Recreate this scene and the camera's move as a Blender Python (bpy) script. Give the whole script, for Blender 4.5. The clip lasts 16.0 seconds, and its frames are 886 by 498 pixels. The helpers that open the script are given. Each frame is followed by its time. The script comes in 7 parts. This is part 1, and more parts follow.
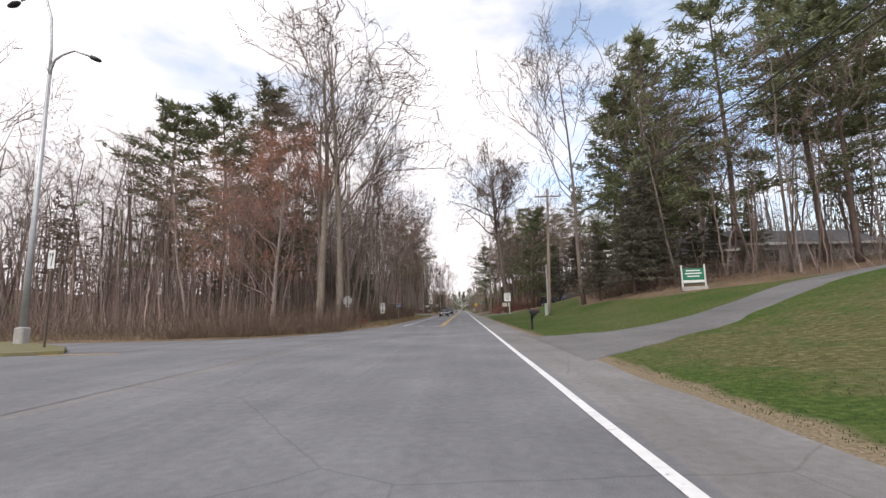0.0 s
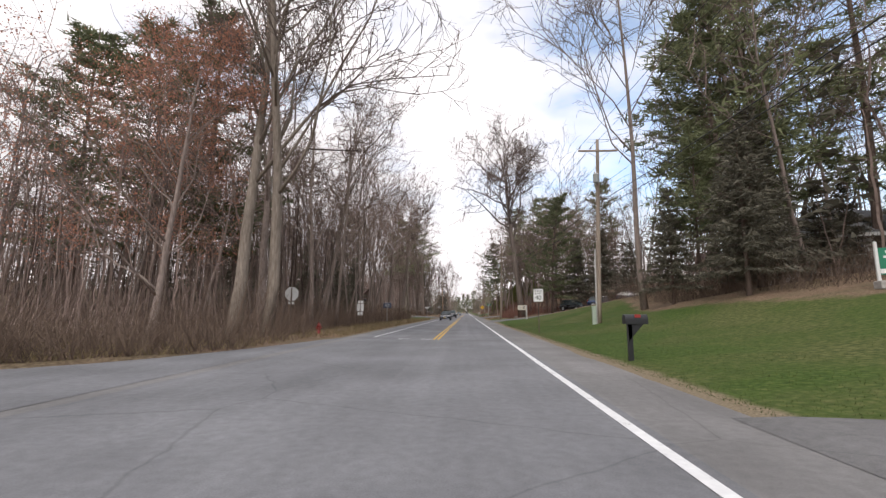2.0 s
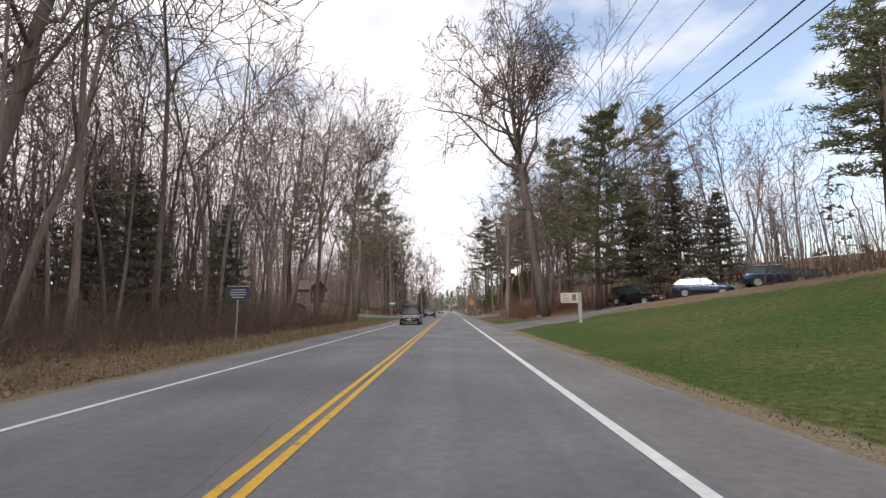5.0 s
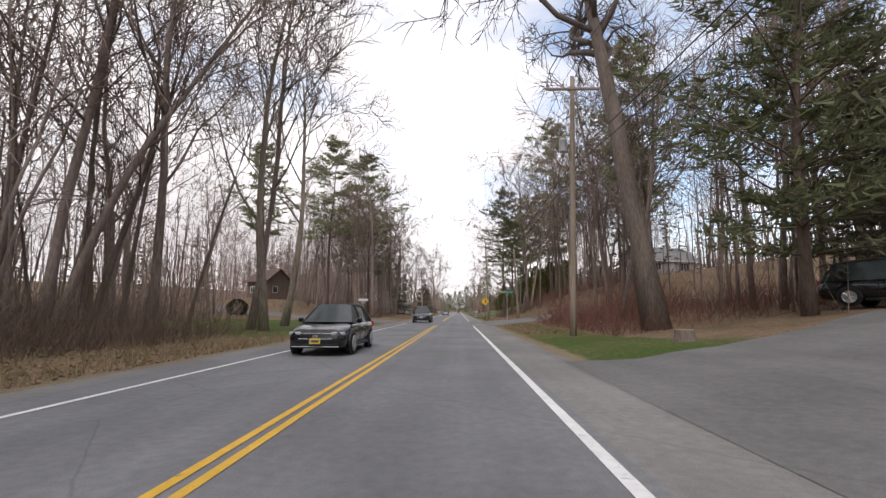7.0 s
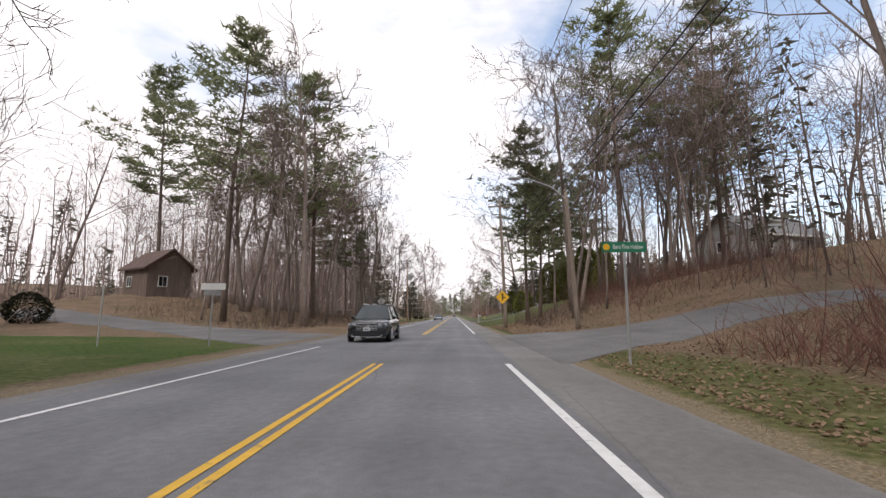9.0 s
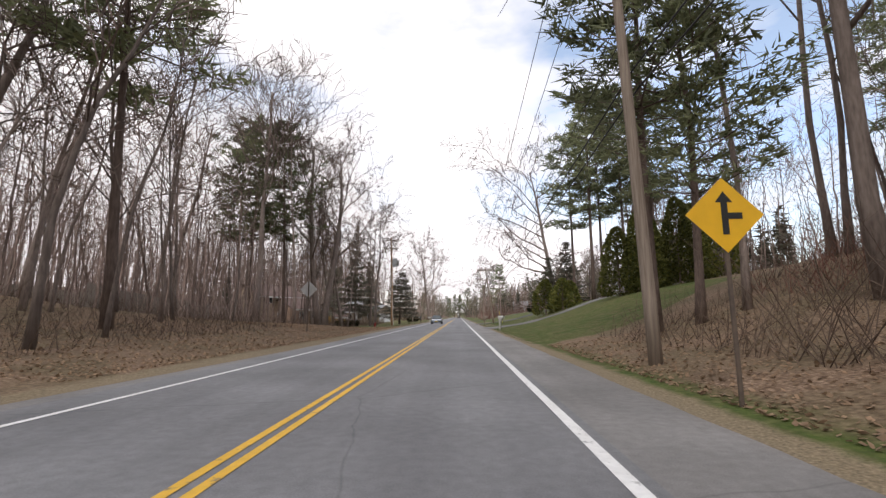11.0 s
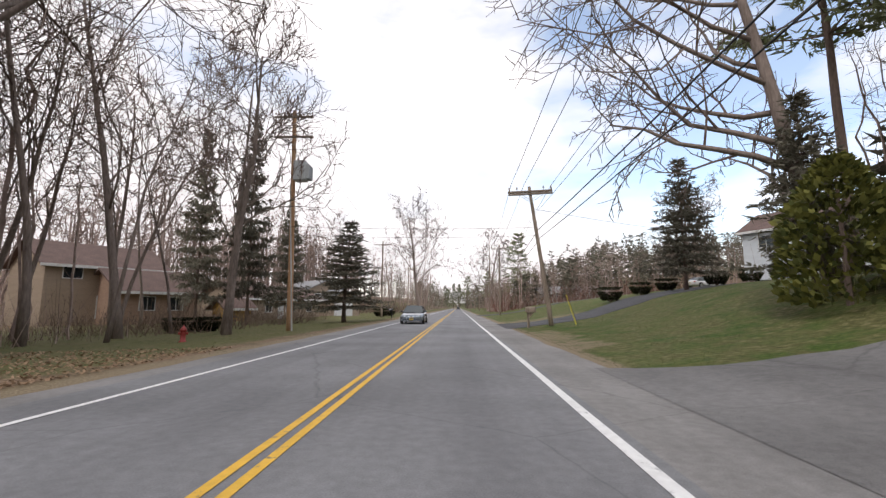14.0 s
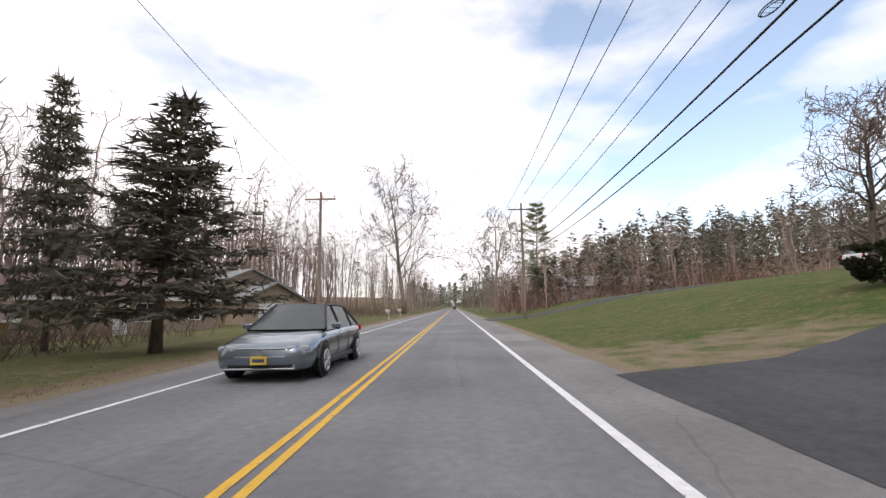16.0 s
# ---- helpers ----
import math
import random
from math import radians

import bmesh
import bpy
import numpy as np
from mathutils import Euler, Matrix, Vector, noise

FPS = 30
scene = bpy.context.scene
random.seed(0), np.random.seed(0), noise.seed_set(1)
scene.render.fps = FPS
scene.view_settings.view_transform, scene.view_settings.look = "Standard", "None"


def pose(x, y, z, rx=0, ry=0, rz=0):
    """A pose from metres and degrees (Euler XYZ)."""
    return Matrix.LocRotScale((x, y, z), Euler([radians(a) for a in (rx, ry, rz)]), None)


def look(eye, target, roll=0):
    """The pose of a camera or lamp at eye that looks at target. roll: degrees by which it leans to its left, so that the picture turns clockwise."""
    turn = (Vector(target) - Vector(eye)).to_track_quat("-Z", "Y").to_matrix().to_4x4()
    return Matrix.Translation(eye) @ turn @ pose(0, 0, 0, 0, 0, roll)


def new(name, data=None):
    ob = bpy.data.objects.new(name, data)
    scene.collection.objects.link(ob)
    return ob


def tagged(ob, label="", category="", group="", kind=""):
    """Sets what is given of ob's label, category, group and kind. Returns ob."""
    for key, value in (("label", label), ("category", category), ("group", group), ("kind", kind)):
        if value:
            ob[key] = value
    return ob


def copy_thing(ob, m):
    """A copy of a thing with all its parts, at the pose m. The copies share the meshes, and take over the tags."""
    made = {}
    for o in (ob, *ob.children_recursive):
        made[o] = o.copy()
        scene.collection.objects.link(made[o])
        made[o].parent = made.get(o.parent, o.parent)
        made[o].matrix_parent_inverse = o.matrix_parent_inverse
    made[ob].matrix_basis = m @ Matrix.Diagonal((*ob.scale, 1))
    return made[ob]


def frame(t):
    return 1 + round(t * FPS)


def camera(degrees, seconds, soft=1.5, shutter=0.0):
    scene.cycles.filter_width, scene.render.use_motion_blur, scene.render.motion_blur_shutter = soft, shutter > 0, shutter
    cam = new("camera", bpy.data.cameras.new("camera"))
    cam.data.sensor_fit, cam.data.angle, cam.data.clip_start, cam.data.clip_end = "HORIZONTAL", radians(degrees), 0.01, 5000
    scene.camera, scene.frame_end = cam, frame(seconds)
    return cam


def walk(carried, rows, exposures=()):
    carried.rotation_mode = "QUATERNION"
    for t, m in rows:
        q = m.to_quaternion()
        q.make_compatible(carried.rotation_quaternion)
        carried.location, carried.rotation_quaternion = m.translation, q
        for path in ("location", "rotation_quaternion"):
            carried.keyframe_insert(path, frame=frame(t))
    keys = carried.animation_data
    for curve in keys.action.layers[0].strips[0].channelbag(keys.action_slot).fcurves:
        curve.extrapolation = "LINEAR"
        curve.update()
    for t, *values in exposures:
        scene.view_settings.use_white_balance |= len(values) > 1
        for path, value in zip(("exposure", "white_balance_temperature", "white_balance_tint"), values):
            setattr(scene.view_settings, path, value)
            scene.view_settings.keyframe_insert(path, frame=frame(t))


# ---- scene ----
cam = camera(90.0, 16.0, soft=1.4)
PATH = [
    (0.0, pose(1.756, 0.000, 1.286, 97.83, 1.23, 2.58)),
    (0.5, pose(1.747, 2.755, 1.284, 97.84, 1.22, 2.56)),
    (1.0, pose(1.717, 6.046, 1.281, 97.91, 1.05, 2.80)),
    (1.5, pose(1.600, 10.102, 1.280, 98.01, 0.42, 2.93)),
    (2.0, pose(1.451, 14.273, 1.279, 98.13, -0.20, 3.01)),
    (2.5, pose(1.337, 18.751, 1.278, 97.90, -0.37, 3.25)),
    (3.0, pose(1.261, 23.610, 1.276, 97.75, -0.30, 2.59)),
    (3.5, pose(1.242, 29.389, 1.269, 97.81, 0.17, 1.18)),
    (4.0, pose(1.280, 35.205, 1.257, 97.86, 0.32, 0.61)),
    (6.5, pose(1.993, 66.410, 1.269, 97.76, 0.11, 2.08)),
    (7.0, pose(2.018, 72.999, 1.263, 97.99, -0.37, 2.02)),
    (7.5, pose(2.027, 80.204, 1.257, 97.89, -0.11, 2.09)),
    (8.0, pose(1.996, 86.888, 1.250, 97.76, -0.26, 2.10)),
    (8.5, pose(1.937, 93.857, 1.244, 98.24, -0.33, 1.94)),
    (9.0, pose(1.935, 100.683, 1.238, 98.49, -0.17, 1.43)),
    (9.5, pose(2.033, 107.793, 1.238, 98.74, -0.15, 1.23)),
    (12.0, pose(1.927, 144.128, 1.271, 98.37, -0.09, 2.88)),
    (12.5, pose(1.848, 151.088, 1.285, 97.82, -0.87, 2.57)),
    (13.0, pose(1.802, 158.048, 1.295, 97.66, -0.48, 2.42)),
    (13.5, pose(1.769, 165.124, 1.302, 97.24, 0.03, 2.18)),
    (14.0, pose(1.727, 171.852, 1.308, 97.50, -0.14, 1.93)),
    (14.5, pose(1.686, 178.232, 1.313, 97.18, -0.37, 1.58)),
    (15.0, pose(1.660, 184.786, 1.319, 97.53, -0.06, 1.21)),
    (15.5, pose(1.653, 191.746, 1.325, 97.52, 0.41, 1.22)),
    (16.0, pose(1.661, 198.416, 1.330, 97.48, 0.89, 1.43)),
]
walk(cam, PATH)

# ---- world, sun, exposure ----
SUN_EL, SUN_AZ = 48.0, 200.0        # degrees; azimuth clockwise from +y
scene.view_settings.exposure = -0.3
world = bpy.data.worlds.new("sky")
scene.world = world
world.use_nodes = True
wn, wl = world.node_tree.nodes, world.node_tree.links
wn.clear()
sky = wn.new("ShaderNodeTexSky")
sky.sky_type, sky.sun_disc = "NISHITA", False
sky.sun_elevation, sky.sun_rotation = radians(SUN_EL), radians(SUN_AZ)
sky.air_density, sky.dust_density, sky.ozone_density = 1.0, 1.5, 1.0
coord = wn.new("ShaderNodeTexCoord")
stretch = wn.new("ShaderNodeMapping")
stretch.inputs["Scale"].default_value = (1.0, 1.0, 2.6)
stretch.inputs["Location"].default_value = (0.35, 0.1, 0.2)
cloud = wn.new("ShaderNodeTexNoise")
cloud.inputs["Scale"].default_value, cloud.inputs["Detail"].default_value, cloud.inputs["Roughness"].default_value = 1.7, 7, 0.52
cover = wn.new("ShaderNodeValToRGB")
cover.color_ramp.elements[0].position, cover.color_ramp.elements[1].position = 0.34, 0.5
cover.color_ramp.elements[0].color = (0.12, 0.12, 0.12, 1)
skygain = wn.new("ShaderNodeMix")
skygain.data_type, skygain.blend_type = "RGBA", "MULTIPLY"
skygain.inputs[0].default_value = 1.0
skygain.inputs[7].default_value = (3.9, 3.65, 3.35, 1)
mixsky = wn.new("ShaderNodeMix")
mixsky.data_type = "RGBA"
mixsky.inputs[7].default_value = (15.9, 15.15, 15.45, 1)
bg = wn.new("ShaderNodeBackground")
bg.inputs["Strength"].default_value = 0.1
wout = wn.new("ShaderNodeOutputWorld")
wl.new(coord.outputs["Generated"], stretch.inputs["Vector"])
wl.new(stretch.outputs["Vector"], cloud.inputs["Vector"])
wl.new(cloud.outputs["Fac"], cover.inputs["Fac"])
wl.new(sky.outputs["Color"], skygain.inputs[6])
wl.new(cover.outputs["Color"], mixsky.inputs[0])
wl.new(skygain.outputs[2], mixsky.inputs[6])
wl.new(mixsky.outputs[2], bg.inputs["Color"])
wl.new(bg.outputs["Background"], wout.inputs["Surface"])

sun = new("sun", bpy.data.lights.new("sun", "SUN"))
sun.data.energy, sun.data.angle, sun.data.color = 1.7, radians(14), (1.0, 0.96, 0.92)
saz, sel = radians(SUN_AZ), radians(SUN_EL)
sundir = Vector((math.sin(saz) * math.cos(sel), math.cos(saz) * math.cos(sel), math.sin(sel)))
sun.matrix_world = look(sundir * 50, (0, 0, 0))


# ---- materials ----
def material(name, base, dark=None, rough=0.85, scale=6.0, bump=0.3, bump_scale=40.0, metal=0.0, stretch=(1, 1, 1), vary=0.0, spec=0.4,
             coarse=0.7, trans=0.0, isle=0.0):
    """Two-scale noise between base and dark, with a fine bump; vary: brightness change from object to object."""
    m = bpy.data.materials.new(name)
    m.use_nodes = True
    n, l = m.node_tree.nodes, m.node_tree.links
    b = n["Principled BSDF"]
    dark = dark or tuple(c * 0.7 for c in base)
    tc = n.new("ShaderNodeTexCoord")
    mp = n.new("ShaderNodeMapping")
    mp.inputs["Scale"].default_value = stretch
    l.new(tc.outputs["Object"], mp.inputs["Vector"])
    n1 = n.new("ShaderNodeTexNoise")
    n1.inputs["Scale"].default_value, n1.inputs["Detail"].default_value = scale, 6
    n2 = n.new("ShaderNodeTexNoise")
    n2.inputs["Scale"].default_value, n2.inputs["Detail"].default_value = scale * 0.13, 3
    add = n.new("ShaderNodeMath")
    add.operation = "MULTIPLY_ADD"
    add.inputs[1].default_value = coarse
    l.new(mp.outputs["Vector"], n1.inputs["Vector"])
    l.new(mp.outputs["Vector"], n2.inputs["Vector"])
    l.new(n2.outputs["Fac"], add.inputs[0])
    l.new(n1.outputs["Fac"], add.inputs[2])
    ramp = n.new("ShaderNodeMapRange")
    ramp.inputs["From Min"].default_value, ramp.inputs["From Max"].default_value = 0.35 * (1 + coarse), 0.65 * (1 + coarse)
    l.new(add.outputs[0], ramp.inputs["Value"])
    mix = n.new("ShaderNodeMix")
    mix.data_type = "RGBA"
    mix.inputs[6].default_value, mix.inputs[7].default_value = (*dark, 1), (*base, 1)
    l.new(ramp.outputs["Result"], mix.inputs[0])
    colour = mix.outputs[2]
    if vary:
        info = n.new("ShaderNodeObjectInfo")
        mr = n.new("ShaderNodeMapRange")
        mr.inputs["To Min"].default_value, mr.inputs["To Max"].default_value = 1 - vary, 1 + vary
        l.new(info.outputs["Random"], mr.inputs["Value"])
        hsv = n.new("ShaderNodeHueSaturation")
        l.new(mr.outputs["Result"], hsv.inputs["Value"])
        l.new(colour, hsv.inputs["Color"])
        colour = hsv.outputs["Color"]
    if isle:
        geo = n.new("ShaderNodeNewGeometry")
        ir = n.new("ShaderNodeMapRange")
        ir.inputs["To Min"].default_value, ir.inputs["To Max"].default_value = 1 - isle, 1 + isle
        l.new(geo.outputs["Random Per Island"], ir.inputs["Value"])
        ih = n.new("ShaderNodeHueSaturation")
        l.new(ir.outputs["Result"], ih.inputs["Value"])
        l.new(colour, ih.inputs["Color"])
        colour = ih.outputs["Color"]
    l.new(colour, b.inputs["Base Color"])
    b.inputs["Roughness"].default_value, b.inputs["Metallic"].default_value = rough, metal
    b.inputs["Specular IOR Level"].default_value = spec
    if trans:
        b.inputs["Transmission Weight"].default_value = trans
    if bump:
        n3 = n.new("ShaderNodeTexNoise")
        n3.inputs["Scale"].default_value, n3.inputs["Detail"].default_value = bump_scale, 4
        l.new(mp.outputs["Vector"], n3.inputs["Vector"])
        bp = n.new("ShaderNodeBump")
        bp.inputs["Strength"].default_value, bp.inputs["Distance"].default_value = bump, 0.02
        l.new(n3.outputs["Fac"], bp.inputs["Height"])
        l.new(bp.outputs["Normal"], b.inputs["Normal"])
    return m


def ground_material():
    """Lawn, leaf litter and dirt, mixed by the mesh's own attributes with ragged noise borders."""
    m = bpy.data.materials.new("ground_cover")
    m.use_nodes = True
    n, l = m.node_tree.nodes, m.node_tree.links
    b = n["Principled BSDF"]
    tc = n.new("ShaderNodeTexCoord")

    def noise_at(scale, detail=5):
        t = n.new("ShaderNodeTexNoise")
        t.inputs["Scale"].default_value, t.inputs["Detail"].default_value = scale, detail
        l.new(tc.outputs["Object"], t.inputs["Vector"])
        return t.outputs["Fac"]

    def ramp(fac, stops):
        r = n.new("ShaderNodeValToRGB")
        e = r.color_ramp.elements
        while len(e) < len(stops):
            e.new(0.5)
        for k, (p, c) in zip(e, stops):
            k.position, k.color = p, (*c, 1)
        l.new(fac, r.inputs["Fac"])
        return r.outputs["Color"]

    def mixed(fac, a, c):
        x = n.new("ShaderNodeMix")
        x.data_type = "RGBA"
        l.new(fac, x.inputs[0])
        l.new(a, x.inputs[6])
        l.new(c, x.inputs[7])
        return x.outputs[2]

    def border(attr, width):
        a = n.new("ShaderNodeAttribute")
        a.attribute_name = attr
        k = n.new("ShaderNodeMath")
        k.operation = "MULTIPLY_ADD"
        k.inputs[1].default_value = width
        l.new(noise_at(1.3, 6), k.inputs[0])
        l.new(a.outputs["Fac"], k.inputs[2])
        r = n.new("ShaderNodeMapRange")
        r.inputs["From Min"].default_value, r.inputs["From Max"].default_value = 0.5 + width * 0.5 - 0.18, 0.5 + width * 0.5 + 0.18
        l.new(k.outputs[0], r.inputs["Value"])
        return r.outputs["Result"]

    lawn = mixed(ramp(noise_at(0.22, 4), [(0.42, (0, 0, 0)), (0.62, (1, 1, 1))]),
                 ramp(noise_at(9, 7), [(0.3, (0.027, 0.05, 0.009)), (0.55, (0.058, 0.094, 0.018)), (0.75, (0.11, 0.13, 0.038))]),
                 ramp(noise_at(7, 7), [(0.3, (0.04, 0.055, 0.015)), (0.52, (0.085, 0.1, 0.031)), (0.75, (0.17, 0.155, 0.07))]))
    leaf = mixed(ramp(noise_at(0.5, 4), [(0.4, (0, 0, 0)), (0.6, (1, 1, 1))]),
                 ramp(noise_at(14, 8), [(0.3, (0.09, 0.062, 0.042)), (0.5, (0.18, 0.12, 0.08)), (0.68, (0.34, 0.25, 0.175))]),
                 ramp(noise_at(10, 8), [(0.32, (0.085, 0.062, 0.038)), (0.55, (0.16, 0.12, 0.075)), (0.7, (0.24, 0.19, 0.12))]))
    dirt = ramp(noise_at(26, 9), [(0.3, (0.12, 0.095, 0.06)), (0.52, (0.21, 0.168, 0.11)), (0.72, (0.31, 0.25, 0.165))])
    straw = ramp(noise_at(6, 7), [(0.3, (0.055, 0.058, 0.019)), (0.52, (0.105, 0.102, 0.04)), (0.72, (0.19, 0.165, 0.085))])
    lawn = mixed(border("straw", 1.6), lawn, straw)
    c = mixed(border("lawn", 0.9), leaf, lawn)
    c = mixed(border("dirt", 0.9), c, dirt)
    l.new(c, b.inputs["Base Color"])
    b.inputs["Roughness"].default_value = 0.95
    b.inputs["Specular IOR Level"].default_value = 0.15
    bp = n.new("ShaderNodeBump")
    bp.inputs["Strength"].default_value, bp.inputs["Distance"].default_value = 0.55, 0.04
    l.new(noise_at(22, 6), bp.inputs["Height"])
    l.new(bp.outputs["Normal"], b.inputs["Normal"])
    return m


def asphalt_material(name, grey, worn):
    """Asphalt with fine aggregate, wheel-track wear along y and dark crack stains."""
    m = material(name, grey, worn, rough=0.9, scale=60, bump=0.35, bump_scale=220, spec=0.25, coarse=0.8)
    n, l = m.node_tree.nodes, m.node_tree.links
    b = n["Principled BSDF"]
    old = b.inputs["Base Color"].links[0].from_socket
    tc = n.new("ShaderNodeTexCoord")
    mp = n.new("ShaderNodeMapping")
    mp.inputs["Scale"].default_value = (1.6, 0.03, 1)
    l.new(tc.outputs["Object"], mp.inputs["Vector"])
    st = n.new("ShaderNodeTexNoise")
    st.inputs["Scale"].default_value, st.inputs["Detail"].default_value = 1.0, 5
    l.new(mp.outputs["Vector"], st.inputs["Vector"])
    big = n.new("ShaderNodeTexNoise")
    big.inputs["Scale"].default_value, big.inputs["Detail"].default_value = 0.35, 6
    l.new(tc.outputs["Object"], big.inputs["Vector"])
    vor = n.new("ShaderNodeTexVoronoi")
    vor.feature = "DISTANCE_TO_EDGE"
    vor.inputs["Scale"].default_value = 0.22
    warp = n.new("ShaderNodeMix")
    warp.data_type = "RGBA"
    warp.inputs[0].default_value = 0.12
    wob = n.new("ShaderNodeTexNoise")
    wob.inputs["Scale"].default_value = 1.5
    l.new(tc.outputs["Object"], wob.inputs["Vector"])
    l.new(tc.outputs["Object"], warp.inputs[6])
    l.new(wob.outputs["Color"], warp.inputs[7])
    l.new(warp.outputs[2], vor.inputs["Vector"])
    crack = n.new("ShaderNodeMapRange")
    crack.inputs["From Min"].default_value, crack.inputs["From Max"].default_value = 0.0, 0.004
    crack.inputs["To Min"].default_value, crack.inputs["To Max"].default_value = 0.78, 1.0
    l.new(vor.outputs["Distance"], crack.inputs["Value"])
    tot = n.new("ShaderNodeMath")
    tot.operation = "MULTIPLY_ADD"
    tot.inputs[1].default_value = 0.5
    l.new(st.outputs["Fac"], tot.inputs[0])
    l.new(big.outputs["Fac"], tot.inputs[2])
    rng = n.new("ShaderNodeMapRange")
    rng.inputs["From Min"].default_value, rng.inputs["From Max"].default_value = 0.55, 0.95
    rng.inputs["To Min"].default_value, rng.inputs["To Max"].default_value = 0.8, 1.18
    l.new(tot.outputs[0], rng.inputs["Value"])
    mul = n.new("ShaderNodeMath")
    mul.operation = "MULTIPLY"
    l.new(rng.outputs["Result"], mul.inputs[0])
    l.new(crack.outputs["Result"], mul.inputs[1])
    hsv = n.new("ShaderNodeHueSaturation")
    l.new(mul.outputs[0], hsv.inputs["Value"])
    l.new(old, hsv.inputs["Color"])
    l.new(hsv.outputs["Color"], b.inputs["Base Color"])
    return m


def paint_material(name, base, under):
    """Worn road paint: chipped through to the asphalt."""
    m = material(name, base, tuple(c * 0.8 for c in base), rough=0.7, scale=9, bump=0.2, bump_scale=90)
    n, l = m.node_tree.nodes, m.node_tree.links
    b = n["Principled BSDF"]
    old = b.inputs["Base Color"].links[0].from_socket
    tc = n.new("ShaderNodeTexCoord")
    t = n.new("ShaderNodeTexNoise")
    t.inputs["Scale"].default_value, t.inputs["Detail"].default_value, t.inputs["Roughness"].default_value = 5, 8, 0.7
    l.new(tc.outputs["Object"], t.inputs["Vector"])
    r = n.new("ShaderNodeMapRange")
    r.inputs["From Min"].default_value, r.inputs["From Max"].default_value = 0.34, 0.4
    l.new(t.outputs["Fac"], r.inputs["Value"])
    x = n.new("ShaderNodeMix")
    x.data_type = "RGBA"
    x.inputs[6].default_value = (*under, 1)
    l.new(r.outputs["Result"], x.inputs[0])
    l.new(old, x.inputs[7])
    l.new(x.outputs[2], b.inputs["Base Color"])
    return m


def leaf_material(name, base, dark, rough=0.7, isle=0.35):
    """Foliage: colour varies from leaf to leaf and from plant to plant; thin, lets light through."""
    m = bpy.data.materials.new(name)
    m.use_nodes = True
    n, l = m.node_tree.nodes, m.node_tree.links
    b = n["Principled BSDF"]
    g = n.new("ShaderNodeNewGeometry")
    mix = n.new("ShaderNodeMix")
    mix.data_type = "RGBA"
    mix.inputs[6].default_value, mix.inputs[7].default_value = (*dark, 1), (*base, 1)
    l.new(g.outputs["Random Per Island"], mix.inputs[0])
    info = n.new("ShaderNodeObjectInfo")
    mr = n.new("ShaderNodeMapRange")
    mr.inputs["To Min"].default_value, mr.inputs["To Max"].default_value = 1 - isle, 1 + isle
    l.new(info.outputs["Random"], mr.inputs["Value"])
    hsv = n.new("ShaderNodeHueSaturation")
    l.new(mr.outputs["Result"], hsv.inputs["Value"])
    l.new(mix.outputs[2], hsv.inputs["Color"])
    l.new(hsv.outputs["Color"], b.inputs["Base Color"])
    b.inputs["Roughness"].default_value = rough
    b.inputs["Specular IOR Level"].default_value = 0.25
    tr = n.new("ShaderNodeBsdfTranslucent")
    l.new(hsv.outputs["Color"], tr.inputs["Color"])
    sh = n.new("ShaderNodeMixShader")
    sh.inputs[0].default_value = 0.3
    l.new(b.outputs[0], sh.inputs[1])
    l.new(tr.outputs[0], sh.inputs[2])
    l.new(sh.outputs[0], n["Material Output"].inputs["Surface"])
    return m


def plain(name, base, rough=0.5, metal=0.0, spec=0.5, glow=0.0):
    return material(name, base, tuple(c * 0.85 for c in base), rough=rough, scale=4, bump=0.04, bump_scale=60, metal=metal, spec=spec)


M_GROUND = ground_material()
M_ROAD = asphalt_material("road_asphalt", (0.212, 0.214, 0.222), (0.15, 0.151, 0.158))
M_SHOULDER = asphalt_material("shoulder_asphalt", (0.24, 0.233, 0.227), (0.168, 0.162, 0.158))
M_DRIVE = asphalt_material("driveway_asphalt", (0.085, 0.085, 0.09), (0.05, 0.05, 0.054))
M_OLDDRIVE = asphalt_material("worn_driveway_asphalt", (0.19, 0.186, 0.184), (0.125, 0.122, 0.12))
M_YELLOW = paint_material("yellow_road_paint", (0.72, 0.43, 0.05), (0.2, 0.17, 0.12))
M_WHITE = paint_material("white_road_paint", (0.78, 0.78, 0.77), (0.3, 0.3, 0.3))
M_BARK = material("grey_brown_bark", (0.3, 0.245, 0.215), (0.155, 0.124, 0.107), rough=0.95, scale=5, bump=0.9, bump_scale=16, stretch=(3, 3, 0.6), vary=0.3, spec=0.1)
M_TWIG = material("twig_bark", (0.31, 0.24, 0.21), (0.18, 0.136, 0.118), rough=0.95, scale=3, bump=0, vary=0.3, spec=0.1, isle=0.4)
M_CROWN = material("dark_crown_twigs", (0.19, 0.146, 0.125), (0.11, 0.084, 0.072), rough=0.95, scale=3, bump=0, vary=0.2, spec=0.1)
M_PALEBARK = material("pale_bark", (0.34, 0.29, 0.24), (0.17, 0.14, 0.115), rough=0.95, scale=4, bump=0.9, bump_scale=14, stretch=(3, 3, 0.5), vary=0.15, spec=0.1)
M_PINEBARK = material("pine_bark", (0.2, 0.15, 0.125), (0.1, 0.075, 0.065), rough=0.95, scale=4, bump=0.9, bump_scale=14, stretch=(3, 3, 0.7), vary=0.2, spec=0.1)
M_NEEDLE = leaf_material("pine_needles", (0.25, 0.27, 0.14), (0.12, 0.135, 0.08))
M_SPRUCE = leaf_material("spruce_needles", (0.2, 0.185, 0.14), (0.1, 0.095, 0.073))
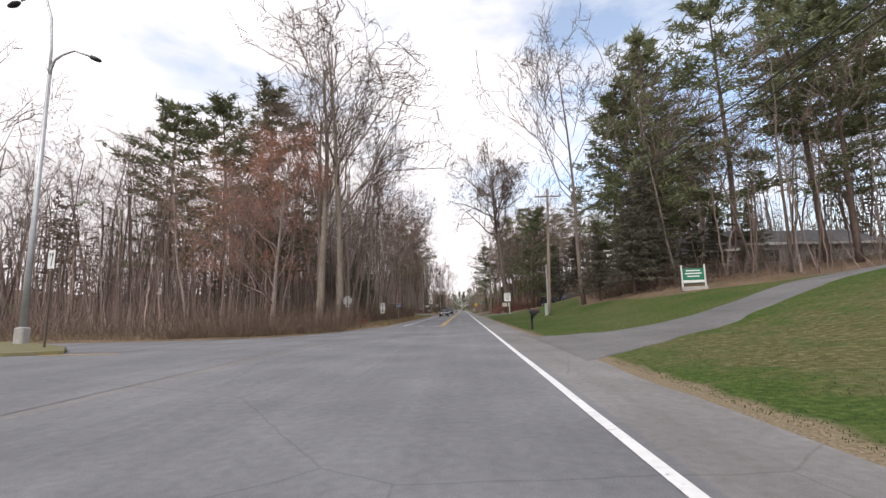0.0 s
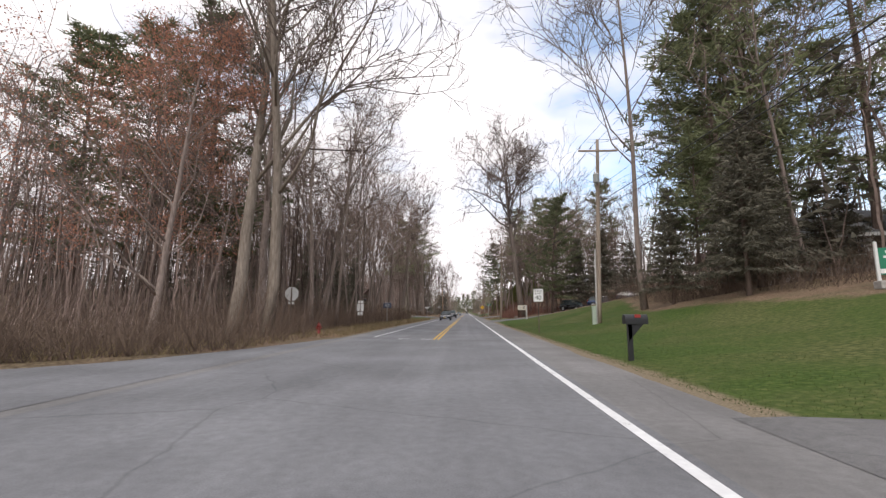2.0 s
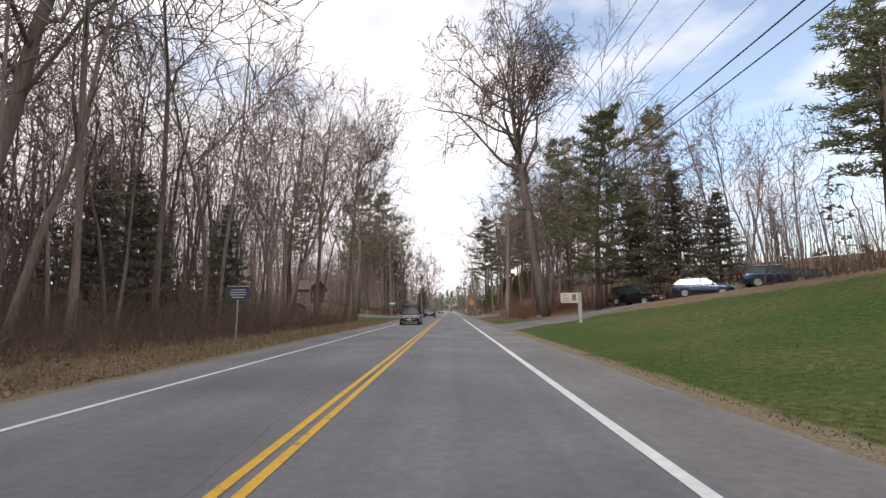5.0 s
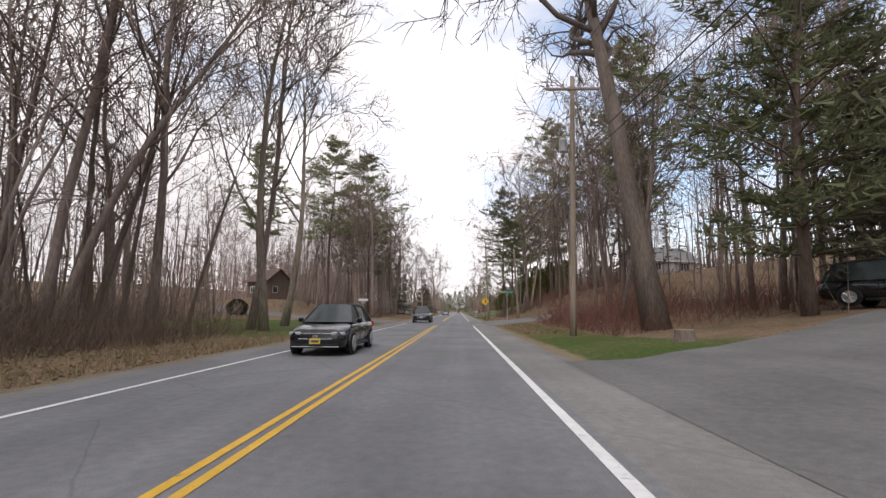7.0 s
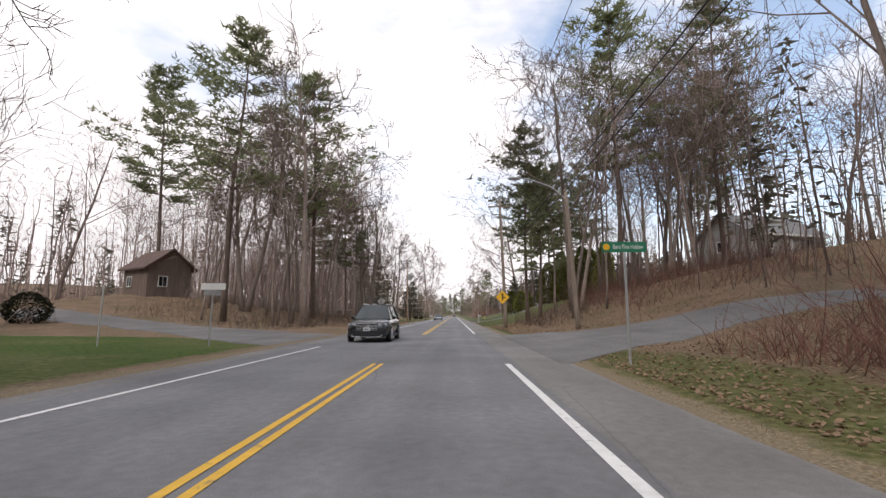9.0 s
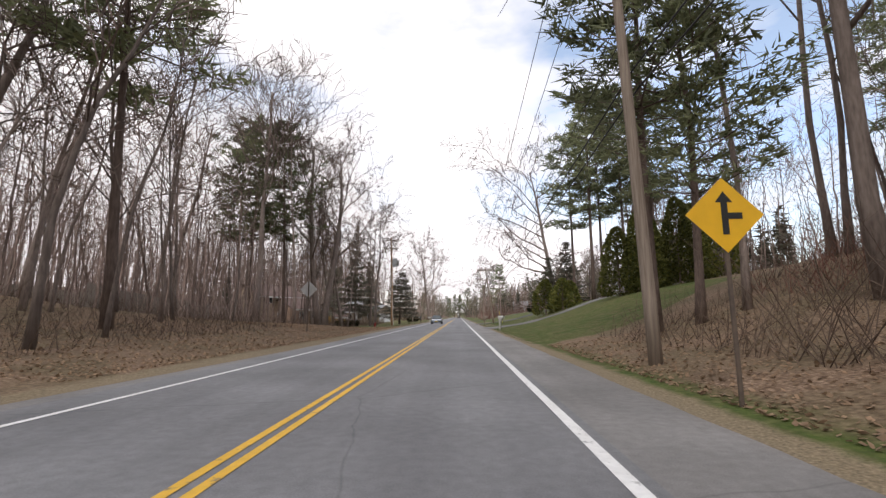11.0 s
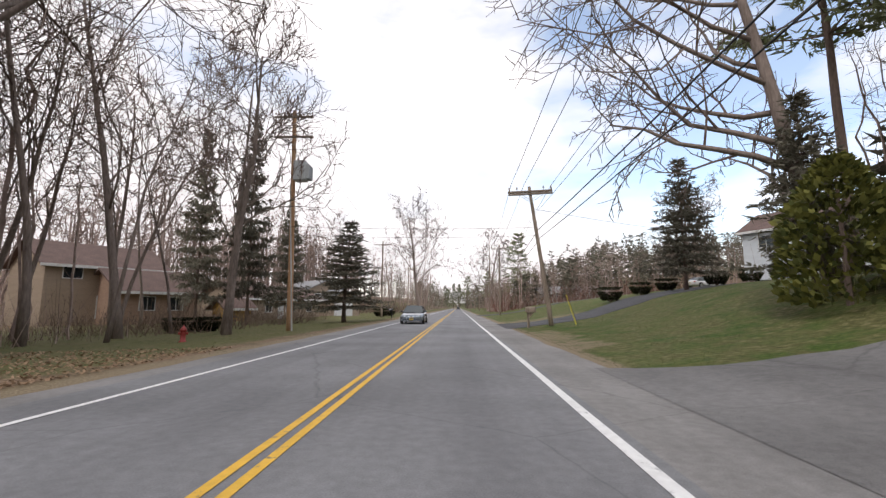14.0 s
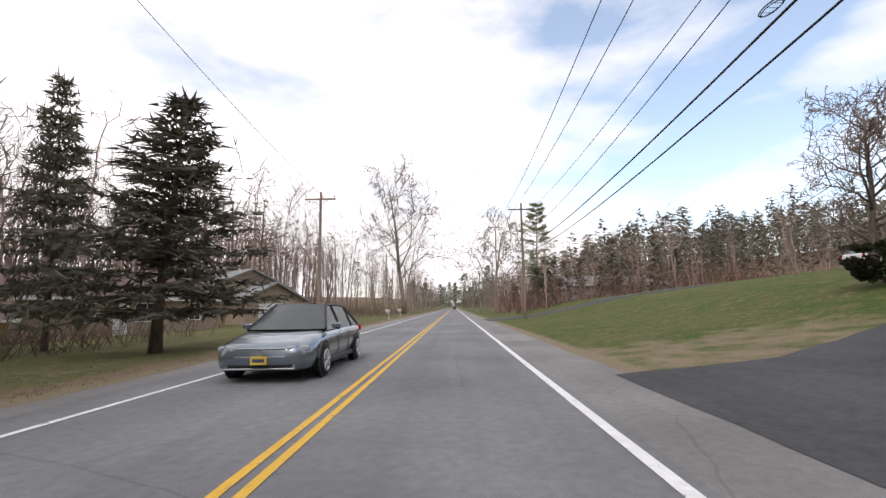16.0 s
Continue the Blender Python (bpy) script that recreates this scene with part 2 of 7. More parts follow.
M_ARBOR = leaf_material("arborvitae_sprays", (0.2, 0.195, 0.05), (0.06, 0.075, 0.024))
M_YEW = leaf_material("clipped_yew_leaves", (0.05, 0.05, 0.026), (0.018, 0.022, 0.012))
M_BUD = leaf_material("red_maple_buds", (0.55, 0.27, 0.18), (0.34, 0.16, 0.11), isle=0.1)
M_BRUSH = material("dry_brush_stems", (0.2, 0.148, 0.112), (0.09, 0.065, 0.052), rough=0.95, scale=2, bump=0, vary=0.2, spec=0.1)
M_REDBRUSH = material("reddish_brush_stems", (0.24, 0.125, 0.095), (0.12, 0.065, 0.055), rough=0.95, scale=2, bump=0, vary=0.2, spec=0.1)
M_DRYGRASS = leaf_material("dry_grass", (0.36, 0.28, 0.15), (0.17, 0.14, 0.07), isle=0.1)
M_GRASS = leaf_material("lawn_grass", (0.085, 0.105, 0.032), (0.05, 0.066, 0.02), isle=0.1)
M_DEADLEAF = leaf_material("fallen_leaves", (0.38, 0.26, 0.165), (0.2, 0.135, 0.085), isle=0.1)
M_POLEWOOD = material("weathered_pole_wood", (0.36, 0.295, 0.24), (0.19, 0.152, 0.122), rough=0.9, scale=4, bump=0.6, bump_scale=20, stretch=(6, 6, 0.3), vary=0.12, spec=0.15)
M_ORANGEWOOD = material("orange_brown_pole_wood", (0.5, 0.31, 0.18), (0.32, 0.19, 0.11), rough=0.9, scale=4, bump=0.6, bump_scale=20, stretch=(6, 6, 0.3), spec=0.15)
M_GALV = material("galvanised_steel", (0.55, 0.56, 0.57), (0.4, 0.41, 0.42), rough=0.5, scale=6, bump=0.08, metal=0.7)
M_CABLE = plain("black_cable", (0.03, 0.03, 0.032), rough=0.7)
M_INSUL = plain("porcelain", (0.32, 0.26, 0.23), rough=0.3)
M_XFMR = material("grey_transformer_paint", (0.5, 0.52, 0.53), (0.38, 0.4, 0.41), rough=0.5, scale=3, bump=0.05)
M_SIGNWHITE = plain("sign_white", (0.8, 0.8, 0.78), rough=0.45)
M_SIGNBACK = material("bare_aluminium_sign_back", (0.5, 0.5, 0.49), (0.38, 0.38, 0.37), rough=0.55, scale=5, bump=0.05, metal=0.3)
M_SIGNBLACK = plain("sign_black", (0.02, 0.02, 0.02), rough=0.5)
M_SIGNYELLOW = plain("sign_yellow", (0.85, 0.48, 0.02), rough=0.45)
M_SIGNGREEN = plain("sign_green", (0.015, 0.2, 0.11), rough=0.45)
M_SIGNBLUE = plain("sign_navy", (0.05, 0.07, 0.12), rough=0.5)
M_POST = material("rusty_sign_post", (0.16, 0.12, 0.09), (0.09, 0.07, 0.06), rough=0.8, scale=8, bump=0.2, metal=0.2)
M_HYDRANT = plain("hydrant_red", (0.3, 0.03, 0.024), rough=0.5)
M_BLACKPLASTIC = plain("black_plastic", (0.018, 0.019, 0.021), rough=0.45)
M_GREYPAINT = material("weathered_grey_paint", (0.5, 0.49, 0.47), (0.36, 0.35, 0.33), rough=0.7, scale=5, bump=0.15)
M_YELLOWGUARD = plain("yellow_guard_plastic", (0.75, 0.66, 0.06), rough=0.5)
M_CABINET = plain("pale_green_cabinet", (0.4, 0.47, 0.38), rough=0.55)
M_TYRE = material("tyre_rubber", (0.025, 0.025, 0.026), (0.015, 0.015, 0.015), rough=0.85, scale=10, bump=0.2)
M_RIM = plain("alloy_rim", (0.55, 0.56, 0.58), rough=0.35, metal=0.8)
M_GLASS = plain("tinted_car_glass", (0.045, 0.058, 0.062), rough=0.03, spec=0.6)
M_GLASS.node_tree.nodes["Principled BSDF"].inputs["IOR"].default_value = 1.45
M_CHROME = plain("chrome", (0.75, 0.76, 0.78), rough=0.2, metal=1.0)
M_LAMPGLASS = plain("headlamp_glass", (0.42, 0.44, 0.46), rough=0.12, spec=0.6)
M_TAIL = plain("tail_lamp_red", (0.42, 0.02, 0.02), rough=0.2)
M_PLATE = plain("yellow_plate", (0.7, 0.5, 0.08), rough=0.5)
M_PLATEWHITE = plain("white_plate", (0.7, 0.7, 0.72), rough=0.5)
M_CONCRETE = material("pale_concrete", (0.45, 0.43, 0.4), (0.32, 0.3, 0.28), rough=0.9, scale=8, bump=0.3)
M_SIDEGREY = material("grey_clapboard", (0.42, 0.41, 0.39), (0.33, 0.32, 0.31), rough=0.8, scale=3, bump=0.15, stretch=(1, 1, 8))
M_SIDEWHITE = material("pale_blue_grey_clapboard", (0.62, 0.65, 0.68), (0.52, 0.55, 0.58), rough=0.75, scale=3, bump=0.15, stretch=(1, 1, 8))
M_SIDETAN = material("tan_clapboard", (0.34, 0.27, 0.2), (0.26, 0.2, 0.15), rough=0.8, scale=3, bump=0.15, stretch=(1, 1, 8))
M_BARN = material("weathered_brown_boards", (0.2, 0.15, 0.125), (0.12, 0.09, 0.075), rough=0.9, scale=3, bump=0.3, stretch=(6, 6, 0.6))
M_BRICK = material("tan_brick", (0.36, 0.25, 0.18), (0.25, 0.16, 0.12), rough=0.9, scale=12, bump=0.3, stretch=(1, 1, 3))
M_SHINGLE = material("brown_shingles", (0.15, 0.1, 0.085), (0.09, 0.062, 0.055), rough=0.95, scale=10, bump=0.5, bump_scale=24)
M_SHINGLEGREY = material("grey_shingles", (0.27, 0.27, 0.27), (0.18, 0.18, 0.185), rough=0.95, scale=10, bump=0.5, bump_scale=24)
M_TRIM = plain("white_trim", (0.72, 0.72, 0.7), rough=0.6)
M_WINDOW = plain("dark_window_glass", (0.02, 0.025, 0.03), rough=0.05, spec=0.4)
M_DOOR = plain("white_door", (0.65, 0.66, 0.66), rough=0.5)
M_FENCE = material("grey_fence_boards", (0.36, 0.32, 0.28), (0.24, 0.21, 0.18), rough=0.9, scale=5, bump=0.3, stretch=(6, 6, 0.5))
M_SHEDYELLOW = plain("ochre_shed_boards", (0.42, 0.25, 0.06), rough=0.8)


# ---- mesh tools ----
class Mesh:
    """Collects vertices and faces, with a material slot per face."""

    def __init__(self):
        self.v, self.f, self.s = [], [], []

    def add(self, verts, faces, slot=0):
        o = len(self.v)
        self.v.extend(verts)
        self.f.extend([tuple(i + o for i in q) for q in faces])
        self.s.extend([slot] * len(faces))
        return self

    def box(self, x0, y0, z0, x1, y1, z1, slot=0, bevel=0.0):
        if bevel:
            c = bevel
            ring = [(x0 + c, y0), (x1 - c, y0), (x1, y0 + c), (x1, y1 - c), (x1 - c, y1), (x0 + c, y1), (x0, y1 - c), (x0, y0 + c)]
            cx, cy = (x0 + x1) / 2, (y0 + y1) / 2
            sx, sy = (x1 - x0 - 2 * c) / (x1 - x0), (y1 - y0 - 2 * c) / (y1 - y0)
            small = [(cx + (x - cx) * sx, cy + (y - cy) * sy) for x, y in ring]
            rings = [[(x, y, z0) for x, y in small], [(x, y, z0 + c) for x, y in ring], [(x, y, z1 - c) for x, y in ring], [(x, y, z1) for x, y in small]]
            return self.loft(rings, slot)
        v = [(x0, y0, z0), (x1, y0, z0), (x1, y1, z0), (x0, y1, z0), (x0, y0, z1), (x1, y0, z1), (x1, y1, z1), (x0, y1, z1)]
        return self.add(v, [(0, 3, 2, 1), (4, 5, 6, 7), (0, 1, 5, 4), (1, 2, 6, 5), (2, 3, 7, 6), (3, 0, 4, 7)], slot)

    def loft(self, rings, slot=0, caps=True):
        k = len(rings[0])
        v = [p for r in rings for p in r]
        f = []
        for i in range(len(rings) - 1):
            for j in range(k):
                a, b = i * k + j, i * k + (j + 1) % k
                f.append((a, b, b + k, a + k))
        if caps:
            f.append(tuple(range(k))[::-1])
            f.append(tuple(range((len(rings) - 1) * k, len(rings) * k)))
        return self.add(v, f, slot)

    def tube(self, pts, radii, sides=6, slot=0, caps=True):
        pts = [Vector(p) for p in pts]
        rings = []
        up = Vector((0.13, 0.31, 0.94))
        for i, p in enumerate(pts):
            d = (pts[min(i + 1, len(pts) - 1)] - pts[max(i - 1, 0)]).normalized()
            a = d.cross(up if abs(d.dot(up)) < 0.95 else Vector((1, 0, 0))).normalized()
            b = d.cross(a)
            r = radii[i] if hasattr(radii, "__len__") else radii
            rings.append([tuple(p + (a * math.cos(2 * math.pi * j / sides) + b * math.sin(2 * math.pi * j / sides)) * r) for j in range(sides)])
        return self.loft(rings, slot, caps)

    def turn(self, profile, sides=16, centre=(0, 0, 0), slot=0):
        """A body of revolution about z from (radius, height) pairs."""
        cx, cy, cz = centre
        rings = [[(cx + r * math.cos(2 * math.pi * j / sides), cy + r * math.sin(2 * math.pi * j / sides), cz + z) for j in range(sides)] for r, z in profile]
        return self.loft(rings, slot)

    def moved(self, m):
        self.v = [tuple(m @ Vector(p)) for p in self.v]
        return self

    def data(self, name, mats, smooth=False):
        me = bpy.data.meshes.new(name)
        me.from_pydata(self.v, [], self.f)
        for mt in mats if isinstance(mats, (list, tuple)) else [mats]:
            me.materials.append(mt)
        if any(self.s):
            me.polygons.foreach_set("material_index", self.s)
        if smooth:
            me.polygons.foreach_set("use_smooth", [True] * len(self.f))
        me.update()
        return me


def part(name, mesh, mats, parent=None, label="", smooth=False):
    ob = new(name, mesh.data(name, mats, smooth))
    if parent is not None:
        ob.parent = parent
    if label:
        ob["label"] = label
    return ob


def thing(name, label, category, at=(0, 0, 0), rz=0.0, group="", scale=1.0, kind=""):
    e = new(name)
    e.empty_display_size = 0.2
    e.matrix_basis = pose(*at, 0, 0, rz) @ Matrix.Diagonal((scale, scale, scale, 1))
    return tagged(e, label, category, group, kind)


def solo(name, mesh, mats, label, category, kind="", smooth=False, at=None, rz=0.0, group=""):
    ob = new(name, mesh.data(name, mats, smooth))
    if at:
        ob.matrix_basis = pose(*at, 0, 0, rz)
    return tagged(ob, label, category, group, kind)


def text_mesh(words, size, name="lettering"):
    cu = bpy.data.curves.new(name, "FONT")
    cu.body, cu.size, cu.align_x, cu.align_y, cu.extrude = words, size, "CENTER", "CENTER", 0.002
    ob = bpy.data.objects.new(name, cu)
    scene.collection.objects.link(ob)
    me = bpy.data.meshes.new_from_object(ob.evaluated_get(bpy.context.evaluated_depsgraph_get()))
    bpy.data.objects.remove(ob)
    bpy.data.curves.remove(cu)
    return me


def lettering(words, size, mat, parent, m, squeeze=1.0):
    me = text_mesh(words, size)
    me.materials.clear()
    me.materials.append(mat)
    me.transform(m @ Matrix.Diagonal((squeeze, 1, 1, 1)))
    ob = new("lettering", me)
    ob.parent = parent
    return ob


# ---- lie of the land ----
def smooth(a, b, x):
    k = min(max((x - a) / (b - a), 0.0), 1.0)
    return k * k * (3 - 2 * k)


SLOPE_Y = [-60, 0, 20, 31, 41, 50, 60, 70, 80, 90, 110, 122, 134, 150, 158, 172, 184, 200, 240, 300, 900]
SLOPE_R = [.22, .22, .22, .2, .25, .19, .27, .22, .18, .13, .14, .18, .36, .34, .3, .31, .29, .22, .2, .12, .05]
SLOPE_L = [.0, .0, .01, .01, .01, .02, .02, .02, .01, .0, .0, .02, .05, .09, .12, .08, -.03, -.04, -.02, .0, .0]


def far_edge(x):
    """The far edge of the side road on the near left."""
    return 22.0 + 15.5 * math.exp((x + 4.8) / 1.7) if x < -4.8 else 99.0


def land(x, y):
    if x > 0:
        e = max(x - 5.0, 0.0)
        a = float(np.interp(y, SLOPE_Y, SLOPE_R))
        z = a * 34 * (1 - math.exp(-e / 34)) * (0.32 * smooth(0, 2, e) + 0.68 * smooth(1, 13, e))
    else:
        e = max(-x - 4.8, 0.0)
        a = float(np.interp(y, SLOPE_Y, SLOPE_L))
        z = a * 14 * (1 - math.exp(-e / 14)) * smooth(0, 2.5, e)
    z += 2.4 * math.exp(-((x + 32) ** 2 + (y - 149) ** 2) / 150)
    z += 9 * smooth(258, 330, y) * smooth(20, 62, x) + 5 * smooth(300, 400, y) * smooth(14, 40, -x)
    return z + 16 * smooth(60, 230, abs(x)) + 14 * smooth(800, 1500, y)


def ground_z(x, y):
    """The soil surface, with its small unevenness, sunk under the paving."""
    side = 5.0 if x > 0 else 4.8
    e = abs(x) - side
    if e < 0:
        return -0.08
    z = land(x, y) + 0.02 * smooth(0, 0.5, e)
    z += smooth(0.2, 3, e) * (0.05 * noise.noise((x * 0.5, y * 0.5, 0)) + 0.12 * noise.noise((x * 0.09, y * 0.09, 3)))
    if x < 0 and -16 < y < 40:
        inside = far_edge(x) - y
        if inside > -0.2:
            z = -0.08
    return z


def polyline(points, step):
    out = []
    for (x0, y0), (x1, y1) in zip(points, points[1:]):
        k = max(1, int(math.hypot(x1 - x0, y1 - y0) / step))
        out += [(x0 + (x1 - x0) * i / k, y0 + (y1 - y0) * i / k) for i in range(k)]
    return out + [points[-1]]


DRIVES = {
    "a": ([(4.7, 15.6), (8, 16.8), (12, 18.2), (16, 19.8), (20, 21.4), (28, 25), (42, 32)], [4.6, 2.5, 1.5, 1.3, 1.25, 1.25, 1.25]),
    "b": ([(4.7, 79), (8, 81.2), (13, 84.5), (20, 88), (34, 92), (52, 96)], [5.6, 3.6, 3.0, 3.0, 3.0, 3.0]),
    "c": ([(4.7, 121), (8, 121), (13, 121.5), (20, 121), (30, 118), (46, 112)], [8.6, 5.2, 2.8, 2.2, 2.0, 2.0]),
    "d": ([(4.7, 178), (7, 178.4), (11, 178.9), (18, 178.5), (26, 177.5), (45, 177)], [3.9, 2.6, 1.7, 1.5, 1.5, 1.5]),
    "e": ([(4.7, 203.6), (9, 204.6), (14, 207), (20, 211.5), (28, 218), (40, 229)], [3.6, 3.0, 2.8, 3.2, 4.0, 3.4]),
    "f": ([(4.7, 243), (8, 243), (13, 242), (20, 240), (25, 239.6)], [3.2, 2.4, 2.4, 2.8, 2.8]),
    "g": ([(-4.5, 123.4), (-8, 124.2), (-13, 127), (-20, 131.5), (-34, 136)], [6.0, 3.4, 2.3, 2.0, 2.0]),
}


def drive_distance(x, y):
    best = 99.0
    for pts, half in DRIVES.values():
        for (x0, y0), (x1, y1), h0, h1 in zip(pts, pts[1:], half, half[1:]):
            dx, dy = x1 - x0, y1 - y0
            k = min(max(((x - x0) * dx + (y - y0) * dy) / (dx * dx + dy * dy), 0), 1)
            best = min(best, math.hypot(x - x0 - k * dx, y - y0 - k * dy) - (h0 + (h1 - h0) * k))
    return best


def lawn_amount(x, y):
    if x > 0:
        k = 1.0
        edge = float(np.interp(y, [-60, 0, 20, 31, 44, 60, 72, 84, 92, 100, 112, 118, 150, 157, 172, 178, 190, 400],
                               [40, 40, 27, 16.3, 13.5, 17, 14, 12, 9, 8.6, 8.4, 6.0, 6.0, 20, 24, 20, 60, 60]))
        k = 1 - smooth(edge - 1.2, edge + 1.2, x)
        return k * smooth(4.9, 5.5, x)
    if 84 < y < 122:
        return smooth(-5.2, -6.2, x) * smooth(90, 97, y) * 0.9
    if y > 172:
        return smooth(172, 182, y) * smooth(-5.2, -6.4, x) * (1 - 0.6 * smooth(-26, -40, x)) * 0.62
    return 0.0


def dirt_amount(x, y):
    e = abs(x) - (5.0 if x > 0 else 4.8)
    k = (1 - smooth(0.25, 0.8, e)) * 0.85
    if x > 0 and 206 < y < 214:
        k = max(k, 0.56 * (1 - smooth(10, 16, x)) * smooth(206, 207.5, y) * (1 - smooth(211, 214, y)))
    if x > 0 and 186 < y < 196:
        k = max(k, 0.6 * (1 - smooth(6, 8, x)))
    return k


# ---- ground: one sheet to the horizon ----
def build_ground():
    near = [5.0, 5.25, 5.6, 6.0, 6.5, 7.0, 7.6, 8.2, 9, 10, 11, 12, 13, 14.5, 16, 17.5, 19, 21, 23, 26, 29, 33, 38, 44, 52, 64, 80, 110, 160, 260, 500, 1200, 3000]
    nearl = [4.8, 5.0, 5.3, 5.7, 6.1, 6.6, 7.1, 7.7, 8.3, 9, 10, 11, 12, 13, 14.5, 16, 17.5, 19, 21, 23, 26, 29, 33, 38, 44, 52, 64, 80, 110, 160, 260, 500, 1200, 3000]
    xs = [-x for x in reversed(nearl)] + [-2.4, 0, 2.5] + near
    ys = [-900, -400, -200, -120, -80, -60, -45, -35, -28, -22, -18] + [-16 + 0.9 * i for i in range(301)] + [256 + 3 * i for i in range(1, 25)] + [340, 360, 390, 430, 480, 560, 700, 1000, 1600, 3000]
    m = Mesh()
    m.v = [(x, y, ground_z(x, y)) for y in ys for x in xs]
    k = len(xs)
    m.f = [(j * k + i, j * k + i + 1, (j + 1) * k + i + 1, (j + 1) * k + i) for j in range(len(ys) - 1) for i in range(k - 1)]
    m.s = [0] * len(m.f)
    me = m.data("ground", M_GROUND, True)
    for name, fn in (("lawn", lawn_amount), ("dirt", dirt_amount), ("straw", lambda x, y: 0.5 * smooth(110, 150, y) + 0.7 * (x > 0) * smooth(90, 97, y) * (1 - smooth(112, 118, y)) + 0.72 * (1 - smooth(10, 22, y)) * smooth(5, 8, x))):
        a = me.attributes.new(name, "FLOAT", "POINT")
        a.data.foreach_set("value", [fn(x, y) for x, y, z in m.v])
    tagged(new("ground", me), "uneven roadside soil with lawn, leaf litter and dirt", "ground", kind="structure")


def build_road():
    ys = [-900, -500, -250, -120, -80, -60, -45, -30, -20, -16] + [-15.5 + 0.5 * i for i in range(551)] + [264, 270, 280, 300, 330, 380, 450, 540, 630]
    m, cols = Mesh(), [-3.55, -2.4, -1.2, 0, 1.2, 2.4, 3.5, 4.0]
    for y in ys:
        wob = 0.12 * noise.noise((0.0, y * 0.35, 9.0)) + 0.05 * noise.noise((5.0, y * 1.7, 2.0))
        wobr = 0.16 * noise.noise((3.0, y * 0.3, 1.0)) + 0.06 * noise.noise((7.0, y * 1.9, 4.0))
        left = -4.75 + wob
        m.v += [(x, y, 0.0) for x in [left, left / 2 - 1.78] + cols + [4.55, 4.98 + wobr]]
    k = len(cols) + 4
    for j in range(len(ys) - 1):
        for i in range(k - 1):
            m.f.append((j * k + i, j * k + i + 1, (j + 1) * k + i + 1, (j + 1) * k + i))
            m.s.append(1 if i >= k - 4 or i == 0 else 0)
    tagged(new("road", m.data("road", [M_ROAD, M_SHOULDER])), "worn two-lane asphalt road with paler gravelly shoulders", "road", kind="structure")
    # the side road that joins from the near left, around a small island
    m = Mesh()
    xs = [-4.5, -5.2, -5.6, -6, -6.5, -7, -7.6, -8.4, -9.4, -10.6, -12, -14, -17, -21, -26, -34, -45, -60, -90, -140]
    rows = []
    for x in xs:
        top = min(far_edge(x), 37.0) + 0.15 * noise.noise((x * 0.6, 2, 7))
        rows.append([(x, -15 + (top + 15) * i / 12, 0.006 + 0.012 * (x < -5)) for i in range(13)])
    m.v = [p for r in rows for p in r]
    m.f = [(j * 13 + i, j * 13 + i + 1, (j + 1) * 13 + i + 1, (j + 1) * 13 + i) for j in range(len(xs) - 1) for i in range(12)]
    m.s = [0] * len(m.f)
    tagged(new("side_road", m.data("side_road", M_ROAD)), "grey asphalt side road joining at a wide junction", "road", kind="structure")
    for key, (pts, half) in DRIVES.items():
        m = Mesh()
        line = polyline(pts, 0.7)
        cum, n = [], len(line)
        px_ = [p[0] for p in pts]
        rows = []
        for i, (x, y) in enumerate(line):
            a, b = line[max(i - 1, 0)], line[min(i + 1, n - 1)]
            d = Vector((b[0] - a[0], b[1] - a[1])).normalized()
            h = float(np.interp(abs(x), [abs(q) for q in px_], half))
            row = []
            for j in range(-1, 10):
                s = (max(0, min(j, 8)) / 4 - 1) * h + (0.22 * noise.noise((x * 0.9, y * 0.9, j < 4)) if j < 1 or j > 7 else 0) + (0.16 if j > 8 else -0.16 if j < 0 else 0)
                # mouths open along the road, further in across the drive
                k = smooth(5.2, 10, abs(x))
                qx, qy = -d.y * s * k, d.x * s * k + s * (1 - k) * (1 if x > 0 else -1)
                X, Y = x + qx, y + qy
                sx = 1 if x > 0 else -1
                X = sx * max(abs(X), 4.62 + 0.22 * noise.noise((3.0, Y * 0.7, 1.0)))
                row.append((X, Y, max(ground_z(X, Y), land(X, Y)) + (0.025 if -1 < j < 9 else -0.14) if abs(X) > 5.2 else (0.006 if -1 < j < 9 else -0.05)))
            rows.append(row)
        m.v = [p for r in rows for p in r]
        m.f = [(i * 11 + j, (i + 1) * 11 + j, (i + 1) * 11 + j + 1, i * 11 + j + 1) for i in range(len(rows) - 1) for j in range(10)]
        m.s = [0] * len(m.f)
        tagged(new("driveway", m.data("driveway", M_OLDDRIVE if key in "abcdg" else M_DRIVE)), ("worn grey" if key in "abcdg" else "dark") + " asphalt driveway branching off the road", "driveway", kind="structure")


def marking(x0, x1, y0, y1, mat, label, z=0.007):
    n = max(1, int((y1 - y0) / 2.5))
    m = Mesh()
    for i in range(n + 1):
        y = y0 + (y1 - y0) * i / n
        j = 0.012 * noise.noise((x0 * 3, y * 0.7, 1))
        m.v += [(x0 + j, y, z), (x1 + j, y, z)]
    m.f = [(2 * i, 2 * i + 1, 2 * i + 3, 2 * i + 2) for i in range(n)]
    m.s = [0] * n
    solo("road_marking", m, mat, label, "road marking", "structure")


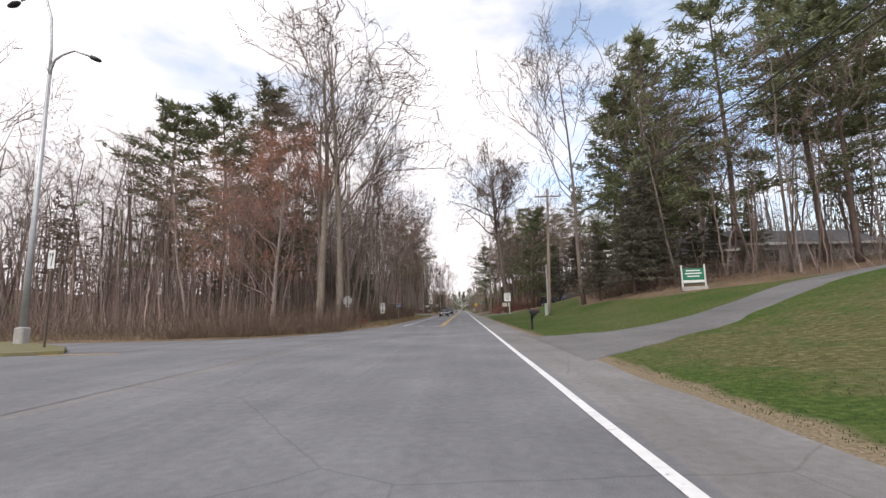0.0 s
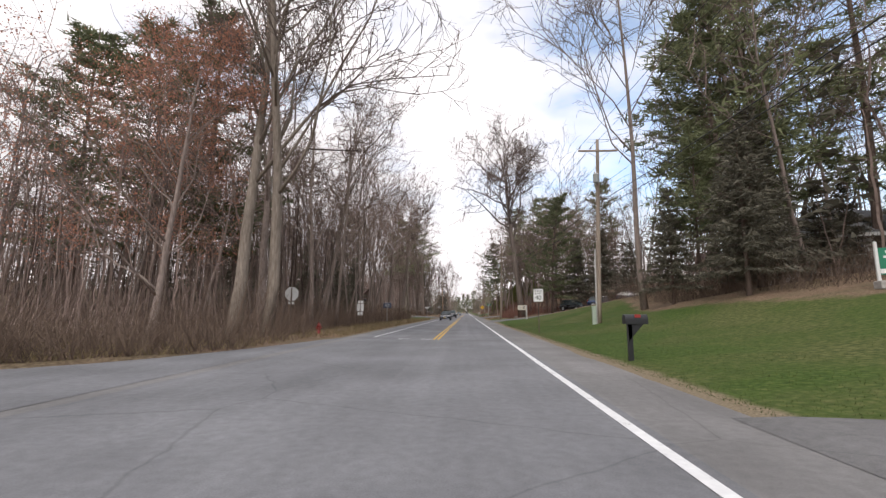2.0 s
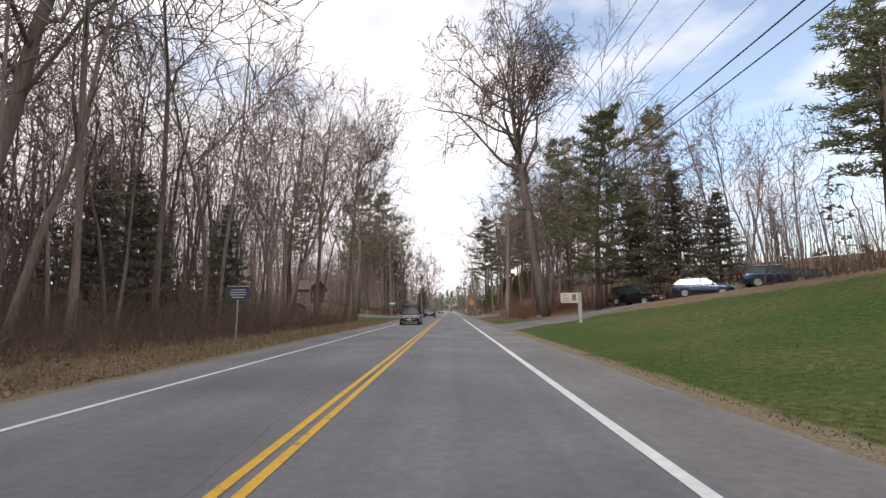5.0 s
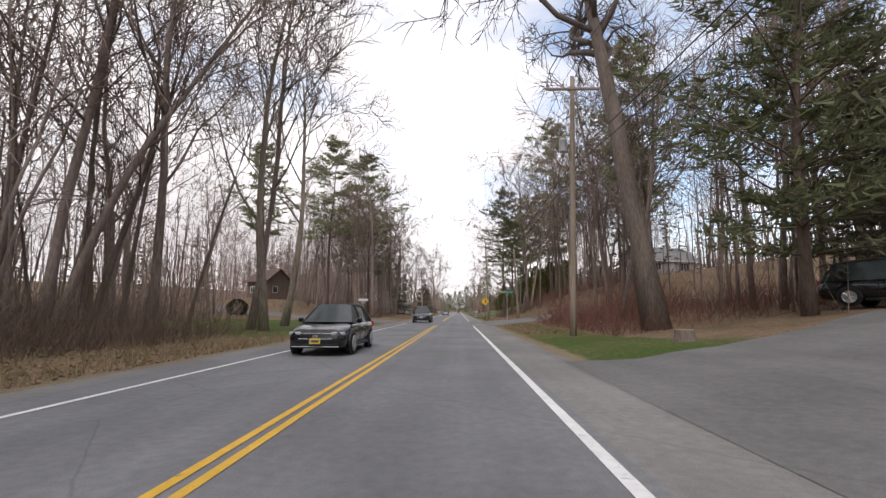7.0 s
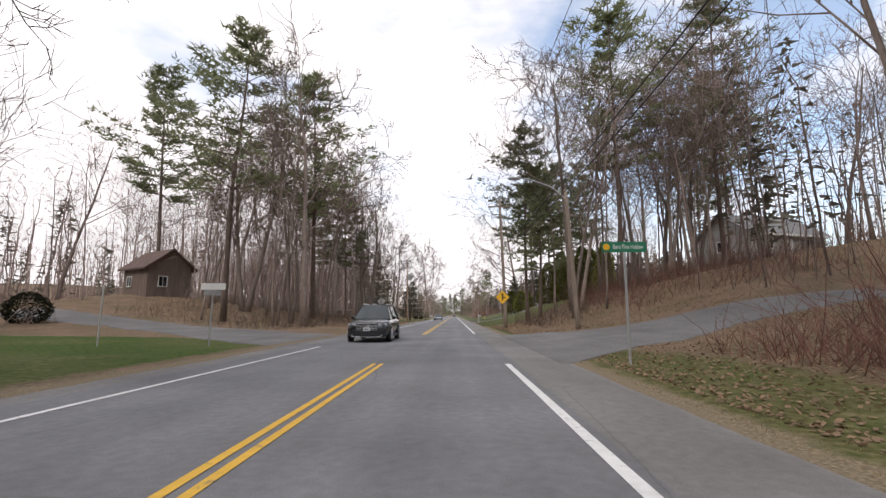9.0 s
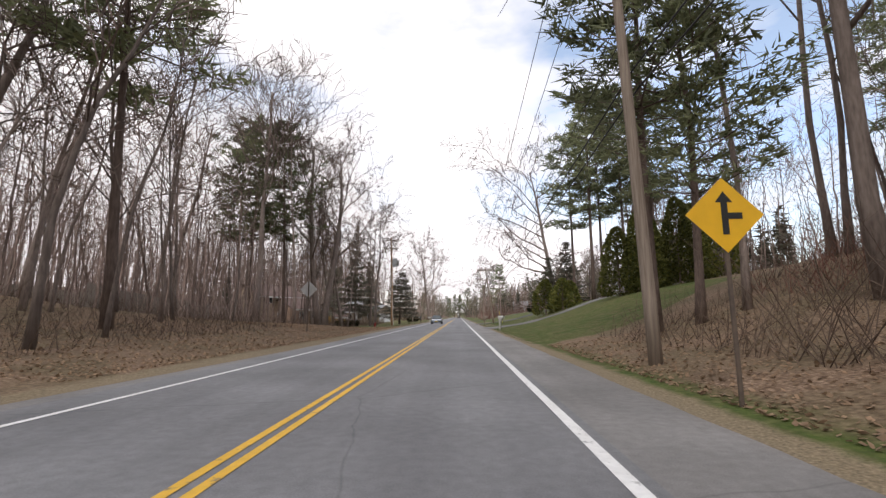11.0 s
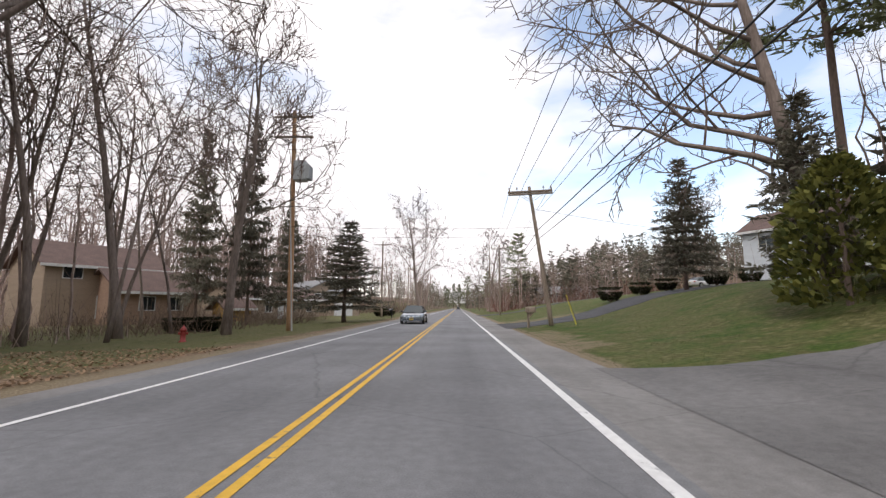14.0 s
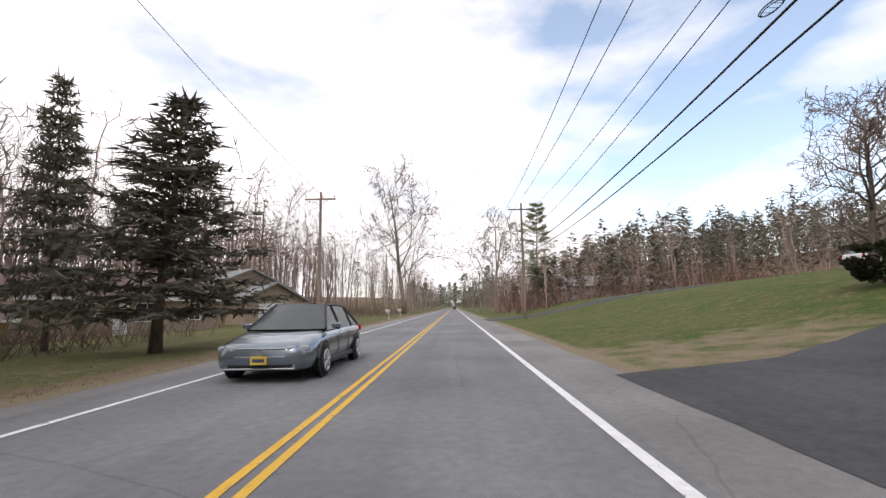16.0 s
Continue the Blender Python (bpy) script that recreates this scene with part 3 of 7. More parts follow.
def build_markings():
    for y0, y1 in ((35.5, 112.3), (129.5, 628)):
        for x in (-0.15, 0.05):
            marking(x, x + 0.1, y0, y1, M_YELLOW, "chipped yellow centre stripe of a double line")
    for y0, y1 in ((-60, 112.4), (131, 628)):
        marking(3.23, 3.37, y0, y1, M_WHITE, "worn solid white edge line")
    for y0, y1 in ((37.4, 118.2), (131.5, 628)):
        marking(-3.36, -3.25, y0, y1, M_WHITE, "thin white edge line")
    marking(-1.88, -1.3, 35.85, 36.02, M_WHITE, "short white bar across the lane")
    marking(-0.72, -0.18, 35.65, 35.82, M_WHITE, "short white bar across the lane")
    for x0, x1, y in ((-13.2, -10.2, 15.1), (-12.5, -10.5, 11.3)):
        marking(x0, x1, y, y + 0.12, M_YELLOW, "faded yellow line beside the traffic island", 0.024)


build_ground()
build_road()
build_markings()


# ---- plants ----
def wander(p, d, length, n, rnd, jitter, lift):
    pts, p, d = [Vector(p)], Vector(p), Vector(d).normalized()
    for _ in range(n):
        d = (d + Vector((rnd.gauss(0, jitter), rnd.gauss(0, jitter), rnd.gauss(0, jitter) + lift))).normalized()
        p = p + d * (length / n)
        pts.append(p.copy())
    return pts


def colony(seed, height, low, half, count, step=0.55, trunk=0.6, lean=(0, 0), off=(0, 0), lift=0.25, stems=1, peak=0.8, jitter=0.2, wobble=0.035, sight=2.6):
    """The skeleton of a leafless tree, grown from its stem towards points strewn through the crown's form.
    Returns the nodes and the index of each one's parent."""
    rs = np.random.RandomState(seed)
    u = rs.rand(count * 4)
    form = np.sin(np.pi * np.clip(u, 0.02, 0.99) ** peak) ** 0.75
    keep = rs.rand(len(u)) < form ** 1.6
    u, form = u[keep][:count], form[keep][:count]
    r, a = half * form * np.sqrt(rs.rand(len(u))), rs.rand(len(u)) * 2 * np.pi
    z = low + (height - low) * u
    goals = np.stack([off[0] * u + lean[0] * z + r * np.cos(a), off[1] * u + lean[1] * z + r * np.sin(a), z], 1)
    nodes, parents = [], []
    for k in range(stems):
        turn = 2 * np.pi * k / stems + rs.rand() * 2
        tilt = 0.0 if stems == 1 else 0.1 + 0.05 * rs.rand()
        n = max(4, int(trunk * height / 1.2))
        bend = rs.randn(2) * 0.007
        p = np.array([0.0, 0.0])
        for i in range(n + 1):
            q = -0.25 + trunk * height * (1 - 0.12 * k) * i / n
            w = rs.randn(2) * wobble * (i > 0)
            nodes.append([q * (lean[0] + tilt * np.cos(turn)) + bend[0] * q * q * 0.3 + w[0] + off[0] * 0.35 * (i / n) ** 2,
                          q * (lean[1] + tilt * np.sin(turn)) + bend[1] * q * q * 0.3 + w[1] + off[1] * 0.35 * (i / n) ** 2, q])
            parents.append(-1 if i == 0 else len(nodes) - 2)
    first = len(nodes)
    pos = np.array(nodes)
    kids = np.ones(len(pos), int)
    near, who = np.full(len(goals), 1e9), np.zeros(len(goals), int)
    fresh = np.array([i for i in range(first) if pos[i][2] > low * 0.85 or i == first - 1])
    for _ in range(220):
        d = np.linalg.norm(goals[:, None, :] - pos[None, fresh, :], axis=2)
        j = d.argmin(1)
        better = d[np.arange(len(goals)), j] < near
        near = np.where(better, d[np.arange(len(goals)), j], near)
        who = np.where(better, fresh[j], who)
        left = near > step * 1.25
        goals, near, who = goals[left], near[left], who[left]
        if len(goals) < 3 or len(pos) > count * 2.2:
            break
        seen = near < max(sight, near.min() + step)
        at, back = np.unique(who[seen], return_inverse=True)
        push = np.zeros((len(at), 3))
        np.add.at(push, back, ((goals - pos[who]) / np.maximum(near, 1e-6)[:, None])[seen])
        push /= np.maximum(np.linalg.norm(push, axis=1), 1e-6)[:, None]
        push += rs.randn(len(at), 3) * jitter + np.array([0, 0, lift])
        push /= np.maximum(np.linalg.norm(push, axis=1), 1e-6)[:, None]
        ok = kids[at] < np.where(at < first, 2, 3)
        if not ok.any():
            break
        at, push = at[ok], push[ok]
        kids[at] += 1
        fresh = np.arange(len(pos), len(pos) + len(at))
        pos = np.concatenate([pos, pos[at] + push * step])
        kids = np.concatenate([kids, np.zeros(len(at), int)])
        parents += [int(i) for i in at]
    return pos, parents


def limbs_of(pos, parents, radius, tip, power=2.3):
    """Branch lines, each with its radii, thick ones first, and the fine ends."""
    n = len(pos)
    w, below = np.zeros(n), [[] for _ in range(n)]
    for i in range(n - 1, -1, -1):
        if w[i] == 0:
            w[i] = 1.0
        if parents[i] >= 0:
            w[parents[i]] += w[i]
            below[parents[i]].append(i)
    rad = w ** (1 / power)
    rad = tip * rad ** (math.log(radius / tip) / math.log(max(rad[0], 1.5)))
    rad = np.maximum(rad * (1 - 0.45 * np.clip(pos[:, 2] / pos[:, 2].max(), 0, 1)), tip * 0.8)
    lines, todo = [], [(-1, i) for i in range(n) if parents[i] < 0]
    while todo:
        p, i = todo.pop()
        line, rr = ([pos[p]], [min(rad[p], rad[i] * 1.1)]) if p >= 0 else ([], [])
        while True:
            line.append(pos[i])
            rr.append(rad[i])
            if not below[i]:
                break
            k = max(below[i], key=lambda c: w[c])
            todo += [(i, c) for c in below[i] if c != k]
            i = k
        rr[-1] *= 0.7
        lines.append((line, rr))
    return lines


def bare_tree_meshes(seed, height=22, radius=0.3, first=0.3, limbs=9, spread=0.75, detail=3, lean=(0, 0), forks=1, curl=0.16, twig=1.0, rise=0.07, reach=None):
    """A leafless tree: the trunk with its limbs, and the branches and twigs of the crown."""
    rnd = random.Random(seed)
    wood, fine = Mesh(), Mesh()
    tips = []

    def grow(p, d, length, r, level):
        n = (8, 5, 3, 2, 2)[level]
        lift = (0.03, rise, rise * 0.7, 0.03, 0.0)[level]
        pts = wander(p, d, length, n, rnd, (0.05, curl, curl * 1.1, 0.2, 0.25)[level], lift)
        end = (0.25, 0.25, 0.35, 0.5, 0.5)[level]
        rad = [r * (1 - (1 - end) * i / n) for i in range(n + 1)]
        if level == 0:
            rad[0] *= 1.35
        (wood if level < 2 else fine).tube(pts, rad, (8, 5, 3, 3, 3)[level], 0, level < 2)
        if level >= detail:
            tips.append(pts[-1])
            return
        count = (limbs, 7, 5, 4)[level]
        for c in range(count):
            k = (first + (1 - first) * (c + rnd.random() * 0.8) / count) if level == 0 else (0.25 + 0.75 * (c + rnd.random()) / count)
            k = min(k, 0.98)
            i = min(int(k * n), n - 1)
            q = pts[i].lerp(pts[i + 1], k * n - i)
            along = (pts[i + 1] - pts[i]).normalized()
            az = rnd.random() * 2 * math.pi
            side = along.cross(Vector((math.cos(az), math.sin(az), 0.3))).normalized()
            s = spread * (0.7 + 0.6 * rnd.random()) * ((1.25 - 0.6 * k) if level == 0 else 1.0)
            dd = (along + side * s).normalized()
            ll = (length * (0.62 - 0.36 * k) * (0.7 + 0.5 * rnd.random())) if level == 0 else length * (0.55 - 0.2 * k) * (0.7 + 0.6 * rnd.random())
            if reach and level == 0:
                ll = reach * (0.75 + 0.5 * rnd.random())
            rr = max(rad[i] * ((0.55 if reach else 0.4) if level == 0 else 0.55), (0.02, 0.02, 0.014, 0.011)[level] * twig)
            grow(q, dd, ll, rr, level + 1)

    for f in range(forks):
        a = 2 * math.pi * f / forks + rnd.random()
        tilt = 0.0 if forks == 1 else 0.14
        grow((math.cos(a) * radius * 0.6 * (forks > 1), math.sin(a) * radius * 0.6 * (forks > 1), -0.25),
             (lean[0] + tilt * math.cos(a), lean[1] + tilt * math.sin(a), 1), height * 0.93 * (1 - 0.1 * f), radius * (1 - 0.15 * f), 0)
    return wood, fine, tips


def tree_thing(name, label, wood, fine, at, rz, bark, twigs, group="", parts=("trunk", "crown")):
    t = thing(name, label, "tree", at, rz, group)
    part(parts[0], wood, bark, t, smooth=True)
    part(parts[1], fine, twigs, t)
    return t


def tuft(mesh, p, d, size, count, rnd, flat=0.55, width=0.12):
    """A spray of needles: slim pointed blades round a twig's end."""
    d = Vector(d).normalized()
    for _ in range(count):
        q = Vector((rnd.gauss(0, 1), rnd.gauss(0, 1), rnd.gauss(0, flat)))
        q = (q.normalized() * 0.9 + d * 0.7).normalized()
        w = q.cross(Vector((rnd.gauss(0, 1), rnd.gauss(0, 1), rnd.gauss(0, 1)))).normalized() * size * width
        o = p + Vector((rnd.gauss(0, size * 0.25), rnd.gauss(0, size * 0.25), rnd.gauss(0, size * 0.12)))
        e = o + q * size * (0.6 + 0.6 * rnd.random())
        mesh.add([tuple(o - w), tuple(o + w), tuple(e)], [(0, 1, 2)])


def pine_meshes(seed, height=24, radius=0.28, first=0.35, whorls=17, reach=4.2, tufts=9, blades=8, size=0.55, sparse=0.0):
    """A white pine: tall trunk, uneven tiers of level branches with needle sprays towards their ends."""
    rnd = random.Random(seed)
    wood, fine = Mesh(), Mesh()
    trunk = wander((0, 0, -0.25), (0, 0, 1), height, 10, rnd, 0.018, 0.05)
    wood.tube(trunk, [radius * (1.25 if i == 0 else 1 - 0.88 * i / 10) for i in range(11)], 8)
    for w in range(whorls):
        k = first + (0.985 - first) * (w + 0.5 * rnd.random()) / whorls
        i = min(int(k * 10), 9)
        q = trunk[i].lerp(trunk[i + 1], k * 10 - i)
        u = (k - first) / (1 - first)
        long_ = reach * (0.55 + 0.75 * math.sin(math.pi * min(u * 0.9 + 0.12, 1.0))) * (1 - 0.62 * u ** 2)
        a0 = rnd.random() * 6.28
        for b in range(rnd.choice((3, 4, 4, 5))):
            if rnd.random() < sparse:
                continue
            a = a0 + b * 1.57 + rnd.gauss(0, 0.35)
            ll = long_ * rnd.choice((0.4, 0.7, 0.85, 1.0, 1.2)) * (0.85 + 0.3 * rnd.random())
            d = Vector((math.cos(a), math.sin(a), 0.05 + 0.4 * u + rnd.gauss(0, 0.1)))
            pts = wander(q, d, ll, 4, rnd, 0.1, 0.05)
            wood.tube(pts, [0.055 * (1 - 0.7 * j / 4) * (1.2 - 0.6 * u) for j in range(5)], 3, 0, False)
            across = Vector((-d.y, d.x, 0)).normalized()
            bare_to = rnd.uniform(0.15, 0.36)
            for s in range(tufts):
                v = bare_to + (1.0 - bare_to) * (s + rnd.random() * 0.6) / tufts
                j = min(int(v * 4), 3)
                p = pts[j].lerp(pts[j + 1], min(v * 4 - j, 1.0))
                hand = 1 if s % 2 else -1
                shoot = (across * hand + d * 0.7).normalized() * ll * 0.34 * (1.1 - 0.75 * v) * rnd.uniform(0.3, 1.1)
                tuft(fine, p + shoot + Vector((0, 0, rnd.gauss(0.06, 0.05))), d + shoot * 0.5 + Vector((0, 0, 0.25)), size * (0.8 + 0.5 * rnd.random()), blades, rnd, 0.4, 0.1)
    return wood, fine


def spruce_meshes(seed, height=12, radius=0.17, first=0.1, tiers=20, reach=3.0, droop=0.28, blades=8, size=0.5):
    """A spruce: a cone of close, drooping branches."""
    rnd = random.Random(seed)
    wood, fine = Mesh(), Mesh()
    trunk = wander((0, 0, -0.2), (0, 0, 1), height, 8, rnd, 0.012, 0.05)
    wood.tube(trunk, [radius * (1.2 if i == 0 else 1 - 0.9 * i / 8) for i in range(9)], 7)
    for w in range(tiers):
        k = first + (0.99 - first) * (w + rnd.random() * 0.6) / tiers
        i = min(int(k * 8), 7)
        q = trunk[i].lerp(trunk[i + 1], k * 8 - i)
        u = (k - first) / (1 - first)
        long_ = reach * (1 - u) ** 0.85 + 0.12
        n = 7 if u < 0.8 else 5
        for b in range(n):
            a = b * 6.283 / n + rnd.random()
            ll = long_ * (0.65 + 0.5 * rnd.random())
            d = Vector((math.cos(a), math.sin(a), 0.1 - droop * (1 - u) + 0.5 * u * u))
            pts = wander(q, d, ll, 3, rnd, 0.05, 0.05)
            wood.tube(pts, [0.03, 0.022, 0.014, 0.008], 3, 0, False)
            m = max(2, int(ll / 0.34))
            for s in range(m):
                v = 0.15 + 0.88 * (s + rnd.random() * 0.7) / m
                j = min(int(v * 3), 2)
                p = pts[j].lerp(pts[j + 1], min(v * 3 - j, 1.0))
                side = Vector((-d.y, d.x, 0)) * rnd.gauss(0, 0.16 * ll * (1.1 - v) + 0.05)
                tuft(fine, p + side, d + Vector((0, 0, -0.3)), size * (0.75 + 0.5 * rnd.random()), blades, rnd, 0.45, 0.13)
    return wood, fine


def leafy_blob(seed, shape, count, size, fine, rnd=None, width=0.5):
    """Leaves in the outer shell of a form given by shape(u, a) -> (radius, height)."""
    rnd = rnd or random.Random(seed)
    for _ in range(count):
        u, a = rnd.random(), rnd.random() * 6.283
        r, z = shape(u, a)
        r *= 1 - abs(rnd.gauss(0, 0.09))
        p = Vector((r * math.cos(a), r * math.sin(a), z))
        out = Vector((math.cos(a), math.sin(a), rnd.gauss(0.5, 0.6))).normalized()
        w = out.cross(Vector((rnd.gauss(0, 1), rnd.gauss(0, 1), rnd.gauss(0, 1)))).normalized() * size * width
        e = p + out * size * (0.6 + 0.7 * rnd.random())
        mid = p.lerp(e, 0.5)
        fine.add([tuple(p), tuple(mid + w), tuple(e), tuple(mid - w)], [(0, 1, 2, 3)])
    return fine


class Kind:
    """A set of tree shapes, built once each, then copied with the meshes shared."""

    def __init__(self, name, label, make, seeds, bark, leaves, group):
        self.protos, self.name, self.label, self.group = [], name, label, group
        for s in seeds:
            self.protos.append((make(s), bark, leaves))
        self.first = {}

    def put(self, x, y, i=0, scale=1.0, rz=0.0, lean=(0, 0), label="", z=None, wide=1.0):
        i %= len(self.protos)
        at = (x, y, (ground_z(x, y) if z is None else z) - 0.05)
        m = pose(*at, lean[0], lean[1], rz) @ Matrix.Diagonal((scale * wide, scale * wide, scale, 1))
        if i not in self.first:
            (wood, fine), bark, leaves = self.protos[i][0][:2], self.protos[i][1], self.protos[i][2]
            t = tree_thing(self.name, self.label, wood, fine, (0, 0, 0), 0, bark, leaves, self.group)
            t.matrix_basis = m
            self.first[i] = t
        else:
            src = self.first[i]
            keep = src.matrix_basis.copy()
            src.matrix_basis = Matrix.Identity(4)
            t = copy_thing(src, m)
            src.matrix_basis = keep
        if label:
            t["label"] = label
        return t


def mid_bare(s):
    r = random.Random(s * 7 + 1)
    return bare_tree_meshes(s, 20 + 5 * r.random(), 0.14 + 0.08 * r.random(), 0.3 + 0.14 * r.random(), 11, 0.75 + 0.3 * r.random(), 3, forks=1 + (s in (3, 5)), twig=1.5, curl=0.2, rise=0.06, lean=(r.gauss(0, 0.04), r.gauss(0, 0.04)))


def thin_bare(s):
    r = random.Random(s * 11 + 3)
    return bare_tree_meshes(s + 50, 15 + 6 * r.random(), 0.075 + 0.05 * r.random(), 0.3 + 0.15 * r.random(), 10, 0.65 + 0.25 * r.random(), 2, curl=0.2, twig=1.4, lean=(r.gauss(0, 0.05), r.gauss(0, 0.05)))


def white_pine(s):
    return pine_meshes(s, 26, 0.3, 0.2 + 0.05 * (s % 3), 19, 5.0, 12, 9, 0.7, sparse=0.06)


def tall_pine(s):
    return pine_meshes(s + 20, 27, 0.24, 0.42, 15, 4.6, 11, 8, 0.72, sparse=0.12)


def spruce(s):
    return spruce_meshes(s, 12, 0.17, 0.17, 20, 3.3)


BARE = Kind("bare_tree", "leafless grey-brown deciduous tree with fine spreading twigs", mid_bare, range(1, 8), M_BARK, M_TWIG, "leafless roadside trees")
THIN = Kind("slender_tree", "slender leafless sapling-like forest tree with upright twigs", thin_bare, range(1, 10), M_BARK, M_TWIG, "slender forest trees")
PINE = Kind("white_pine", "tall white pine with level tiers of dark green needles", white_pine, range(1, 4), M_PINEBARK, M_NEEDLE, "white pines")
HIGHPINE = Kind("high_crowned_pine", "tall pine with a long bare trunk and a high sparse crown", tall_pine, range(1, 4), M_PINEBARK, M_NEEDLE, "high-crowned pines")
SPRUCE = Kind("spruce", "dense conical spruce with drooping grey-green branches", spruce, range(1, 4), M_PINEBARK, M_SPRUCE, "spruces")

# houses and other places that trees keep clear of: x, y, radius
CLEAR = [(12, 30, 3), (-13.5, 34, 4.5), (-12, 30, 3), (-10.5, 27, 2.5), (35, 49, 7.5), (35.5, 70, 6.5), (27, 48, 3.5), (-33.5, 150.5, 7), (-27, 139, 5), (-22, 128, 5), (33, 149, 8), (44, 215, 15), (31, 229, 6), (-32, 213, 9), (-24, 246, 11), (-20, 228, 6), (18, 80, 7), (26, 82, 10), (10, 45, 4),
         (14, 88, 5), (37, 238, 6), (22, 108, 4)]
rng = random.Random(42)


def free(x, y, gap=2.2):
    return drive_distance(x, y) > gap and all(math.hypot(x - a, y - b) > r for a, b, r in CLEAR)


def wood_lot(kinds, n, x0, x1, y0, y1, lo=0.8, hi=1.15, gap=2.2, bias=1.0):
    """Scatters trees over a rectangle; bias over 1 crowds them towards x0."""
    done = 0
    for _ in range(n * 4):
        x = x0 + (x1 - x0) * rng.random() ** bias
        y = rng.uniform(y0, y1)
        if not free(x, y, gap):
            continue
        k = rng.choice(kinds)
        k.put(x, y, rng.randrange(9), rng.uniform(lo, hi), rng.uniform(0, 360), (rng.gauss(0, 1.6), rng.gauss(0, 1.6)))
        done += 1
        if done >= n:
            break


# single trees that stand out
def hero(at, label, seed, name="bare_tree", bark=None, lean=(0, 0), **kw):
    kw = dict({"rise": 0.045, "twig": 1.7}, **kw)
    wood, fine, tips = bare_tree_meshes(seed, detail=4, lean=lean, **kw)
    return tree_thing(name, label, wood, fine, (at[0], at[1], ground_z(*at) - 0.05), 0, bark or M_BARK, M_CROWN, "leafless roadside trees"), tips


hero((-9.9, 35.6), "tall leafless tree with a pale straight trunk at the junction", 101, bark=M_PALEBARK, height=26, radius=0.34, first=0.3, limbs=12, spread=0.85, curl=0.2, lean=(-0.02, 0))
hero((-8.7, 36.6), "tall leaning leafless tree with a pale bare trunk", 102, bark=M_PALEBARK, height=25, radius=0.32, first=0.3, limbs=13, spread=0.95, curl=0.2, lean=(0.1, 0.03))
hero((-12.5, 44), "tall leafless tree with upswept limbs", 103, height=25, radius=0.3, first=0.35, limbs=10, spread=0.7, lean=(0.05, 0))
hero((-13.6, 60), "leafless tree with dark limbs arching over the verge", 115, height=23, radius=0.3, first=0.35, limbs=12, spread=1.0, curl=0.2, lean=(0.12, 0))
hero((14.6, 48), "tall leafless tree leaning towards the road", 104, height=27, radius=0.22, first=0.42, limbs=11, spread=0.7, lean=(-0.15, 0))
hero((11.4, 94.6), "huge old leafless tree with a thick trunk and wide domed crown", 105, height=34, radius=0.56, first=0.46, limbs=30, spread=1.25, curl=0.2, rise=0.075, lean=(-0.05, 0.02), reach=10.5, twig=2.6)
hero((-11.8, 108), "thick leafless tree leaning over the lawn's edge", 130, bark=M_PALEBARK, height=24, radius=0.3, first=0.35, limbs=12, spread=0.9, lean=(0.16, 0))
hero((-11.4, 101.5), "tall leafless tree beside the lawn", 106, height=26, radius=0.25, first=0.4, limbs=11, spread=0.7, lean=(0.12, 0))
hero((-9.4, 99), "pale leafless tree with ascending limbs", 107, bark=M_PALEBARK, height=24, radius=0.25, first=0.28, limbs=10, spread=0.7, lean=(0.06, 0))
hero((-13.8, 180.5), "massive leafless oak with an orange-brown scarred trunk", 128, height=25, radius=0.42, first=0.35, limbs=14, spread=1.1, forks=2, rise=0.07)
hero((-17.5, 172), "thick leafless tree trunk leaning over leaf litter", 109, height=26, radius=0.34, first=0.45, limbs=10, spread=0.6, lean=(0.06, 0))
hero((15.2, 188), "leaning leafless oak with long limbs reaching over the road", 110, height=21, radius=0.3, first=0.16, limbs=15, spread=1.1, curl=0.2, lean=(-0.22, -0.05), reach=9, twig=2.0)
hero((-10.2, 194.6), "leafless tree with dark wide-spreading limbs on the lawn", 111, height=18, radius=0.21, first=0.26, limbs=12, spread=0.95, lean=(-0.03, 0))
hero((-11.3, 196.4), "slim upright leafless tree on the lawn", 119, height=17, radius=0.17, first=0.3, limbs=11, spread=0.8)
hero((-9.3, 296), "large leafless tree with a domed crown", 112, height=30, radius=0.5, first=0.25, limbs=15, spread=1.5, rise=0.1, twig=3.0)
hero((31, 230), "round-crowned leafless yard tree", 113, height=12, radius=0.26, first=0.14, limbs=18, spread=1.6, rise=0.08, twig=2.2, reach=5.2)
hero((10.8, 300), "leafless tree with pinkish budding twigs", 114, height=22, radius=0.36, first=0.22, limbs=14, spread=1.4, rise=0.1, twig=3.0)
hero((-10.5, 137.5), "leafless tree with wide arching limbs past the junction", 116, height=23, radius=0.28, first=0.3, limbs=13, spread=1.0, curl=0.2, lean=(0.05, 0))
hero((-19.5, 146), "leafless tree with twisted dark limbs near the barn", 117, height=20, radius=0.3, first=0.3, limbs=11, spread=1.0, curl=0.26, forks=2)
hero((12.6, 141), "leafless tree with drooping side limbs above the bank", 118, height=23, radius=0.26, first=0.3, limbs=13, spread=1.0, curl=0.22, lean=(-0.08, 0))

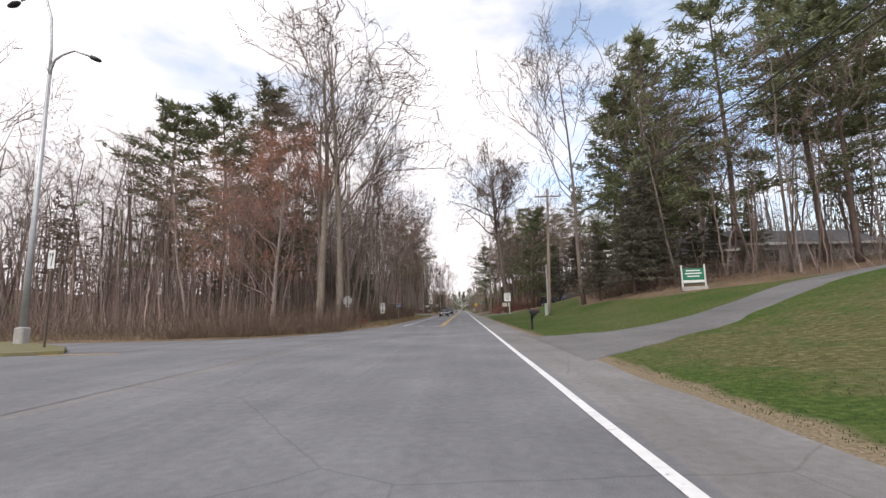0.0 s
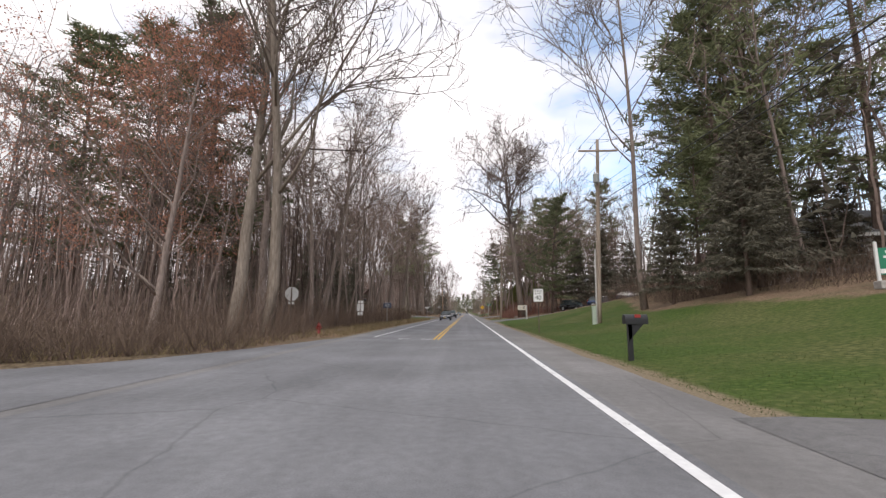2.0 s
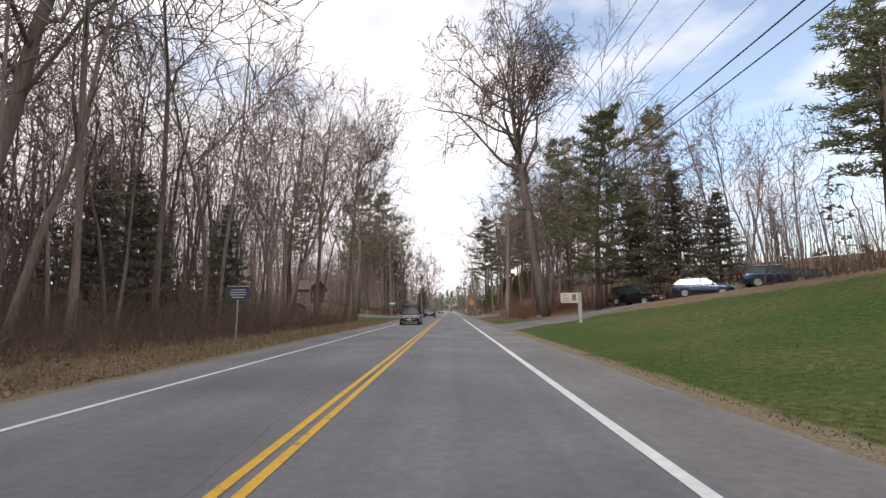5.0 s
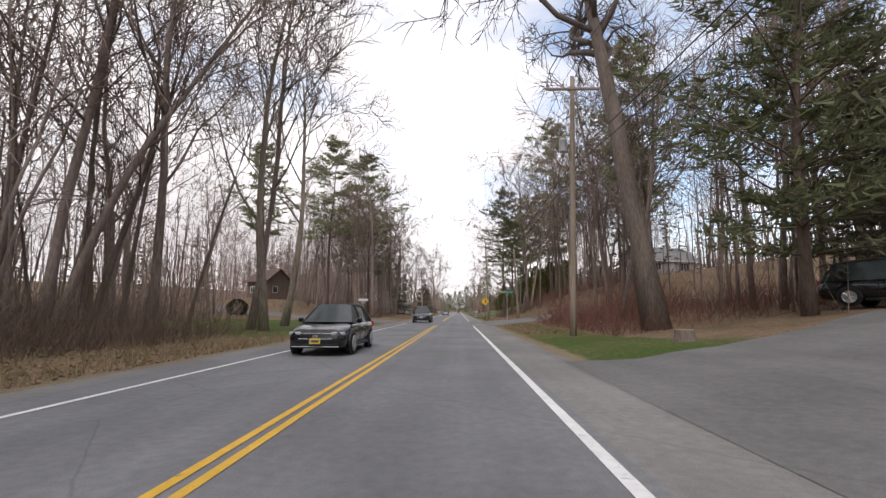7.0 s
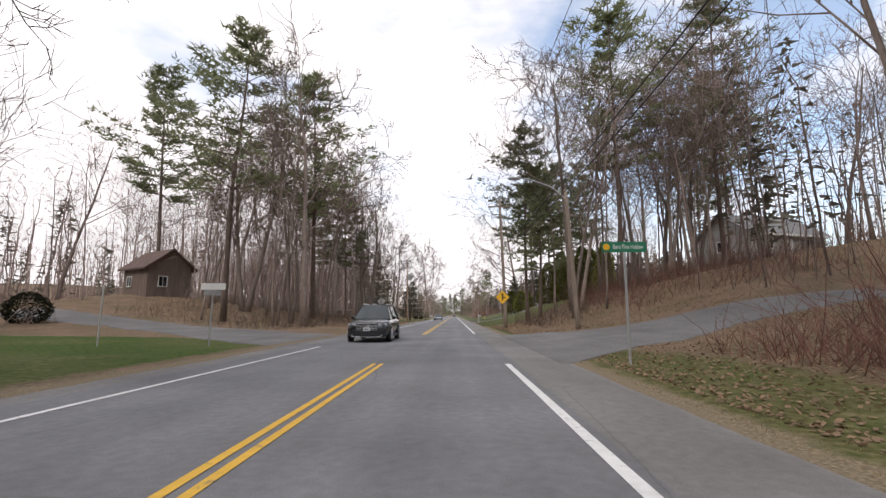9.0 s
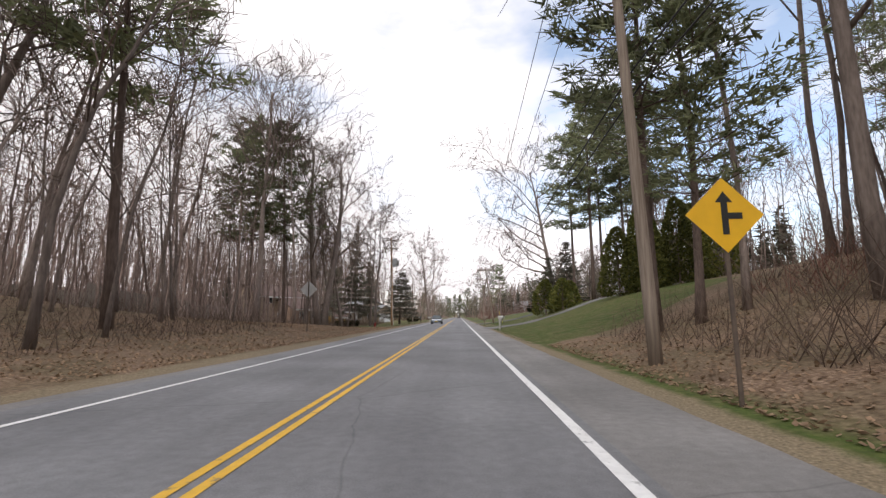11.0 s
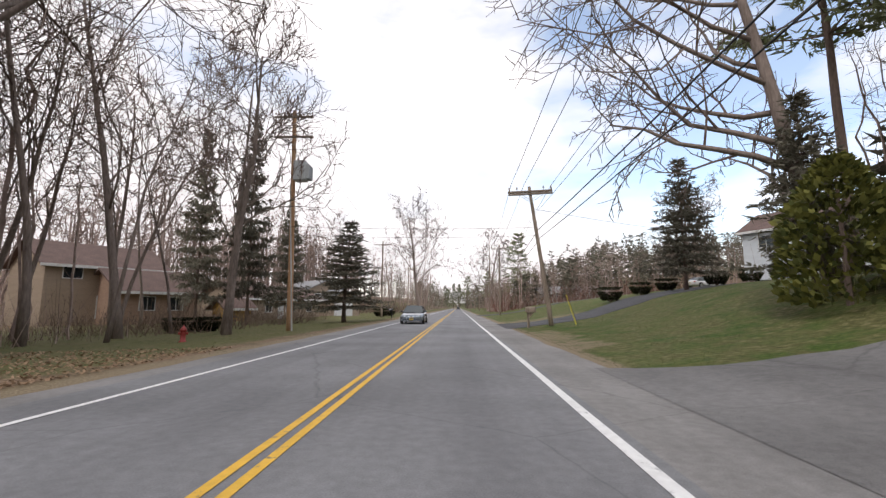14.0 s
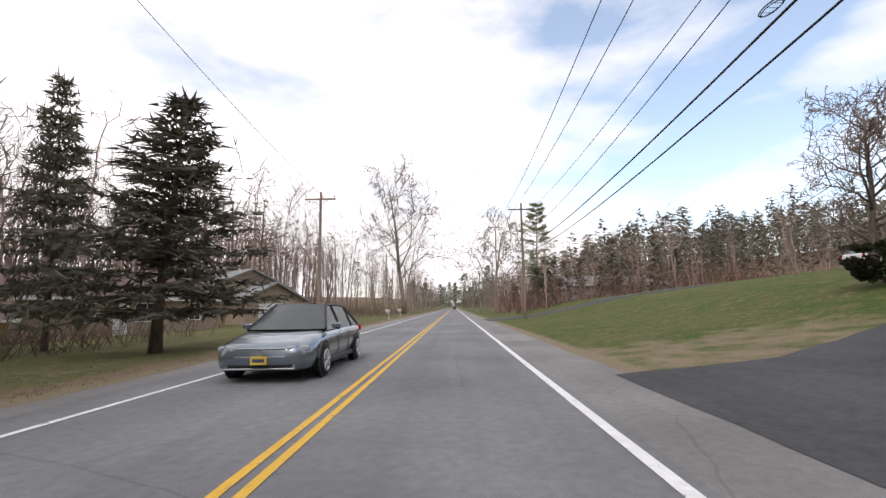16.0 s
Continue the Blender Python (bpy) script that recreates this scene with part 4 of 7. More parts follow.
# the budding maple
wood, fine, tips = bare_tree_meshes(120, 15.5, 0.18, 0.12, 18, 0.9, 4, twig=0.9)
maple = tree_thing("red_maple", "young maple hazed with orange-red spring buds", wood, fine, (-13.4, 34.6, 0), 0, M_BARK, M_TWIG)
buds, rb = Mesh(), random.Random(5)
for p in tips:
    for _ in range(11):
        q = p + Vector((rb.gauss(0, 0.3), rb.gauss(0, 0.3), rb.gauss(0, 0.3)))
        s = 0.022 + 0.03 * rb.random()
        a = Vector((rb.gauss(0, 1), rb.gauss(0, 1), rb.gauss(0, 1))).normalized() * s
        b = a.cross(Vector((rb.gauss(0, 1), rb.gauss(0, 1), rb.gauss(0, 1)))).normalized() * s
        buds.add([tuple(q - a), tuple(q + b), tuple(q + a), tuple(q - b)], [(0, 1, 2, 3)])
part("bud_haze", buds, M_BUD, maple)

for x, y, i, s in ((17.8, 46, 1, 0.5),  (-34, 52, 0, 1.1), (-28, 53, 1, 1.12), (-20.5, 51, 2, 1.15), (33, 36, 0, 0.9)):
    PINE.put(x, y, i, s, i * 77 + x)
for x, y, h, sd in ((23.0, 46.0, 30, 71), (29.3, 45.3, 32, 72), (20.6, 47.5, 23, 73)):
    wood, fine = pine_meshes(sd, h, 0.34, 0.2, 20, 5.8, 12, 9, 0.75, sparse=0.25)
    tree_thing("white_pine", "very tall white pine with broad dark green tiers", wood, fine, (x, y, ground_z(x, y)), 0, M_PINEBARK, M_NEEDLE, "white pines")
wood, fine = pine_meshes(77, 20.5, 0.27, 0.13, 22, 4.7, 12, 9, 0.6)
tree_thing("white_pine", "broad dense dark green pine beside the driveway", wood, fine, (16.2, 91.6, ground_z(16.2, 91.6)), 0, M_PINEBARK, M_NEEDLE, "white pines")
for x, y, i, s in ((18.3, 184, 0, 1.0), (20.5, 187, 1, 0.95), (22.5, 184.5, 2, 1.0), (17.6, 190, 1, 0.9), (26.5, 185, 1, 1.0),
                   (28, 192, 0, 0.9), (-34, 153.5, 2, 1.12), (-21, 178, 1, 0.9), (-24.5, 182, 0, 0.95), (-16.5, 176.5, 2, 0.85),
                   (9.5, 147, 1, 0.8)):
    HIGHPINE.put(x, y, i, s, i * 50 + y)
for x, y, i, s in ((24, 53, 1, 1.1), (36, 43, 0, 1.1), (38, 36, 1, 1.0), (33, 39, 2, 1.05)):
    HIGHPINE.put(x, y, i, s, i * 77 + x)
PINE.put(10.6, 146, 1, 0.62, 12, label="layered pine beside the utility pole")
PINE.put(14, 265, 2, 0.62, 12, label="small layered pine above the brush")
for x, y, i, s in ((24.5, 44, 0, 0.55), (27.5, 45.5, 1, 0.6), (22, 46.5, 2, 0.5), (30.5, 44.5, 0, 0.62), (20, 44.5, 1, 0.45), (22, 212, 0, 1.05), (16.4, 38.6, 0, 0.8), (18.6, 41, 1, 0.95), (21.2, 44.8, 2, 0.9), (15.6, 45.5, 0, 0.7), (13.6, 187, 0, 0.62), (-30, 190, 2, 0.6), (21, 93, 0, 1.1), (26, 95, 1, 1.2), (31, 96, 2, 1.0)):
    SPRUCE.put(x, y, i, s, i * 120 + y)
SPRUCE.put(-9.3, 214.7, 2, 0.86, 15, label="broad spruce on a short bare trunk", wide=1.5)
for x, y, i, sc, wd in ((-20.5, 209, 0, 1.5, 0.5), (-17, 211, 1, 1.6, 0.5), (-15.6, 217, 2, 1.05, 0.7)):
    SPRUCE.put(x, y, i, sc, x * 9, wide=wd)

# woods
wood_lot([BARE, THIN, THIN], 27, -9, -30, 40, 88, bias=1.5)
wood_lot([THIN], 25, -9.5, -26, 37, 90, 0.7, 1.05, bias=1.3)
wood_lot([THIN, THIN, BARE], 15, -26, -60, 30, 90)
wood_lot([THIN, THIN, BARE], 19, -16, -55, 30, 50, 0.55, 0.9)
wood_lot([SPRUCE, HIGHPINE], 3, -14, -30, 56, 88, 0.75, 0.9)
wood_lot([BARE, THIN, THIN], 21, -9.5, -28, 133, 172)
wood_lot([THIN, BARE, THIN], 17, -20, -60, 128, 186)
wood_lot([THIN, THIN, BARE], 16, -11, -34, 171, 193, 0.8, 1.1)
wood_lot([THIN, BARE], 7, -13, -27, 186, 206, 0.7, 1.0)
wood_lot([BARE, THIN, THIN], 25, -10, -46, 84, 100)
wood_lot([BARE, BARE, THIN], 9, -11, -22, 89, 100, gap=1.0)
wood_lot([BARE, THIN], 5, -20, -44, 98, 114)
wood_lot([THIN, BARE, THIN], 16, 25, 50, 44, 74)
wood_lot([HIGHPINE, BARE, THIN], 11, 22, 60, 34, 60)
wood_lot([BARE, THIN], 4, 16, 26, 40, 56)
wood_lot([THIN, THIN, BARE], 10, 15, 30, 134, 146, 0.6, 0.9)
wood_lot([BARE, THIN, THIN], 16, 9.5, 40, 97, 113, gap=1.5)
wood_lot([BARE, THIN, BARE], 9, 17, 50, 88, 112)
for x, y, i, s in ((16.5, 139, 0, 1.0), (27, 142, 1, 1.05), (19, 112, 2, 0.95), (30, 108, 0, 1.0), (-17, 137, 1, 1.0), (-13.5, 149, 2, 1.05)):
    HIGHPINE.put(x, y, i, s, x * 31)
wood_lot([BARE, THIN, BARE, THIN, BARE], 22, 10.5, 44, 131, 149, bias=1.2)
wood_lot([THIN, HIGHPINE, BARE], 6, 26, 46, 150, 168)
wood_lot([BARE, THIN], 6, 28, 60, 176, 200)
wood_lot([HIGHPINE, BARE, THIN], 9, 28, 52, 74, 94)
wood_lot([THIN], 29, -30, -70, 236, 330, 0.8, 1.1)
wood_lot([THIN, BARE], 11, -34, -70, 186, 236)
wood_lot([THIN, THIN, BARE], 14, -10, -34, 285, 420)
wood_lot([THIN, THIN, THIN, SPRUCE], 16, 10, 34, 256, 330, 0.5, 0.7)
wood_lot([THIN], 16, 34, 120, 268, 340, 0.5, 0.75)
wood_lot([THIN, THIN, BARE, PINE], 14, 9, 34, 330, 520, 0.6, 0.9)
wood_lot([THIN, THIN, PINE], 10, -9, -34, 420, 600, 0.6, 0.9)
wood_lot([PINE, THIN], 6, 7, 20, 520, 680)
wood_lot([PINE], 7, -14, 14, 690, 740)
# unseen trees behind the camera's start, added for reflections
wood_lot([BARE, THIN, PINE], 6, -40, 40, -60, -25)


# the depth of the woods: slim trees too many to count
def wood_shapes(thick=1.0):
    """Light tree shapes, one metre high, for the depth of the woods: a three-sided stem, flat branches, single-blade twigs."""
    shapes = []
    for k in range(14):
        rnd, V, F = random.Random(900 + k), [], []
        r = random.Random(k)
        pos, parents = colony(700 + k, 20, 20 * r.uniform(0.2, 0.5), r.uniform(1.5, 3.2), 60, step=1.0, trunk=r.uniform(0.45, 0.8), lift=0.45, stems=1 + (k % 4 == 0), jitter=0.35, wobble=0.06, sight=4)
        for line, rr in limbs_of(pos, parents, 0.095 * thick ** 0.5, 0.018 * thick, 2.1):
            o, n = len(V), len(line)
            if rr[0] > 0.06:
                for p, q in zip(line, rr):
                    V += [(p[0] + math.cos(a) * q, p[1] + math.sin(a) * q, p[2]) for a in (0.3, 2.4, 4.5)]
                F += [(o + 3 * i + j, o + 3 * i + (j + 1) % 3, o + 3 * i + 3 + (j + 1) % 3, o + 3 * i + 3 + j) for i in range(n - 1) for j in range(3)]
            else:
                a = rnd.random() * 3.14
                w = (math.cos(a), math.sin(a))
                for p, q in zip(line, rr):
                    V += [(p[0] - w[0] * q, p[1] - w[1] * q, p[2] - q * 0.5), (p[0] + w[0] * q, p[1] + w[1] * q, p[2] + q * 0.5)]
                F += [(o + 2 * i, o + 2 * i + 1, o + 2 * i + 3, o + 2 * i + 2) for i in range(n - 1)]
            d = line[-1] - line[-2]
            for _ in range(5 if rr[0] < 0.06 else 14):
                i = rnd.randrange(1, n) if rr[0] < 0.06 else rnd.randrange(max(1, n // 4), n)
                p = line[i]
                g = np.array([rnd.gauss(0, 0.75), rnd.gauss(0, 0.75), rnd.gauss(0.45, 0.5)]) + d * 0.35
                a = rnd.random() * 3.14
                w = rnd.uniform(0.012, 0.022) * thick
                o = len(V)
                V += [(p[0] - math.cos(a) * w, p[1] - math.sin(a) * w, p[2] - w), (p[0] + math.cos(a) * w, p[1] + math.sin(a) * w, p[2] + w), (p[0] + g[0], p[1] + g[1], p[2] + g[2])]
                F.append((o, o + 1, o + 2))
        shapes.append((np.array(V, float) / 20.0, F))
    return shapes


WOODS, WOODS_FAR = wood_shapes(), wood_shapes(2.0)


def far_woods(label, n, x0, x1, y0, y1, seed, lo=12, hi=22, thick=0.085, twigs=40, fine=1.0):
    rnd, m = random.Random(seed), Mesh()
    V, Fc = m.v, m.f
    for _ in range(int(n * 0.85)):
        x, y = rnd.uniform(x0, x1), rnd.uniform(y0, y1)
        if not free(x, y, 2.5):
            continue
        z, h = ground_z(x, y), rnd.uniform(lo, hi) * rnd.choice((0.55, 0.8, 1.0, 1.0, 1.08))
        P, faces = (WOODS_FAR if fine > 1.2 else WOODS)[rnd.randrange(len(WOODS))]
        a, wide = rnd.random() * 6.283, rnd.uniform(0.75, 1.25) * min(1.0 + 0.25 * (fine - 1), 1.35)
        c, s = math.cos(a) * wide, math.sin(a) * wide
        tx, ty = rnd.gauss(0, 0.04), rnd.gauss(0, 0.04)
        Q = np.stack([x + h * (P[:, 0] * c - P[:, 1] * s + P[:, 2] * tx), y + h * (P[:, 0] * s + P[:, 1] * c + P[:, 2] * ty), z - 0.2 + h * P[:, 2]], 1)
        o = len(V)
        V.extend(map(tuple, Q.tolist()))
        Fc.extend([tuple(i + o for i in f) for f in faces])
        for _t in range(12):
            bx, by = x + rnd.gauss(0, 1.8), y + rnd.gauss(0, 1.8)
            hh, w = rnd.uniform(0.8, 4.2), rnd.uniform(0.012, 0.03) * fine
            a = rnd.random() * 6.283
            o = len(V)
            bz = z - 0.1
            V += [(bx - math.cos(a) * w, by - math.sin(a) * w, bz), (bx + math.cos(a) * w, by + math.sin(a) * w, bz), (bx + rnd.gauss(0, 0.35) * hh, by + rnd.gauss(0, 0.35) * hh, bz + hh)]
            Fc.append((o, o + 1, o + 2))
    m.s = [0] * len(m.f)
    solo("deep_woods", m, M_TWIG, label, "woods", "stuff")


def far_evergreens(label, n, x0, x1, y0, y1, seed, lo=8, hi=16):
    rnd, m = random.Random(seed), Mesh()
    for _ in range(n):
        x, y = rnd.uniform(x0, x1), rnd.uniform(y0, y1)
        if not free(x, y, 3):
            continue
        z, h = ground_z(x, y), rnd.uniform(lo, hi)
        wide = h * rnd.uniform(0.14, 0.22)
        for _t in range(130):
            k = rnd.uniform(0.12, 1.0)
            a, r = rnd.random() * 6.283, wide * (1.05 - k) * rnd.uniform(0.25, 1.0)
            p = Vector((x + math.cos(a) * r, y + math.sin(a) * r, z + h * k))
            d = Vector((math.cos(a + rnd.gauss(0, 0.7)), math.sin(a + rnd.gauss(0, 0.7)), rnd.gauss(-0.05, 0.3))) * rnd.uniform(0.5, 1.1)
            w = d.cross(Vector((rnd.gauss(0, 1), rnd.gauss(0, 1), 1))).normalized() * 0.22
            m.add([tuple(p - w), tuple(p + w), tuple(p + d)], [(0, 1, 2)])
    solo("evergreen_woods", m, M_SPRUCE, label, "woods", "stuff")


far_evergreens("dark evergreens on the far ridge", 330, 26, 120, 268, 345, 601, 8, 15)
far_evergreens("dark evergreens along the distant road", 70, 9, 40, 340, 760, 602, 10, 20)
far_evergreens("dark evergreens along the distant road", 60, -40, -9, 340, 760, 603, 10, 20)
far_evergreens("evergreens deep in the woods", 40, -75, -26, 46, 96, 604, 9, 18)
far_evergreens("evergreens deep in the woods", 60, 24, 80, 20, 170, 605, 9, 18)
far_evergreens("low evergreens behind the far lawn", 26, 11, 34, 254, 290, 606, 4, 7)
far_evergreens("dark evergreens between the pines and the pale house", 34, 24, 46, 184, 202, 609, 5, 10)
far_evergreens("evergreens beyond the left lawn", 40, -90, -46, 96, 180, 607, 6, 14)
far_evergreens("dark evergreens closing the road's far bend", 90, -34, 34, 636, 720, 608, 12, 24)
far_woods("dense leafless woods beside the yard", 240, -16, -46, 160, 194, 515, 10, 21, 0.07, 46)
far_woods("leafless woods between pines and house", 170, 24, 46, 184, 203, 514)
far_woods("deep leafless brown woods behind the side road", 640, -15, -75, 34, 96, 501, 14, 23)
far_woods("low leafless wood edge behind the side road", 420, -13, -80, 28, 44, 502, 5, 12, 0.06)
far_woods("deep leafless woods behind the bank", 420, -20, -80, 128, 192, 503)
far_woods("leafless woods behind the yards", 560, -30, -90, 236, 345, 504, 19, 29, 0.1, 70, 1.5)
far_woods("leafless woods behind the yards", 160, -42, -95, 190, 240, 516, 14, 22, 0.09, 50, 1.3)
far_woods("leafless woods behind the lawn meadow", 520, -24, -80, 88, 128, 505)
far_woods("deep leafless woods behind the pines", 620, 22, 85, 4, 78, 506)
far_woods("deep leafless woods on the right slope", 520, 17, 80, 88, 150, 507)
far_woods("leafless woods above the parked cars", 130, 34, 80, 74, 92, 518)
far_woods("leafless woods behind the arborvitae", 90, 30, 80, 150, 174, 517)
far_woods("leafless woods above the lawns", 240, 48, 110, 176, 250, 508, 12, 20, 0.1, 40, 1.4)
far_woods("wooded brown ridge beyond the lawns", 640, 28, 150, 255, 360, 509, 8, 15, 0.09, 60, 1.4)
far_woods("leafless roadside woods in the distance", 300, 11, 60, 340, 800, 510, 12, 22, 0.12, 40, 2.6)
far_woods("leafless roadside woods in the distance", 300, -11, -60, 320, 800, 511, 14, 24, 0.12, 40, 2.6)
far_woods("brushy leafless edge by the far lawn", 260, 10, 34, 252, 305, 512, 5, 11, 0.07, 40, 1.6)
# never in view: an added backdrop behind the camera, to be reflected
far_woods("unseen leafless woods added behind the road's start", 120, -70, 70, -90, -40, 513)


# ---- undergrowth, litter and grass ----
def brush(name, label, n, zone, mat, lo, hi, seed, twigs=3, thick=0.012):
    """A thicket of thin leafless stems; zone(rnd) gives a place."""
    rnd, m = random.Random(seed), Mesh()
    for _ in range(n):
        x, y = zone(rnd)
        if drive_distance(x, y) < 0.6:
            continue
        z, h = ground_z(x, y), lo + (hi - lo) * rnd.random() ** 1.7 * (0.6 + 0.8 * noise.noise((x * 0.25, y * 0.25, 5)) ** 2 * 4)
        d = Vector((rnd.gauss(0, 0.4), rnd.gauss(0, 0.4), 1))
        pts = wander((x, y, z - 0.05), d, h, 2, rnd, 0.26, -0.03)
        m.tube(pts, [thick, thick * 0.7, thick * 0.25], 3, 0, False)
        for _ in range(twigs):
            k = rnd.randrange(0, 2)
            q = pts[k].lerp(pts[k + 1], rnd.random())
            e = q + Vector((rnd.gauss(0, 0.3), rnd.gauss(0, 0.3), rnd.uniform(0.05, 0.5))) * h * 0.32
            w = Vector((rnd.gauss(0, 1), rnd.gauss(0, 1), 0)).normalized() * thick * 0.6
            m.add([tuple(q - w), tuple(q + w), tuple(e)], [(0, 1, 2)])
    solo(name, m, mat, label, "undergrowth", "stuff")


def strip(x0, x1, y0, y1, bias=1.0):
    return lambda r: (x0 + (x1 - x0) * r.random() ** bias, r.uniform(y0, y1))


def junction_side(r):
    x = -r.uniform(7, 48) if r.random() < 0.6 else -r.uniform(6.2, 14)
    return x, far_edge(x) + 0.8 + 9 * r.random() ** 1.6


brush("thicket", "tangled leafless brown undergrowth at the wood's edge", 8600, strip(-8.2, -20, 38, 92, 1.5), M_BRUSH, 0.8, 3.6, 1, 4, 0.009)
brush("thicket", "brown leafless undergrowth before the lawn", 2400, strip(-8.6, -26, 84, 97, 1.2), M_BRUSH, 0.8, 3.2, 13, 4, 0.009)
brush("thicket", "tangled leafless undergrowth along the side road", 4200, junction_side, M_BRUSH, 0.5, 2.8, 2, 5)
brush("thicket", "reddish leafless thicket under tall trees", 3600, strip(8.8, 34, 93, 113, 1.4), M_REDBRUSH, 0.7, 2.6, 3, 5)
brush("thicket", "dense reddish briar thicket beside the driveway", 1600, strip(9.6, 16, 101, 109.5, 1.2), M_REDBRUSH, 1.0, 3.0, 4, 5)
brush("thicket", "brown undergrowth on the wooded bank", 2200, strip(8, 34, 131, 149, 1.4), M_BRUSH, 0.5, 2.2, 5, 5)
brush("thicket", "brown undergrowth under leafless trees", 2200, strip(-9, -26, 130, 160, 1.2), M_BRUSH, 0.4, 2.0, 6, 5)
brush("thicket", "brown brush behind the lawn", 4200, strip(17.0, 36, 35, 70, 1.2), M_BRUSH, 0.8, 3.6, 7, 5)
brush("thicket", "tall brown brush at the far lawn's edge", 1500, strip(9, 44, 252, 285, 1.0), M_REDBRUSH, 2.0, 6.5, 8, 5, 0.03)
brush("thicket", "brown brush at the far yard's edge", 900, strip(-9, -34, 262, 310, 1.0), M_BRUSH, 1.5, 5, 9, 5, 0.03)
brush("thicket", "reddish brown thicket on top of the bank", 2000, strip(13, 27, 128, 148, 1.0), M_REDBRUSH, 0.8, 2.8, 11, 5)
brush("thicket", "leafless thicket hiding the yards", 1200, strip(-13, -24, 196, 226, 1.0), M_BRUSH, 0.8, 3.0, 12, 5, 0.02)
brush("thicket", "low brown brush by the leaf bank", 1500, strip(-14, -36, 160, 197, 1.0), M_BRUSH, 0.5, 2.4, 10, 5)


def scatter(name, label, n, zone, mat, seed, kind):
    rnd, m = random.Random(seed), Mesh()
    for _ in range(n):
        x, y = zone(rnd)
        if drive_distance(x, y) < 0.1:
            continue
        z = ground_z(x, y)
        if kind == "leaf":
            s = rnd.uniform(0.025, 0.06)
            a = rnd.random() * 6.28
            u = Vector((math.cos(a), math.sin(a), rnd.gauss(0, 0.35))) * s
            v = Vector((-math.sin(a), math.cos(a), rnd.gauss(0, 0.35))) * s * 0.7
            p = Vector((x, y, z + 0.025))
            m.add([tuple(p - u), tuple(p + v), tuple(p + u), tuple(p - v)], [(0, 1, 2, 3)])
        else:
            h = rnd.uniform(0.015, 0.035) if kind == "grass" else rnd.uniform(0.12, 0.4)
            w = 0.009 if kind == "grass" else 0.012
            a = rnd.random() * 6.28
            o = Vector((math.cos(a), math.sin(a), 0)) * w
            m.add([(x - o.x, y - o.y, z - 0.01), (x + o.x, y + o.y, z - 0.01), (x + rnd.gauss(0, h * 0.5), y + rnd.gauss(0, h * 0.5), z + h)], [(0, 1, 2)])
    solo(name, m, mat, label, "ground cover", "stuff")


scatter("fallen_leaves", "dry brown leaves on the bank", 24000, strip(-5.4, -16, 138, 186, 1.3), M_DEADLEAF, 21, "leaf")
scatter("fallen_leaves", "dry brown leaves on the wooded slope", 22000, strip(5.7, 18, 98, 149, 1.5), M_DEADLEAF, 22, "leaf")
scatter("fallen_leaves", "dry brown leaves along the road edge", 9000, strip(-5.0, -9, 36, 90, 1.5), M_DEADLEAF, 23, "leaf")
scatter("lawn_grass", "short green lawn grass", 34000, strip(5.2, 12, 1, 60, 1.5), M_GRASS, 24, "grass")
scatter("lawn_grass", "short green lawn grass", 24000, strip(5.2, 12, 150, 203, 1.5), M_GRASS, 25, "grass")
scatter("dry_grass", "dry straw-coloured grass on the verge", 5000, strip(-5.0, -8.5, 37, 95, 1.6), M_DRYGRASS, 26, "dry")
scatter("dry_grass", "dry straw-coloured grass on the verge", 4000, junction_side, M_DRYGRASS, 27, "dry")
scatter("dry_grass", "patchy dry grass beside the driveway", 7000, strip(5.2, 9, 90, 115, 1.4), M_DRYGRASS, 28, "grass")
scatter("dry_grass", "patchy yard grass", 9000, strip(-5.0, -12, 184, 240, 1.4), M_GRASS, 29, "grass")


# ---- evergreen shrubs ----
def arborvitae(at, height, width, seed):
    rnd = random.Random(seed)
    t = thing("arborvitae", "tall dense yellow-green arborvitae on the lawn", "shrub", (*at, ground_z(*at)), 0, "arborvitae row")
    stem = Mesh().tube([(0, 0, -0.1), (0, 0, height * 0.5), (0, 0, height * 0.92)], [0.09, 0.06, 0.02], 6)
    part("stem", stem, M_PINEBARK, t)
    f = Mesh()
    bumps = [(rnd.random() * 6.28, rnd.random(), rnd.uniform(0.1, 0.3)) for _ in range(14)]

    def shape(u, a):
        r = width / 2 * (1 - u) ** 0.55 * (0.75 + 0.5 * min(u * 6, 0.5))
        for b, v, s in bumps:
            r *= 1 + s * math.exp(-((a - b) ** 2) * 3 - ((u - v) ** 2) * 30)
        return r, height * u
    leafy_blob(seed, shape, int(1300 * height * width / 12), 0.26, f, rnd, 0.35)
    leafy_blob(seed + 1, lambda u, a: tuple(q * k for q, k in zip(shape(u, a), (0.75, 1.0))), int(500 * height * width / 12), 0.3, f, rnd, 0.45)
    part("foliage", f, M_ARBOR, t)


for i, (x, y, h, w) in enumerate(((16.9, 171.4, 6.4, 3.6), (18.9, 170.6, 7.6, 3.6), (20.4, 172.4, 6.8, 3.4), (21.8, 170.0, 7.8, 3.4), (23.8, 171.4, 7.2, 3.4), (24.8, 168.3, 7.6, 3.4), (12.6, 184.6, 4.2, 3.4), (14.2, 182.6, 3.6, 3.0), (15.8, 185.2, 3.0, 2.6), (36, 29, 4.5, 5.0))):
    arborvitae((x, y), h, w, 300 + i)


